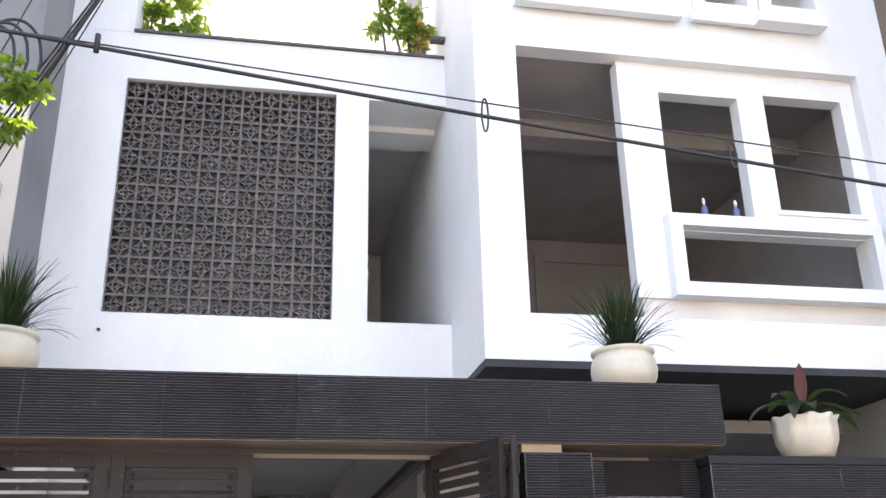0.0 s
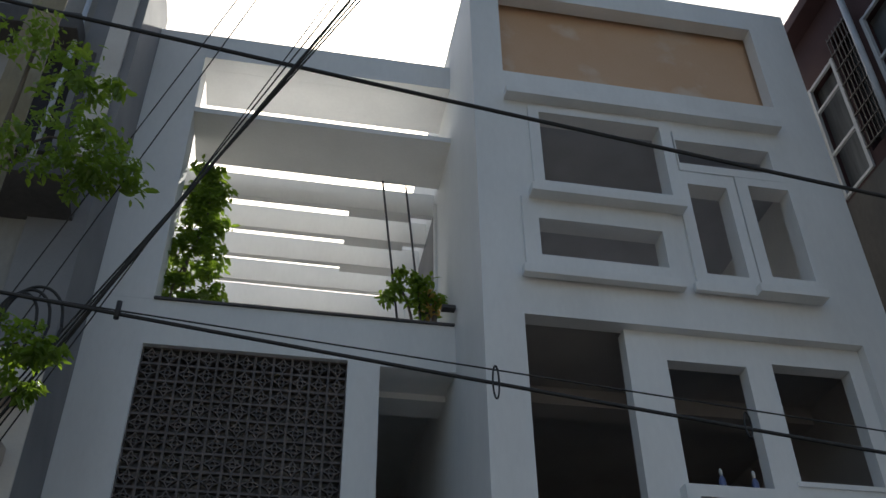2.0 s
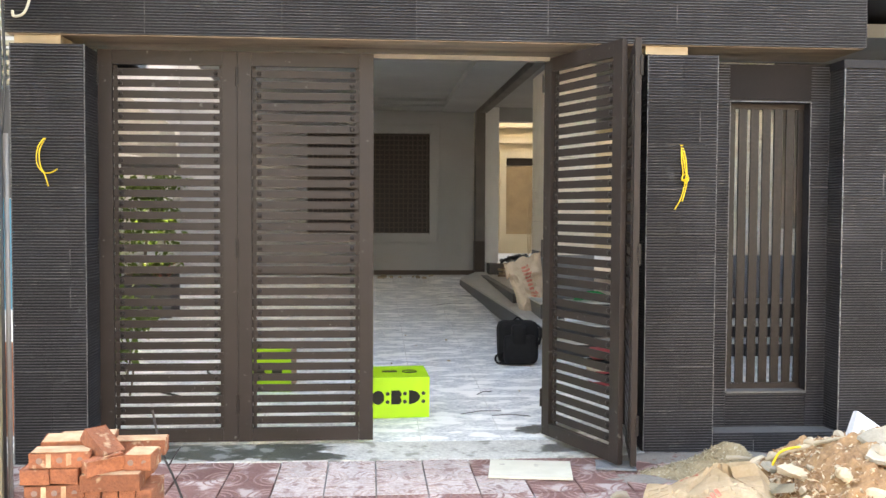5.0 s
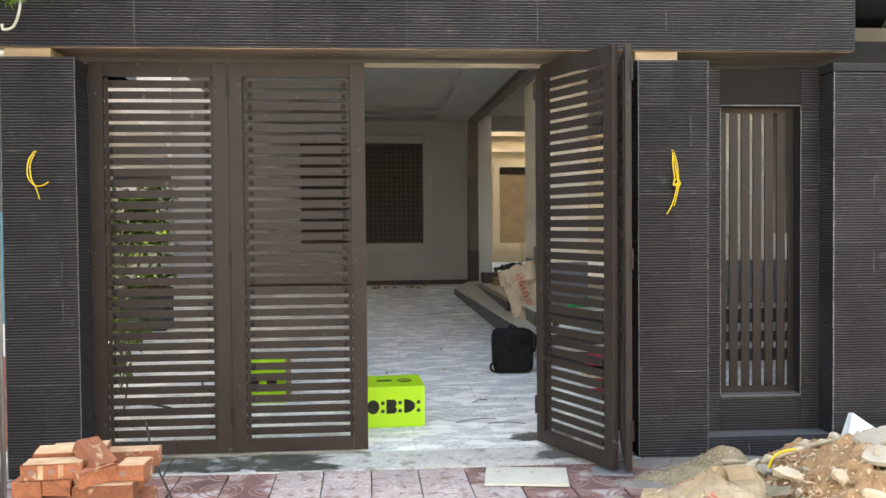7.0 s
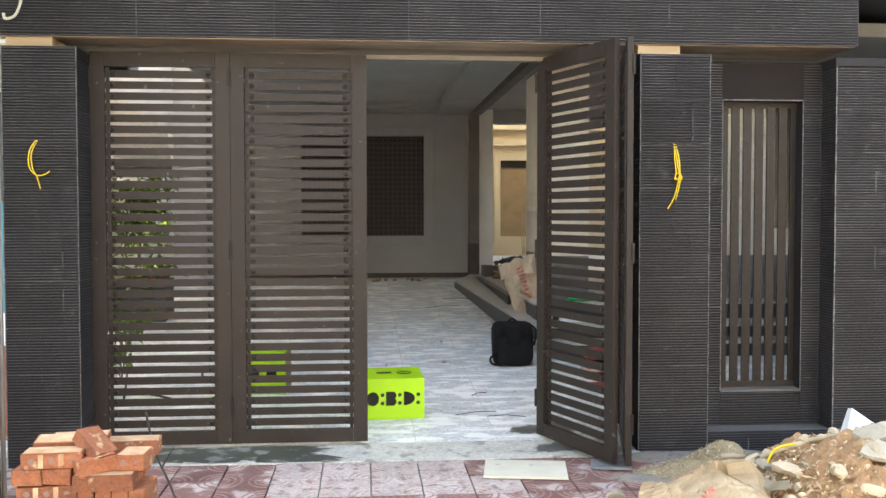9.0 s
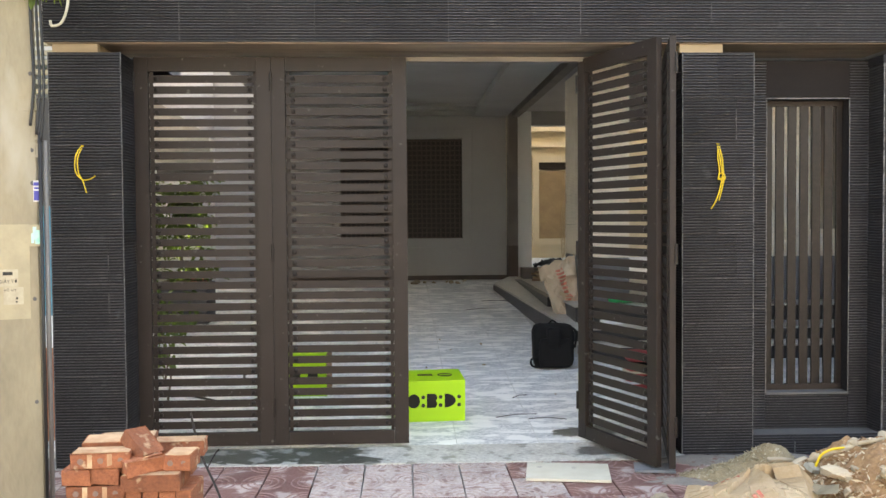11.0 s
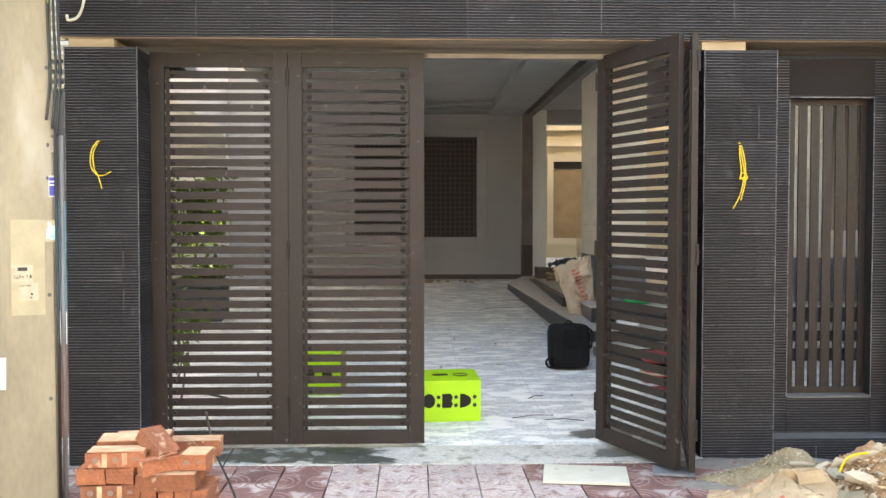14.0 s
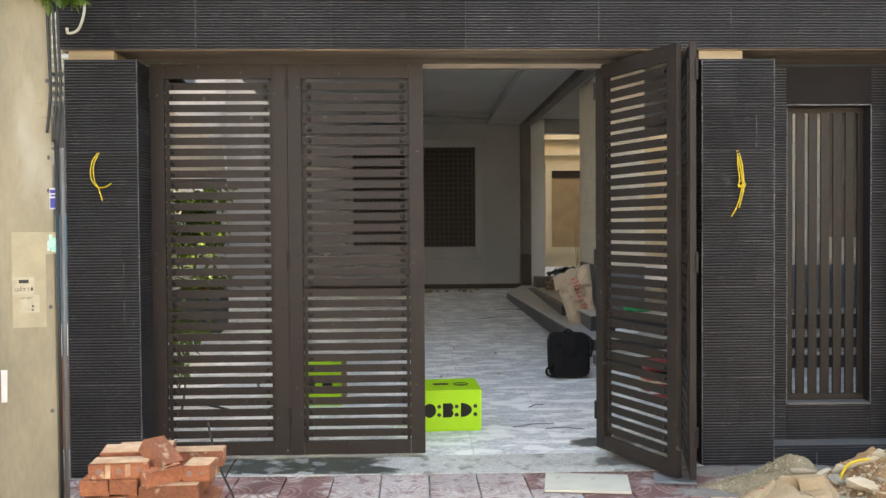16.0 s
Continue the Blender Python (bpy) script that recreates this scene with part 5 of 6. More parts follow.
bent_wire("yellow_wire", [(2.238, 6.31, 2.15), (2.232, yl, 2.05), (2.243, yl, 1.96), (2.232, yl - 0.008, 1.905), (2.268, yl - 0.01, 1.915), (2.264, yl, 1.85), (2.240, yl, 1.76)], 0.0045, M_YELLOW, "knotted yellow wire hanging on the slate pillar", "wire")
bent_wire("pale_hook_wire", [(-2.172, 6.29, 3.305), (-2.165, 6.28, 3.2), (-2.13, 6.275, 3.12), (-2.145, 6.27, 3.02), (-2.18, 6.27, 2.955), (-2.235, 6.27, 2.94), (-2.245, 6.27, 2.975)], 0.010, M_PALE_WIRE, "pale hooked wire hanging over the beam", "wire")

# ---- brick stack beside the pole ----
BL, BW, BH = 0.215, 0.102, 0.058


def brick_mesh(seed, chipped=False):
    rnd = random.Random(seed)
    bm = cube(-BL / 2, BL / 2, -BW / 2, BW / 2, 0, BH, 0.004)
    for v in bm.verts:
        v.co += Vector((rnd.uniform(-1, 1), rnd.uniform(-1, 1), rnd.uniform(-1, 1))) * 0.0028
        if chipped and v.co.x > 0.06:
            v.co.z -= rnd.uniform(0.0, 0.02)
            v.co.y += rnd.uniform(-0.012, 0.012)
    return mesh_of("brick", bm, M_BRICK)


brick_kinds = [brick_mesh(s) for s in (1, 2, 3)] + [brick_mesh(4, True)]
rk = random.Random(31)


def put_brick(x, y, z, yaw=0.0, kind=0, tilt=0.0, roll=0.0, sandy=False, marks=0, label="loose fired clay brick in a rough stack"):
    b = tagged(new("brick", brick_kinds[kind]), label, "brick", "stacked bricks")
    b.matrix_basis = pose(x, y, z, roll, tilt, yaw)
    if sandy:
        bm = cube(-BL / 2 + 0.006, BL / 2 - 0.006, -BW / 2 + 0.006, BW / 2 - 0.006, BH, BH + 0.0025)
        s = part("sand_skin", bm, M_BRICKTOP, b)
        s.matrix_parent_inverse = Matrix()
    for k in range(marks):
        cx = -BL / 2 + BL * (k + 0.5) / marks
        s = part("sandy_stripe", cube(cx + 0.024, cx + 0.042, -BW / 2 - 0.0015, -BW / 2 + 0.002, 0.004, BH - 0.004), M_BRICKTOP, b) if k < marks - 1 else None
        if s:
            s.matrix_parent_inverse = Matrix()
        bm = lathe([(0.012, 0), (0.010, 0.0015)], (0, 0, 0), 10)
        s = part("burnt_core", bm, M_BURNT, b)
        s.matrix_parent_inverse = Matrix()
        s.matrix_basis = pose(cx, -BW / 2 + 0.0005, BH / 2, 90, 0, 0)
    return b


Z0 = 0.672
# lower courses down to the ground
course, n_low = -0.07, 0
while course < Z0 - 3 * BH:
    for i in range(4):
        for j in range(2):
            if n_low % 2:
                put_brick(-1.145 + i * 0.106, 3.51 + j * 0.22, course, 90 + rk.uniform(-2, 2), rk.randrange(3))
            elif i < 2:
                put_brick(-1.085 + i * 0.222, 3.46 + j * 0.108, course, rk.uniform(-2, 2), rk.randrange(3))
                put_brick(-1.085 + i * 0.222, 3.678 + j * 0.108, course, rk.uniform(-2, 2), rk.randrange(3))
    course += BH + 0.0035
    n_low += 1
# left half: stretchers with burnt cores, headers, loose top bricks
put_brick(-1.075, 3.455, 0.611, 1, 0, marks=3, label="fired brick with pale sandy stripes and burnt cores")
put_brick(-1.07, 3.57, 0.611, 0, 1)
put_brick(-1.07, 3.685, 0.611, -1, 2)
for i, x in enumerate((-1.145, -1.039)):
    put_brick(x, 3.507 + 0.008 * i, Z0, 90 + rk.uniform(-2, 2), i)
    put_brick(x, 3.735, Z0, 90 + rk.uniform(-2, 2), i)
Z1 = 0.7325
put_brick(-1.058, 3.455, Z1, 4, 0, sandy=True, marks=3, label="fired brick with pale sandy stripes and burnt cores")
put_brick(-1.055, 3.575, Z1 + 0.018, 3, 1, roll=6, sandy=True)
put_brick(-1.03, 3.69, Z1 + 0.004, 8, 1, sandy=True, label="sandy brick lying on top of the stack")
# right half: bricks on edge, a stretcher, chipped and loose bricks
for i in range(4):
    b = put_brick(-0.960 + 0.061 * i, 3.49, 0.600, 90, i % 3, roll=90)
put_brick(-0.868, 3.425, 0.654, 1, 1, sandy=True)
put_brick(-0.872, 3.535, 0.654, -1, 2)
put_brick(-0.87, 3.645, 0.654, 1, 0)
half = put_brick(-0.908, 3.44, 0.716, 30, 3, -9.0, label="chipped fired brick lying askew")
hb_scale = Matrix.Diagonal((0.6, 1, 1, 1))
half.matrix_basis = half.matrix_basis @ Matrix.Diagonal((0.66, 1, 1, 1))
hb = put_brick(-0.776, 3.53, 0.7145, 87, 2, sandy=True)
hb.matrix_basis = pose(-0.776, 3.487, 0.7145, 0, 0, 87) @ hb_scale
for dx in (-0.025, 0.025):
    s = part("burnt_core", lathe([(0.012, 0), (0.010, 0.0015)], (0, 0, 0), 10), M_BURNT, hb)
    s.matrix_parent_inverse = Matrix()
    s.matrix_basis = pose(-BL / 2 + 0.0005, dx, BH / 2, 0, -90, 0)
put_brick(-0.835, 3.69, 0.7145, 3, 0, sandy=True)
top = put_brick(-0.937, 3.50, 0.775, -38, 2, 34.0, 0.0, label="half brick leaning steeply on top of the stack")

top.matrix_basis = top.matrix_basis @ Matrix.Diagonal((0.66, 0.9, 0.95, 1))

# twig in front of the gate
tw = thing("dry_twig", (-0.40, 3.55, -0.02), "thin dry forked twig standing beside the bricks", "twig")
tube(spline([(-0.40, 3.55, -0.02), (-0.62, 3.88, 0.25), (-0.80, 4.2, 0.45), (-0.905, 4.4, 0.545), (-0.99, 4.6, 0.69)]), 0.006, M_GATE, "stem", tw)
tube(spline([(-0.85, 4.3, 0.495), (-0.82, 4.32, 0.55), (-0.80, 4.33, 0.575)]), 0.004, M_GATE, "side_shoot", tw)

# ---- sand and rubble heap ----
def heap(name, x0, x1, y0, y1, nx, ny, height, material, label, rough, seed):
    bm = bmesh.new()
    grid = []
    for j in range(ny + 1):
        row = []
        for i in range(nx + 1):
            x, y = x0 + (x1 - x0) * i / nx, y0 + (y1 - y0) * j / ny
            h = height(x, y)
            nz = (noise.fractal(Vector((x * 6, y * 6, seed)), 0.75, 2.2, 7) + 0.35 * abs(noise.noise(Vector((x * 31, y * 31, seed))))) * rough
            row.append(bm.verts.new((x, y, max(-0.06, h + nz * min(1, max(0, h + 0.08) * 6)) if h > -0.05 else -0.06)))
        grid.append(row)
    for j in range(ny):
        for i in range(nx):
            bm.faces.new([grid[j][i], grid[j][i + 1], grid[j + 1][i + 1], grid[j + 1][i]])
    return tagged(part(name, bm, material, smooth=True), label, "heap", kind="stuff")


def bump_at(x, y, cx, cy, rx, ry, h):
    d = ((x - cx) / rx) ** 2 + ((y - cy) / ry) ** 2
    return h * math.exp(-d * 1.4)


def sand_h(x, y):
    return -0.05 + bump_at(x, y, 2.40, 5.70, 0.26, 0.25, 0.225) + bump_at(x, y, 2.05, 5.75, 0.35, 0.2, 0.10)


def rubble_h(x, y):
    return -0.10 + bump_at(x, y, 3.45, 4.95, 1.0, 0.8, 0.52) + bump_at(x, y, 2.6, 4.5, 0.6, 0.7, 0.36) + bump_at(x, y, 1.8, 4.55, 0.4, 0.35, 0.16) + bump_at(x, y, 3.9, 5.5, 1.0, 0.5, 0.2) + bump_at(x, y, 2.5, 5.2, 0.42, 0.35, 0.17)


heap("sand_heap", 1.6, 3.0, 5.2, 6.26, 150, 110, sand_h, M_SAND, "small mound of damp sand by the slate wall", 0.03, 3.1)
heap("rubble_heap", 1.3, 5.2, 3.5, 6.25, 330, 230, rubble_h, M_RUBBLE, "heap of brown soil and broken cement rubble", 0.055, 7.7)


def scatter(name, height, box_xy, n, sizes, least, material, label, seed):
    """Many small broken chips lying on a heap, joined."""
    rnd = random.Random(seed)
    verts, faces = [], []
    x0, x1, y0, y1 = box_xy
    while len(verts) < n * 6:
        x, y = rnd.uniform(x0, x1), rnd.uniform(y0, y1)
        h = height(x, y)
        if h < least or (h < least + 0.12 and rnd.random() < 0.5):
            continue
        s = rnd.choice(sizes) * rnd.uniform(0.7, 1.3)
        m = pose(x, y, h + s * 0.25 + rnd.uniform(-0.004, 0.012), rnd.uniform(-50, 50), rnd.uniform(-50, 50), rnd.uniform(0, 360))
        ln = rnd.choice((1.0, 1.3, 2.6))
        k = len(verts)
        for c in ((ln, 0, 0), (-ln, 0.1, 0), (0.1, 0.7, 0.1), (-0.1, -0.7, 0), (0, 0.1, 0.45), (0.1, 0, -0.45)):
            verts.append(tuple(m @ (Vector(c) * s * rnd.uniform(0.7, 1.25))))
        faces += [(k + a, k + b, k + c) for a, b, c in ((0, 2, 4), (2, 1, 4), (1, 3, 4), (3, 0, 4), (2, 0, 5), (1, 2, 5), (3, 1, 5), (0, 3, 5))]
    me = bpy.data.meshes.new(name)
    me.from_pydata(verts, [], faces)
    me.materials.append(material)
    return tagged(new(name, me), label, "debris", kind="stuff")


scatter("rubble_chips", rubble_h, (1.5, 4.2, 3.7, 6.1), 11000, (0.004, 0.005, 0.007, 0.010, 0.014), 0.0, M_SHARD, "crumbled brown and pale chips covering the rubble heap", 5)
scatter("sand_grit", sand_h, (1.7, 2.95, 5.3, 6.2), 1500, (0.003, 0.004, 0.006, 0.009), -0.02, M_GRIT, "coarse grit on the sand mound", 6)


def stone_mesh(seed, name="rubble_stone"):
    rnd = random.Random(seed)
    bm = bmesh.new()
    bmesh.ops.create_icosphere(bm, subdivisions=2, radius=1.0)
    ax = [Vector((rnd.gauss(0, 1), rnd.gauss(0, 1), rnd.gauss(0, 1))).normalized() for _ in range(9)]
    cut = [rnd.uniform(0.45, 0.85) for _ in ax]
    for v in bm.verts:
        for a, c in zip(ax, cut):
            d = v.co.dot(a)
            if d > c:
                v.co -= a * (d - c)
    return mesh_of(name, bm, M_STONE)


stones = [stone_mesh(s) for s in range(6)]
rs = random.Random(77)
for k in range(385):
    x, y = rs.uniform(1.6, 4.0), rs.uniform(3.9, 6.0)
    h = rubble_h(x, y)
    if h < 0.0:
        continue
    s = rs.choice((0.007, 0.009, 0.012, 0.016, 0.02, 0.03, 0.045))
    ob = tagged(new("rubble_stone", stones[k % 6]), "broken lump of cement on the rubble heap", "stone", "rubble stones")
    ob.matrix_basis = pose(x, y, h + s * 0.3, rs.uniform(0, 360), rs.uniform(0, 40), rs.uniform(0, 360)) @ Matrix.Diagonal((s * 1.4, s, s * 0.7, 1))
for x, y, s, sq in ((2.36, 4.75, 0.085, 0.55), (2.72, 4.55, 0.06, 0.8), (2.49, 4.47, 0.05, 0.8), (2.62, 5.1, 0.03, 0.7), (2.25, 5.25, 0.05, 0.5), (3.05, 4.4, 0.05, 0.8),
                    (2.02, 4.35, 0.045, 0.6), (1.95, 4.85, 0.04, 0.8), (1.55, 5.25, 0.07, 0.7), (1.50, 5.15, 0.035, 0.7)):
    ob = tagged(new("rubble_stone", stones[int(s * 1000) % 6]), "large broken slab of pale cement on the heap", "stone", "rubble stones")
    ob.matrix_basis = pose(x, y, max(rubble_h(x, y), -0.02) + s * 0.35, rs.uniform(-15, 15), rs.uniform(-20, 20), rs.uniform(0, 360)) @ Matrix.Diagonal((s * 1.2, s * 0.8, s * sq, 1))
for a, b, r in (((2.20, 5.30, 0.222), (2.34, 5.28, 0.216), 0.016), ((2.357, 5.10, 0.262), (2.60, 4.96, 0.392), 0.017), ((2.56, 4.93, 0.398), (2.87, 4.84, 0.462), 0.014)):
    tagged(tube([a, Vector(a).lerp(Vector(b), 0.5) + Vector((0, 0, 0.006)), b], r, M_STONE, "broken_lath"), "broken dusty stick lying on the rubble", "stick", "rubble sticks")
def broken_slab(x, y, size, tilt_x, tilt_y, turn, seed):
    """A flat shard of render with a ragged outline."""
    rnd = random.Random(seed)
    bm = bmesh.new()
    n = 8
    lo = [bm.verts.new((size * rnd.uniform(0.65, 1.1) * math.cos(2 * math.pi * k / n), size * rnd.uniform(0.4, 0.8) * math.sin(2 * math.pi * k / n), 0)) for k in range(n)]
    hi = [bm.verts.new((v.co.x * 0.96, v.co.y * 0.95, 0.024 + rnd.uniform(-0.003, 0.003))) for v in lo]
    bm.faces.new(lo[::-1])
    bm.faces.new(hi)
    for k in range(n):
        m = (k + 1) % n
        bm.faces.new([lo[k], lo[m], hi[m], hi[k]])
    ob = tagged(part("render_shard", bm, M_SHARDSLAB), "flat grey shard of broken render on the heap", "shard", "render shards")
    ob.matrix_basis = pose(x, y, rubble_h(x, y) + 0.03, tilt_x, tilt_y, turn)


for x, y, size, ax, ay, turn, sd in ((2.82, 4.72, 0.14, 18, -12, 20, 1), (2.74, 4.50, 0.12, 30, -6, -15, 2), (2.33, 5.0, 0.075, 25, 10, 40, 3), (2.98, 4.85, 0.13, 12, -16, 5, 4), (2.90, 4.55, 0.10, 20, 8, 60, 5)):
    broken_slab(x, y, size, ax, ay, turn, sd)
bent_wire("yellow_hose", [(2.345, 5.0, 0.235), (2.36, 5.0, 0.275), (2.39, 5.0, 0.326), (2.46, 5.0, 0.354), (2.56, 5.0, 0.358), (2.66, 5.0, 0.345), (2.78, 5.0, 0.30)], 0.0075, M_YELLOW, "yellow plastic hose bent over the rubble", "hose")
bm = bmesh.new()
fv = [bm.verts.new(v) for v in ((3.10, 5.55, 0.24), (3.34, 5.50, 0.30), (3.17, 5.6, 0.43), (3.12, 5.68, 0.22), (3.36, 5.66, 0.27), (3.19, 5.69, 0.41))]
for f in ((0, 1, 2), (3, 5, 4), (0, 2, 5, 3), (1, 4, 5, 2), (0, 3, 4, 1)):
    bm.faces.new([fv[i] for i in f])
tagged(part("foam_offcut", bm, M_STYRO), "white foam board offcut stuck in the rubble", "foam piece")

# crumpled cement bag: a stiff paper sack with sharp folds, torn open at one end
def bag_at(u, v):
    """The crumpled face of the bag: u across, v from its front hem over the fold to the back."""
    a, b = Vector((1.25, 4.05, 0.185)), Vector((2.11, 4.15, 0.19))
    c, d = Vector((1.50, 4.66, 0.240)), Vector((2.02, 4.76, 0.295))
    w = min(max(v, 0.0), 1.0)
    p = a.lerp(b, u).lerp(c.lerp(d, u), w)
    p.z += 0.035 * math.sin(math.pi * w) * (0.4 + 0.6 * math.sin(math.pi * min(1, max(0, u))))
    for size, tilt in ((3.1, 0.085), (7.5, 0.05)):
        at = Vector((u * size + v * 0.6, v * size * 0.8 - u * 0.5, 2.4))
        near, cells = noise.voronoi(at)
        turn = noise.cell(cells[0] * 37.0) * 6.283
        p.z += tilt * ((at - cells[0]).dot(Vector((math.cos(turn), math.sin(turn), 0)))) / size * 1.6 - 0.5 * tilt / size * max(0.0, 0.18 - (near[1] - near[0])) * 2
    p.z += 0.012
    p.z += 0.03 * max(0, 1 - abs(u - 0.82) * 5) * w
    p.y += 0.02 * noise.noise(Vector((u * 5, v * 4, 9)))
    if v < 0:
        p += Vector((0, 0.1 * v, 0.75 * v))
    if v > 1:
        p += Vector((0.02, 0.45 * (v - 1), -1.1 * (v - 1)))
    edge = max(0, 0.06 - u) + max(0, u - 0.94)
    p.z -= edge * 1.6
    return p


def bag_patch(u0, u1, v0, v1, lift, nu=5, nv=3):
    bm = bmesh.new()
    g = [[bm.verts.new(bag_at(u0 + (u1 - u0) * i / nu, v0 + (v1 - v0) * j / nv) + Vector((0, -lift * 0.4, lift))) for i in range(nu + 1)] for j in range(nv + 1)]
    for j in range(nv):
        for i in range(nu):
            bm.faces.new([g[j][i], g[j][i + 1], g[j + 1][i + 1], g[j + 1][i]])
    return bm


def cement_bag():
    t = thing("cement_bag", (1.7, 4.5, 0.1), "crumpled empty brown paper cement bag with faded print", "paper bag")
    bm = bag_patch(0.0, 1.0, -0.2, 1.25, 0.0, 84, 84)
    bmesh.ops.solidify(bm, geom=bm.faces[:], thickness=0.004)
    part("sheet", bm, M_SACKPAPER, t)
    for k in range(7):
        u = 0.36 + 0.043 * k
        part("print_bar", bag_patch(u, u + 0.028, 0.10 + 0.055 * k, 0.24 + 0.055 * k, 0.003, 3, 4), M_RED_INK, t, "faded red print")
    for k in range(9):
        v = 0.12 + 0.075 * k
        part("print_bar", bag_patch(0.10, 0.26, v, v + 0.015, 0.003, 6, 2), M_FADED, t, "faded brown print")
    for k in range(4):
        u = 0.40 + 0.05 * k
        part("print_bar", bag_patch(u, u + 0.035, 0.88, 0.93, 0.003, 3, 2), M_RED_INK, t, "faded red print")
    # torn mouth of the bag, curled over
    bm = bmesh.new()
    prev = None
    for i in range(13):
        q = i / 12
        base = bag_at(0.93, q)
        lip = base + Vector((0.10 + 0.03 * math.sin(q * 9), -0.02, 0.035 * math.cos(q * 7) - 0.01))
        end = lip + Vector((0.07, 0.01 * math.sin(q * 11), -0.075))
        cur = [bm.verts.new(base + Vector((0, 0, 0.004))), bm.verts.new(lip), bm.verts.new(end)]
        if prev:
            for n in range(2):
                bm.faces.new([prev[n], cur[n], cur[n + 1], prev[n + 1]])
        prev = cur
    bmesh.ops.solidify(bm, geom=bm.faces[:], thickness=0.004)
    part("torn_mouth", bm, M_SACKPAPER, t)
    bm = bmesh.new()
    fl = [bm.verts.new(v) for v in ((2.13, 4.50, 0.25), (2.22, 4.45, 0.27), (2.28, 4.56, 0.285), (2.24, 4.66, 0.25), (2.14, 4.70, 0.27), (2.17, 4.58, 0.235))]
    for f in ((0, 1, 5), (1, 2, 5), (2, 3, 5), (3, 4, 5), (4, 0, 5)):
        bm.faces.new([fl[n] for n in f])
    bmesh.ops.solidify(bm, geom=bm.faces[:], thickness=0.004)
    part("torn_flap", bm, M_OLDPAPER, t, "torn pale inner paper ply")
    return t


cement_bag()


# ---- paving tiles and loose slabs ----
PW, PD = 0.312, 0.39


def paving_mesh(seed, material):
    """A square tile with a pressed ring pattern."""
    bm = cube(0.004, PW - 0.004, 0.004, PD - 0.004, -0.02, 0.0, 0.002)
    for r in (0.045, 0.085, 0.125):
        for q in range(4):
            cx, cy = ((0.01, 0.01), (PW - 0.01, 0.01), (PW - 0.01, PD - 0.01), (0.01, PD - 0.01))[q]
            pts = []
            for k in range(7):
                a = math.pi / 2 * (q + k / 6)
                pts.append((cx + r * math.cos(a), cy + r * 1.2 * math.sin(a)))
            lo = [[bm.verts.new((cx + (x - cx) * (1 + d / r), cy + (y - cy) * (1 + d / r), z)) for x, y in pts]
                  for d, z in ((-0.007, 0.0003), (-0.0035, 0.0035), (0.0035, 0.0035), (0.007, 0.0003))]
            for a, b in zip(lo, lo[1:]):
                for k in range(6):
                    bm.faces.new([a[k], a[k + 1], b[k + 1], b[k]]).material_index = 1
    bmesh.ops.recalc_face_normals(bm, faces=bm.faces)
    me = mesh_of("paving_tile", bm, material)
    me.materials.append(M_PAVE_LINE if material is M_PAVE_PALE else M_PAVE_RIDGE)
    return me


pave_red, pave_pale = paving_mesh(1, M_PAVE), paving_mesh(2, M_PAVE_PALE)
pavement = bpy.data.objects["pavement"]
rp = random.Random(9)
for j in range(4):
    for i in range(-9, 9):
        x, y = -0.505 + i * PW, 5.80 + 0.005 - j * PD
        pale = (0 <= i <= 3 and j < 2) or (i == 4 and j == 1)
        ob = part("paving_tile", pave_pale if pale else pave_red, M_PAVE, pavement)
        ob.matrix_basis = pose(x, y, 0.0 + rp.uniform(-0.003, 0.002), rp.uniform(-0.4, 0.4), rp.uniform(-0.4, 0.4), 0)
bm = bmesh.new()
lo = [bm.verts.new(v) for v in ((-2.0, 6.205, 0.002), (2.0, 6.205, 0.002), (2.0, 6.641, 0.0165), (-2.0, 6.641, 0.0165))]
hi = [bm.verts.new((v.co.x, v.co.y, -0.024)) for v in lo]
bm.faces.new(lo)
bm.faces.new(hi[::-1])
for k in range(4):
    bm.faces.new([lo[k], hi[k], hi[(k + 1) % 4], lo[(k + 1) % 4]])
setting("threshold", bm, M_WET, "wet cement threshold in front of the gate")


def stain(x, y, rx, ry, z, slope_y, seed, label, material):
    """A thin irregular film of wet dirt."""
    rnd = random.Random(seed)
    ph = [rnd.uniform(0, 6.283) for _ in range(5)]
    bm = bmesh.new()
    ring = []
    for k in range(180):
        a = 2 * math.pi * k / 180
        w = 1 + sum(0.26 / (i + 1) * math.sin((i + 2) * a + ph[i]) for i in range(5)) + 0.34 * noise.noise(Vector((6 * math.cos(a), 6 * math.sin(a), seed))) + rnd.uniform(-0.07, 0.07)
        px, py = rx * w * math.cos(a), max(-0.205, min(0.19, ry * w * math.sin(a)))
        ring.append(bm.verts.new((x + px, y + py, z + slope_y * py)))
    bm.faces.new(ring)
    bmesh.ops.solidify(bm, geom=bm.faces[:], thickness=0.0015)
    tagged(part("wet_stain", bm, material), label, "stain", kind="stuff")


for x, y, rx, ry, sd, m in ((-1.38, 6.42, 0.42, 0.26, 3, M_STAIN_DARK), (-0.52, 6.42, 0.42, 0.22, 5, M_STAIN_DARK), (1.60, 6.40, 0.30, 0.13, 11, M_STAIN)):
    stain(x, y, rx, ry, 0.0025 + 0.0333 * (y - 6.205) + 0.003, 0.0333, sd, "dark wet dirt on the cement threshold", m)
stain(1.45, 6.90, 0.20, 0.15, 0.0165 + 0.0637 * 0.28 + 0.0035, 0.0637, 21, "damp dark patch on the dusty floor tiles", M_STAIN)


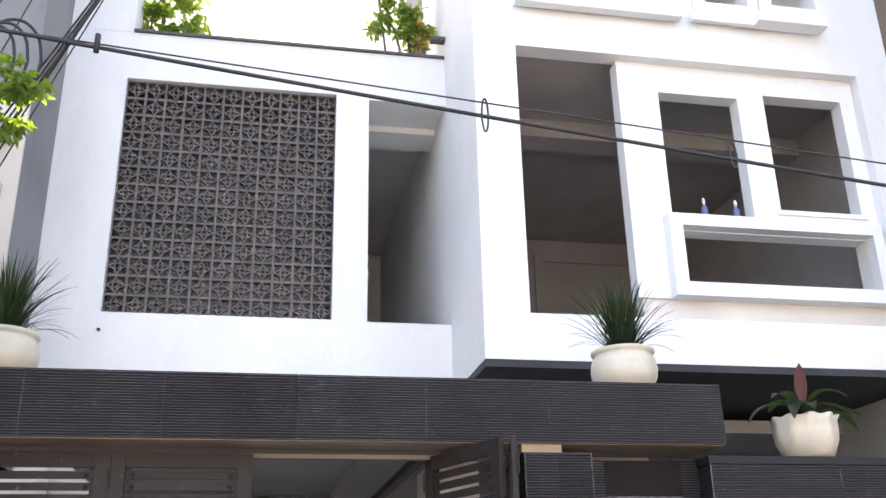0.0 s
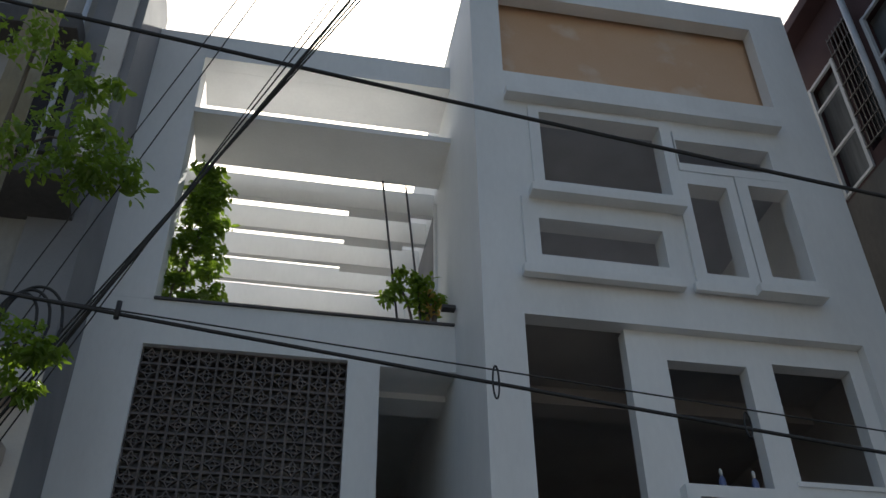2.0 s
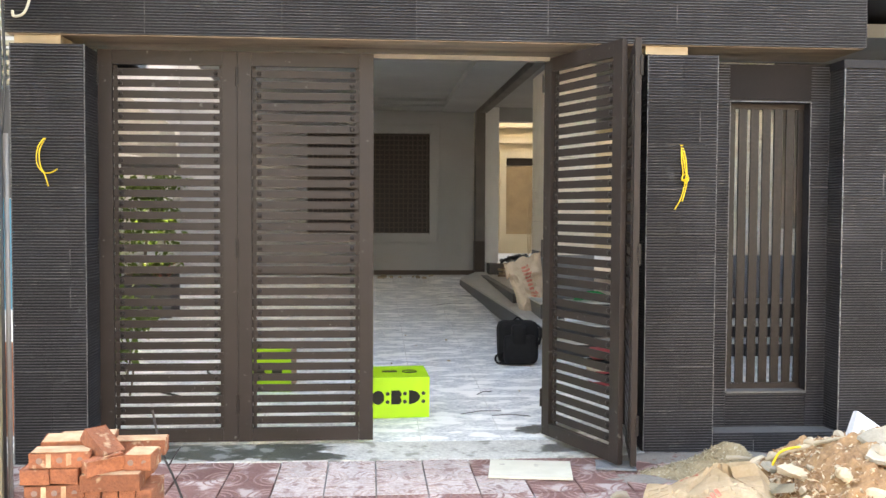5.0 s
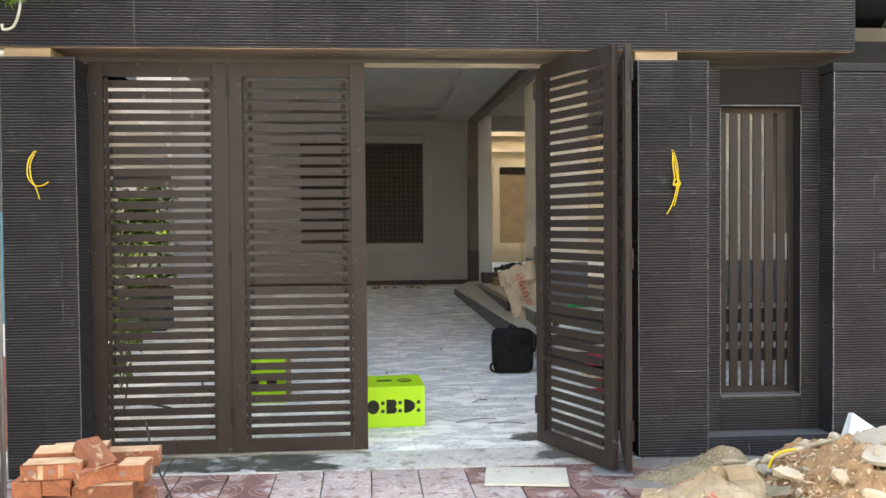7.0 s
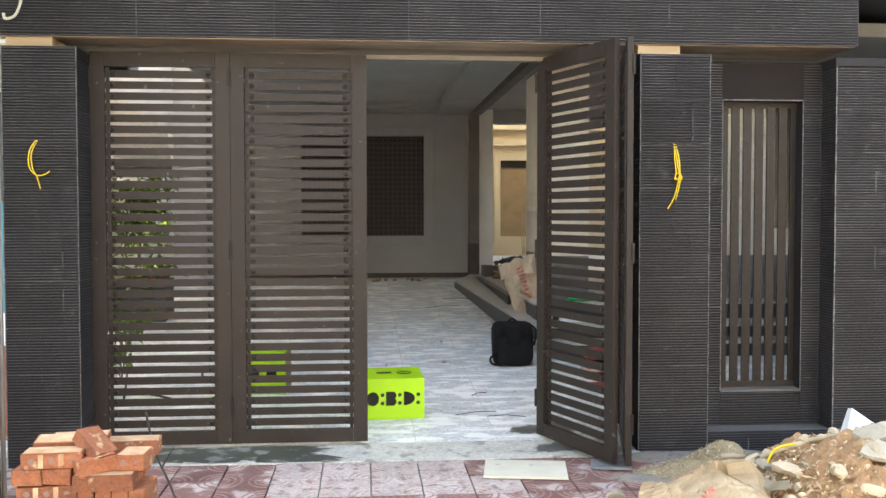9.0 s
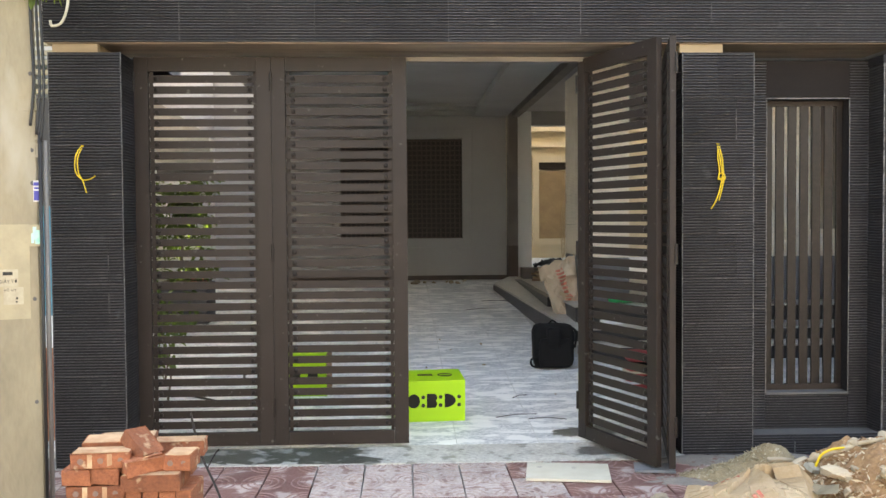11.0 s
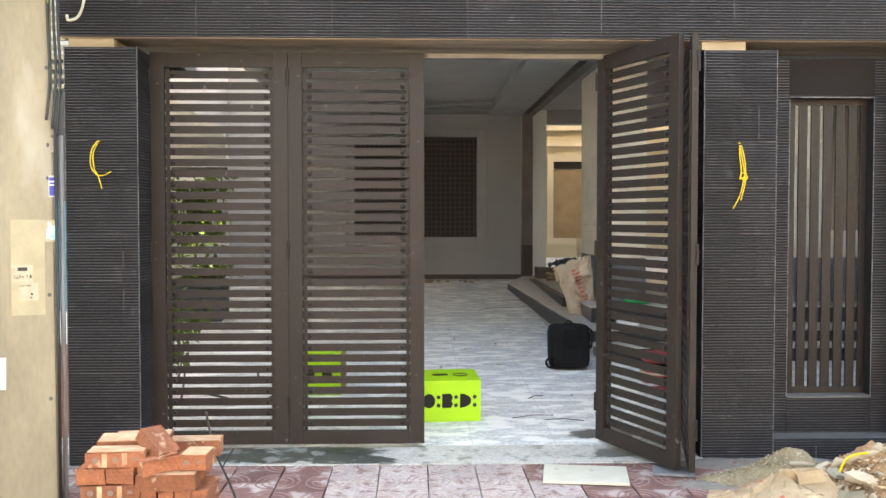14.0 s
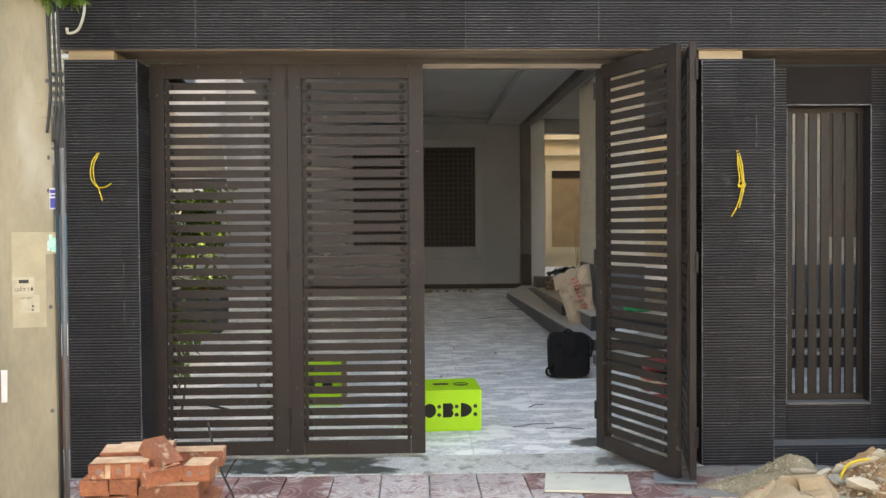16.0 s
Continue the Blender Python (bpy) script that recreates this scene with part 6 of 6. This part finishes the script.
def spill(x, y, rx, ry, top, seed, label):
    """A low uneven heap of loose dirt that runs out to nothing."""
    bm = bmesh.new()
    rings = []
    for j in range(1, 9):
        ring = []
        for k in range(48):
            a = 2 * math.pi * k / 48
            w = j / 8 * (1 + 0.55 * noise.noise(Vector((2.5 * math.cos(a), 2.5 * math.sin(a), seed))))
            px, py = x + rx * w * math.cos(a), y + ry * w * math.sin(a)
            z = -0.008 + (top + 0.008) * (1 - (j / 8) ** 2) + 0.006 * noise.noise(Vector((px * 22, py * 22, seed)))
            ring.append(bm.verts.new((px, py, z)))
        rings.append(ring)
    centre = bm.verts.new((x, y, top))
    for k in range(48):
        n = (k + 1) % 48
        bm.faces.new([centre, rings[0][k], rings[0][n]])
        for a, b in zip(rings, rings[1:]):
            bm.faces.new([a[k], b[k], b[n], a[n]])
    tagged(part("cement_dirt", bm, M_SPILL, smooth=True), label, "dirt", kind="stuff")


for x, y, rx, ry, top, sd in ((2.15, 6.15, 0.42, 0.15, 0.030, 31), (2.55, 6.18, 0.34, 0.13, 0.030, 35), (1.84, 5.66, 0.24, 0.14, 0.016, 37)):
    spill(x, y, rx, ry, top, sd, "grey cement dirt spilled on the paving tiles")
slab = tagged(part("stone_slab", cube(0, 0.53, 0, 0.40, 0, 0.016, 0.002), M_CREAMSLAB), "cream stone slab lying on the pavement", "stone slab")
slab.matrix_basis = pose(0.825, 5.71, 0.006, 0, 0, -9)
s2 = tagged(part("stone_slab", cube(0, 0.26, 0, 0.2, 0, 0.016, 0.002), M_GREYRIB), "small grey stone tile lying near the folding gate", "stone slab")
s2.matrix_basis = pose(1.55, 5.86, 0.006, 0, 0, -12)

# ---- carport floor tiles ----
FT = 0.6
slope = math.degrees(math.atan(0.0637))
ft_mesh = mesh_of("floor_tile", cube(0.003, FT - 0.003, 0.003, FT - 0.003, -0.01, 0.006, 0.0015), M_FLOOR)
for j in range(15):
    for i in range(-2, 7):
        x, y = -1.95 + i * FT, 6.64 + j * FT
        if x > 1.45 and y > 9.1:
            continue
        ob = part("floor_tile", ft_mesh, M_FLOOR, floor)
        ob.matrix_basis = pose(x, y, 0.0095 + 0.0637 * (y - 6.62), slope, 0, 0)
for i in range(9):
    for j in range(4):
        ob = part("floor_tile", ft_mesh, M_FLOOR, floor)
        ob.matrix_basis = pose(2.25 + i * FT, 6.64 + j * FT, 0.0095 + 0.0637 * j * FT + 0.001, slope, 0, 0)


def fz(y):
    return 0.018 + 0.0637 * (y - 6.62)


# ---- cartons ----
def carton(x0, y0, w, d, h, yaw, label, with_side):
    z = fz(y0)
    t = thing("shipping_carton", (x0, y0, z), label, "carton", "lime cartons")
    part("body", cube(x0, x0 + w, y0, y0 + d, z, z + h, 0.004), M_LIME, t)
    u = 1.0
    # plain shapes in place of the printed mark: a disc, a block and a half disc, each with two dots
    x, lh = x0 + w - 0.455, 0.112
    base = z + h * 0.34
    for k, (a, wd) in enumerate(((0.0, 0.098), (0.152, 0.082), (0.292, 0.088))):
        m = bmesh.new()
        if k == 1:
            pts = [(0, 0), (wd * 0.8, 0), (wd, lh * 0.2), (wd, lh * 0.36), (wd * 0.86, lh * 0.5), (wd, lh * 0.64), (wd, lh * 0.8), (wd * 0.8, lh), (0, lh)]
        elif k == 0:
            pts = [(wd / 2 + wd / 2 * math.cos(q * math.pi / 10), lh / 2 + lh / 2 * math.sin(q * math.pi / 10)) for q in range(20)]
        else:
            pts = [(0, 0)] + [(wd * math.cos(q * math.pi / 12), lh / 2 + lh / 2 * math.sin(q * math.pi / 12)) for q in range(-6, 7)] + [(0, lh)]
        m.faces.new([m.verts.new((x + a + u, y0 - 0.0022, base + v)) for u, v in pts])
        bmesh.ops.solidify(m, geom=m.faces[:], thickness=-0.0012)
        part("printed_block", m, M_INK, t)
        for dz in (0.020, 0.085):
            p = part("printed_dot", lathe([(0.0155, 0), (0.0155, 0.0015)], (0, 0, 0), 14), M_INK, t)
            p.matrix_basis = pose(x + a + wd + 0.026, y0 - 0.0004, base + dz, 90, 0, 0)
    p = part("printed_mark", lathe([(0.06 * u, 0), (0.06 * u, 0.0015)], (0, 0, 0), 20), M_INK, t)
    p.matrix_basis = pose(x0 + w - 0.14, y0 + d * 0.5, z + h + 0.0003)
    part("printed_bar", cube(x0 + w - 0.185, x0 + w - 0.095, y0 + d * 0.5 - 0.012, y0 + d * 0.5 + 0.012, z + h + 0.002, z + h + 0.003), M_LIME, t)
    part("printed_bar", cube(x0 + w - 0.36, x0 + w - 0.24, y0 + d * 0.45, y0 + d * 0.6, z + h + 0.0004, z + h + 0.0015), M_INK, t)
    if with_side:
        part("side_panel", cube(x0 + w + 0.0005, x0 + w + 0.003, y0 + 0.004, y0 + d - 0.004, z + 0.004, z + h - 0.004), M_CARTON, t)
    t.rotation_euler = (radians(3.6), 0, radians(yaw))
    return t


carton(0.00, 7.22, 0.55, 0.40, 0.325, 4, "lime green carton with black print on the carport floor", False)
carton(-1.08, 8.10, 0.48, 0.36, 0.37, -3, "lime green carton with a brown side behind the gate", True)

# ---- backpack ----
by, bx = 9.06, 1.545
bz = fz(by)
bag = thing("backpack", (bx, by, bz), "black nylon backpack standing on the floor by the steps", "backpack")


def soft(bm, amount, seed):
    for v in bm.verts:
        v.co += noise.noise_vector(v.co * 9 + Vector((seed, 0, 0))) * amount
    return bm


def pillow(x0, x1, y0, y1, z0, z1, r, cuts=3, seed=0.0, wob=0.008):
    bm = cube(x0, x1, y0, y1, z0, z1)
    bmesh.ops.subdivide_edges(bm, edges=bm.edges[:], cuts=cuts, use_grid_fill=True)
    c = Vector(((x0 + x1) / 2, (y0 + y1) / 2, (z0 + z1) / 2))
    hx, hy, hz = (x1 - x0) / 2, (y1 - y0) / 2, (z1 - z0) / 2
    for v in bm.verts:
        d = v.co - c
        q = Vector((d.x / hx, d.y / hy, d.z / hz))
        k = (abs(q.x) ** 7 + abs(q.y) ** 7 + abs(q.z) ** 7) ** (1 / 7)
        v.co = c + d / max(k, 1e-4) * 1.0
    return soft(bm, wob, seed)


part("body", pillow(bx - 0.20, bx + 0.20, by - 0.03, by + 0.17, bz, bz + 0.43, 0.05, 5, 1.0), M_BAG, bag, smooth=True)
part("front_pocket", pillow(bx - 0.155, bx + 0.165, by - 0.10, by + 0.02, bz + 0.01, bz + 0.30, 0.05, 4, 2.0), M_BAG, bag, smooth=True)
part("front_flap", pillow(bx - 0.08, bx + 0.06, by - 0.11, by, bz + 0.2, bz + 0.40, 0.05, 3, 3.0), M_BAG, bag, smooth=True)
tube(spline([(bx + 0.1, by + 0.05, bz + 0.42), (bx + 0.17, by, bz + 0.40), (bx + 0.22, by - 0.02, bz + 0.34), (bx + 0.2, by - 0.02, bz + 0.2)]), 0.012, M_BAG, "strap", bag)
tube(spline([(bx - 0.15, by - 0.02, bz + 0.12), (bx - 0.23, by - 0.04, bz + 0.09), (bx - 0.22, by - 0.05, bz + 0.03), (bx - 0.12, by - 0.05, bz + 0.015)]), 0.012, M_BAG, "strap", bag)
tube(spline([(bx - 0.04, by + 0.08, bz + 0.43), (bx, by + 0.08, bz + 0.46), (bx + 0.04, by + 0.08, bz + 0.43)]), 0.008, M_BAG, "carry_loop", bag)

# ---- woven sack, bottle, debris on the platform ----
sx, sy = 2.01, 10.98
sz = plat_z(sy) + 0.002
sack = thing("rubble_sack", (sx, sy, sz), "woven sand-coloured sack with red print leaning by the column", "sack")


def sack_at(a, u, out=0.0):
    """The skin of the sack: a round it, u up it."""
    ca, sa = math.cos(a), math.sin(a)
    sq = (abs(ca) ** 4 + abs(sa) ** 4) ** -0.25
    crease = 0.0
    for size, amount in ((2.6, 0.055), (6.0, 0.022)):
        at = Vector((a * size * 0.45, u * size, 4.2))
        near, cells = noise.voronoi(at)
        crease += amount * (noise.cell(cells[0] * 23.0) - 0.5) * min(1.0, (near[1] - near[0]) * 3)
    hw, hd = 0.155 + 0.062 * u + crease * 0.5 + out, 0.115 - 0.03 * u + crease + out
    rim = (0.085 * ca + 0.03 * math.sin(5 * a)) * u ** 3
    return Vector((sx - 0.125 * u + hw * sq * ca, sy + hd * sq * sa, sz + 0.60 * u + rim))


bm = bmesh.new()
rings = [[bm.verts.new(sack_at(2 * math.pi * j / 72, k / 40)) for j in range(72)] for k in range(41)]
for a, b in zip(rings, rings[1:]):
    for k in range(72):
        bm.faces.new([a[k], a[(k + 1) % 72], b[(k + 1) % 72], b[k]])
inner = [bm.verts.new(v.co.lerp(Vector((sx - 0.12, sy, v.co.z)), 0.12) - Vector((0, 0, 0.12))) for v in rings[-1]]
for k in range(72):
    bm.faces.new([rings[-1][k], rings[-1][(k + 1) % 72], inner[(k + 1) % 72], inner[k]])
bm.faces.new(inner)
bm.faces.new(rings[0][::-1])
part("body", bm, M_SACK, sack)
for k in range(9):
    u = 0.86 - 0.075 * k
    bm = bmesh.new()
    mid = 4.71 + 0.045 * k
    g = [[bm.verts.new(sack_at(mid + da, u + du, 0.003)) for da in (-0.22, -0.07, 0.07, 0.22)] for du in (0, 0.025, 0.05)]
    for j in range(2):
        for i in range(3):
            bm.faces.new([g[j][i], g[j][i + 1], g[j + 1][i + 1], g[j + 1][i]])
    part("print_bar", bm, M_RED_INK, sack, "faded red print")
gb = thing("green_bottle", (2.55, 10.5, 0.67), "empty green plastic bottle lying on the plinth", "bottle")
p = part("body", lathe([(0.02, 0), (0.05, 0.02), (0.055, 0.10), (0.045, 0.14), (0.055, 0.18), (0.05, 0.30), (0.015, 0.38)], (0, 0, 0), 18), M_GREENBOTTLE, gb, smooth=True)
p.matrix_basis = pose(2.40, 10.52, 0.725, 0, 90, 0)
for x, y, l, yaw in ((0.9, 12.6, 0.5, 20), (1.2, 13.4, 0.45, -15), (0.8, 7.3, 0.35, 15), (1.05, 7.25, 0.3, -10), (1.0, 7.9, 0.18, 40)):
    t = tagged(tube([(0, 0, 0), (l * 0.5, 0.01, 0.01), (l, 0, 0)], 0.0038, M_DARKCONC, "floor_scrap"), "thin stick scrap lying on the dusty floor", "scrap", "floor scraps")
    t.matrix_basis = pose(x, y, fz(y) + 0.008, 0, -0.5, yaw)
rd = random.Random(55)
for k in range(26):
    x = rd.uniform(-0.6, 1.5)
    y = rd.uniform(15.2, 15.75) if k < 16 else rd.uniform(7.0, 12.0)
    s = rd.uniform(0.02, 0.06) if k < 16 else rd.uniform(0.008, 0.02)
    ob = tagged(new("floor_rubble", stones[k % 6]), "small crumb of rubble on the carport floor", "rubble", "floor rubble")
    ob.matrix_basis = pose(x, y, fz(y) + s * 0.3, rd.uniform(0, 90), 0, rd.uniform(0, 360)) @ Matrix.Diagonal((s * 1.5, s, s * 0.6, 1))
# red tool bag peeking past the folded gate
tx = 2.05
tb = thing("tool_bag", (tx + 0.18, 8.2, fz(8.2)), "red and grey tool bag on the floor behind the gate", "tool bag")
part("body", pillow(tx, tx + 0.37, 8.1, 8.35, fz(8.2), fz(8.2) + 0.22, 0.05, 3, 4.0), M_TOOLRED, tb, smooth=True)
part("lid", pillow(tx + 0.01, tx + 0.36, 8.11, 8.34, fz(8.2) + 0.24, fz(8.2) + 0.34, 0.05, 3, 6.0), M_TOOLRED, tb, smooth=True)
for k, (z, m) in enumerate(((0.19, M_BAG), (0.135, M_OLDPAPER), (0.10, M_BAG), (0.05, M_FRAMEGREY))):
    part("strap", pillow(tx - 0.012, tx + 0.38, 8.09, 8.36, fz(8.2) + z, fz(8.2) + z + 0.045 - 0.006 * k, 0.05, 2, 7.0 + k), m, tb, smooth=True)

# ---- lattice window in the back wall ----
lw = thing("window_lattice", (0.62, 15.9, 1.31), "dark brown lattice window with a white surround", "window", kind="structure")
part("backing", cube(-0.978, 1.088, 16.0, 16.02, 1.312, 2.998), M_GLASSDARK, lw)
for k in range(26):
    part("lattice_bar", cube(-0.978 + 0.0805 * k, -0.958 + 0.0805 * k, 15.95, 15.98, 1.312, 2.998), M_POST, lw)
for k in range(21):
    part("lattice_bar", cube(-0.978, 1.088, 15.955, 15.985, 1.312 + 0.0825 * k, 1.332 + 0.0825 * k), M_POST, lw)
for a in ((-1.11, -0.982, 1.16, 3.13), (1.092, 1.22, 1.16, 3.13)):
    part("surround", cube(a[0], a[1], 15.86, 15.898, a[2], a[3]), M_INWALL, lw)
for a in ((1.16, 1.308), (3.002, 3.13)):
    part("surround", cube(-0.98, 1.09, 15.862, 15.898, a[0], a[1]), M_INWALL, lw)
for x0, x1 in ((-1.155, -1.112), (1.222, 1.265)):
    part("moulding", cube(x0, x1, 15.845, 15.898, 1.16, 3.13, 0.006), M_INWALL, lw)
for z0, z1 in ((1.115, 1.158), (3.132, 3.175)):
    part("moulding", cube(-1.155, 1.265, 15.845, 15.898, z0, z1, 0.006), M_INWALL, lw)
setting("baseboard", cube(-1.92, 1.838, 15.87, 15.898, 0.55, 0.68), M_POST, "dark skirting along the back wall")

# hall window with curtain and mouldings
hw = thing("hall_window", (3.3, 19.25, 1.2), "cream framed hall window with a brown curtain", "window", kind="structure")
part("curtain", cube(2.88, 3.9, 19.26, 19.28, 1.22, 2.62), M_BROWNCURTAIN, hw)
part("transom_light", cube(2.88, 3.9, 19.262, 19.28, 2.64, 2.79), M_GLASSDARK, hw)
part("frame", wall_plate(2.76, 4.02, 1.10, 2.92, [(2.88, 3.9, 1.22, 2.79)], 19.22, 19.298), M_CREAM, hw)
setting("trim_hall", cube(1.43, 6.45, 19.2, 19.298, 3.10, 3.2), M_CREAM, "cream plaster moulding in the hall")
setting("trim_hall_upper", cube(1.43, 6.45, 19.15, 19.298, 3.42, 3.6), M_CREAM, "cream plaster moulding in the hall")

# ---- yard plants and corrugated sheet seen through the gate ----
yd = random.Random(3)
yc = [(-2.72 + yd.uniform(-0.33, 0.33), 12.0 + yd.uniform(-0.35, 0.35), 0.85 + yd.uniform(0, 1.25), 0.18, 22) for _ in range(44)]
grow("yard_shrub", "leafy green shrub in the yard behind the gate", "shrub", (-2.7, 12.0, 0.36),
     [([(-2.7, 12.0, 0.36), (-2.75, 12.0, 1.1), (-2.65, 12.0, 1.9)], 0.03, 0.01), ([(-2.6, 12.05, 0.36), (-2.5, 12.0, 1.1), (-2.55, 12.0, 1.6)], 0.02, 0.01)], yc, 0.13, 14, M_YARDLEAF)
bm = bmesh.new()
prev = None
for k in range(97):
    q, w = k / 96, 0.012 * math.sin(k * math.pi / 3)
    left, right = Vector((-3.07, 11.6 + 0.5 * q, 3.20 - 0.80 * q + w)), Vector((-2.30, 11.6 + 0.2 * q, 2.69 - 0.40 * q + w))
    cur = (bm.verts.new(left), bm.verts.new(right))
    if prev:
        bm.faces.new([prev[0], cur[0], cur[1], prev[1]])
    prev = cur
bmesh.ops.solidify(bm, geom=bm.faces[:], thickness=0.003)
tagged(part("corrugated_sheet", bm, M_PAPER), "white corrugated sheet roof leaning in the yard", "metal sheet")
tagged(part("roof_rail", cube(-3.07, -2.36, 12.12, 12.17, 2.22, 2.29), M_DARKCONC), "dark rail carrying the corrugated sheet", "rail")
planter = thing("planter_box", (-2.7, 12.0, 0.33), "dark square planter under the yard shrub", "planter")
part("body", cube(-3.0, -2.38, 11.75, 12.3, 0.33, 0.86, 0.012), M_DARKCONC, planter)
part("soil", cube(-2.96, -2.42, 11.79, 12.26, 0.862, 0.885), M_BARK, planter)
rf = random.Random(12)
for px, py, n in ((-2.15, 8.7, 12), (-2.35, 9.6, 12), (-1.95, 8.0, 6)):
    fc = [(px + rf.uniform(-0.18, 0.18), py + rf.uniform(-0.2, 0.2), 0.22 + 0.064 * (py - 6.6) + rf.uniform(0, 0.55), 0.14, 9) for _ in range(n)]
    grow("yard_fern", "low dark fern growing in the side yard", "fern", (px, py, 0.02 + 0.064 * (py - 6.62)),
         [([(px, py, 0.02 + 0.064 * (py - 6.62)), (px + 0.03, py, 0.35), (px - 0.02, py, 0.6)], 0.012, 0.005)], fc, 0.11, int(px * -100), M_YARDLEAF, 0.8)
bent_wire("garden_hose", [(-2.0, 8.3, 0.135), (-1.6, 8.0, 0.115), (-1.3, 7.8, 0.10), (-1.15, 8.3, 0.135), (-1.45, 8.9, 0.17), (-1.1, 9.6, 0.22)], 0.011, M_WIRE, "dark hose lying on the carport floor", "hose")
spots_red = [(-2.45 + rf.uniform(-0.12, 0.1), 11.75, 0.95 + rf.uniform(-0.1, 0.06), 0.05, 7) for _ in range(5)]
tagged(part("red_flowers", leaf_blades(clump_spots(spots_red, 3), 0.05, 3), M_RED_INK), "small red flowers at the foot of the yard shrub", "flowers", kind="stuff")

# ---- hall clutter, cans, loose wires ----
for k in range(7):
    b = tagged(part("timber_offcut", cube(-0.34, 0.34, -0.05, 0.05, 0, 0.032, 0.003), M_BLOCKWOOD if k % 2 else M_CARTON), "timber offcut in a loose pile on the raised floor", "timber", "timber offcuts")
    b.matrix_basis = pose(2.42 + 0.03 * (k % 3), 14.5 + 0.10 * (k % 2), 0.66 + 0.033 * k, 0, 0, -14 + 9 * k)
tarp = bmesh.new()
rows = []
for j in range(13):
    rows.append([tarp.verts.new((2.12 + 0.60 * i / 16, 14.35 + 0.4 * j / 12, 0.90 + 0.10 * math.sin(math.pi * j / 12) * math.sin(math.pi * i / 16)
                                 + 0.07 * noise.noise(Vector((i * 0.5, j * 0.6, 3.0))))) for i in range(17)])
for a, b in zip(rows, rows[1:]):
    for k in range(16):
        tarp.faces.new([a[k], a[k + 1], b[k + 1], b[k]])
bmesh.ops.solidify(tarp, geom=tarp.faces[:], thickness=0.012)
tagged(part("grey_tarp", tarp, M_CURTAIN), "crumpled grey tarp thrown over the timber pile", "tarp")
tagged(part("wooden_crate", cube(2.02, 2.26, 15.1, 15.5, 0.657, 0.83, 0.006), M_TAUPE), "low brown crate beside the hall opening", "crate")
cn = thing("drink_can", (2.12, 10.12, 0.484), "small silver drink can on the platform", "can")
p = part("body", lathe([(0.026, 0), (0.031, 0.008), (0.031, 0.105), (0.026, 0.115)], (2.12, 10.12, 0.484), 18), M_FRAMEGREY, cn, smooth=True)
part("rim", lathe([(0.024, 0), (0.027, 0.004)], (2.12, 10.12, 0.600), 18), M_STEEL, cn)
tagged(part("white_packet", cube(2.22, 2.46, 10.02, 10.12, 0.482, 0.53, 0.012), M_STYRO), "white crumpled packet on the platform edge", "packet")
for k in range(3):
    bent_wire("loose_wire", [(2.225, 12.28, 1.95), (2.215 - 0.02 * k, 12.27, 1.75), (2.20 - 0.022 * k, 12.27, 1.5), (2.205 - 0.02 * k, 12.27, 1.3), (2.20 - 0.012 * k, 12.27, 1.15 - 0.03 * k)], 0.0045, M_BLOCKWOOD, "thin loose tan wire hanging on the column", "wire")
nlamp = thing("wall_lamp", (1.50, 12.2, 6.1), "white globe lamp in the dim niche", "lamp")
part("globe", lathe([(0.03, 0), (0.09, 0.05), (0.11, 0.13), (0.09, 0.21), (0.03, 0.26)], (1.50, 12.2, 6.05), 20), M_PAPER, nlamp, smooth=True)
part("rod", lathe([(0.012, 0), (0.012, 1.09)], (1.50, 12.2, 6.312), 8), M_STEEL, nlamp)
for x, y in ((3.75, 8.6),):
    tagged(part("ceiling_box", cube(x - 0.05, x + 0.05, y - 0.03, y + 0.03, 9.995, 10.018), M_INK), "small dark junction box on the ceiling", "junction box")

# ---- site fence glimpsed past the pole ----
sf = thing("site_fence", (-3.0, 6.9, -0.07), "teal sheet fence on a white and orange low wall", "fence")
part("low_wall", cube(-4.6, -2.32, 6.9, 7.05, -0.07, 0.72), M_BRICK, sf, "orange painted low wall")
part("band", cube(-4.6, -2.32, 6.89, 7.06, 0.722, 0.95), M_STYRO, sf)
part("sheet", cube(-4.6, -2.32, 6.95, 6.98, 0.952, 1.76), M_BLUE, sf)
part("dark_rail", cube(-4.6, -2.32, 6.94, 6.99, 1.762, 2.55), M_DARKCONC, sf)
for k in range(9):
    part("awning_slat", cube(-4.6, -2.32, 6.92, 6.96, 2.58 + 0.07 * k, 2.615 + 0.07 * k), M_OLDPAPER, sf)
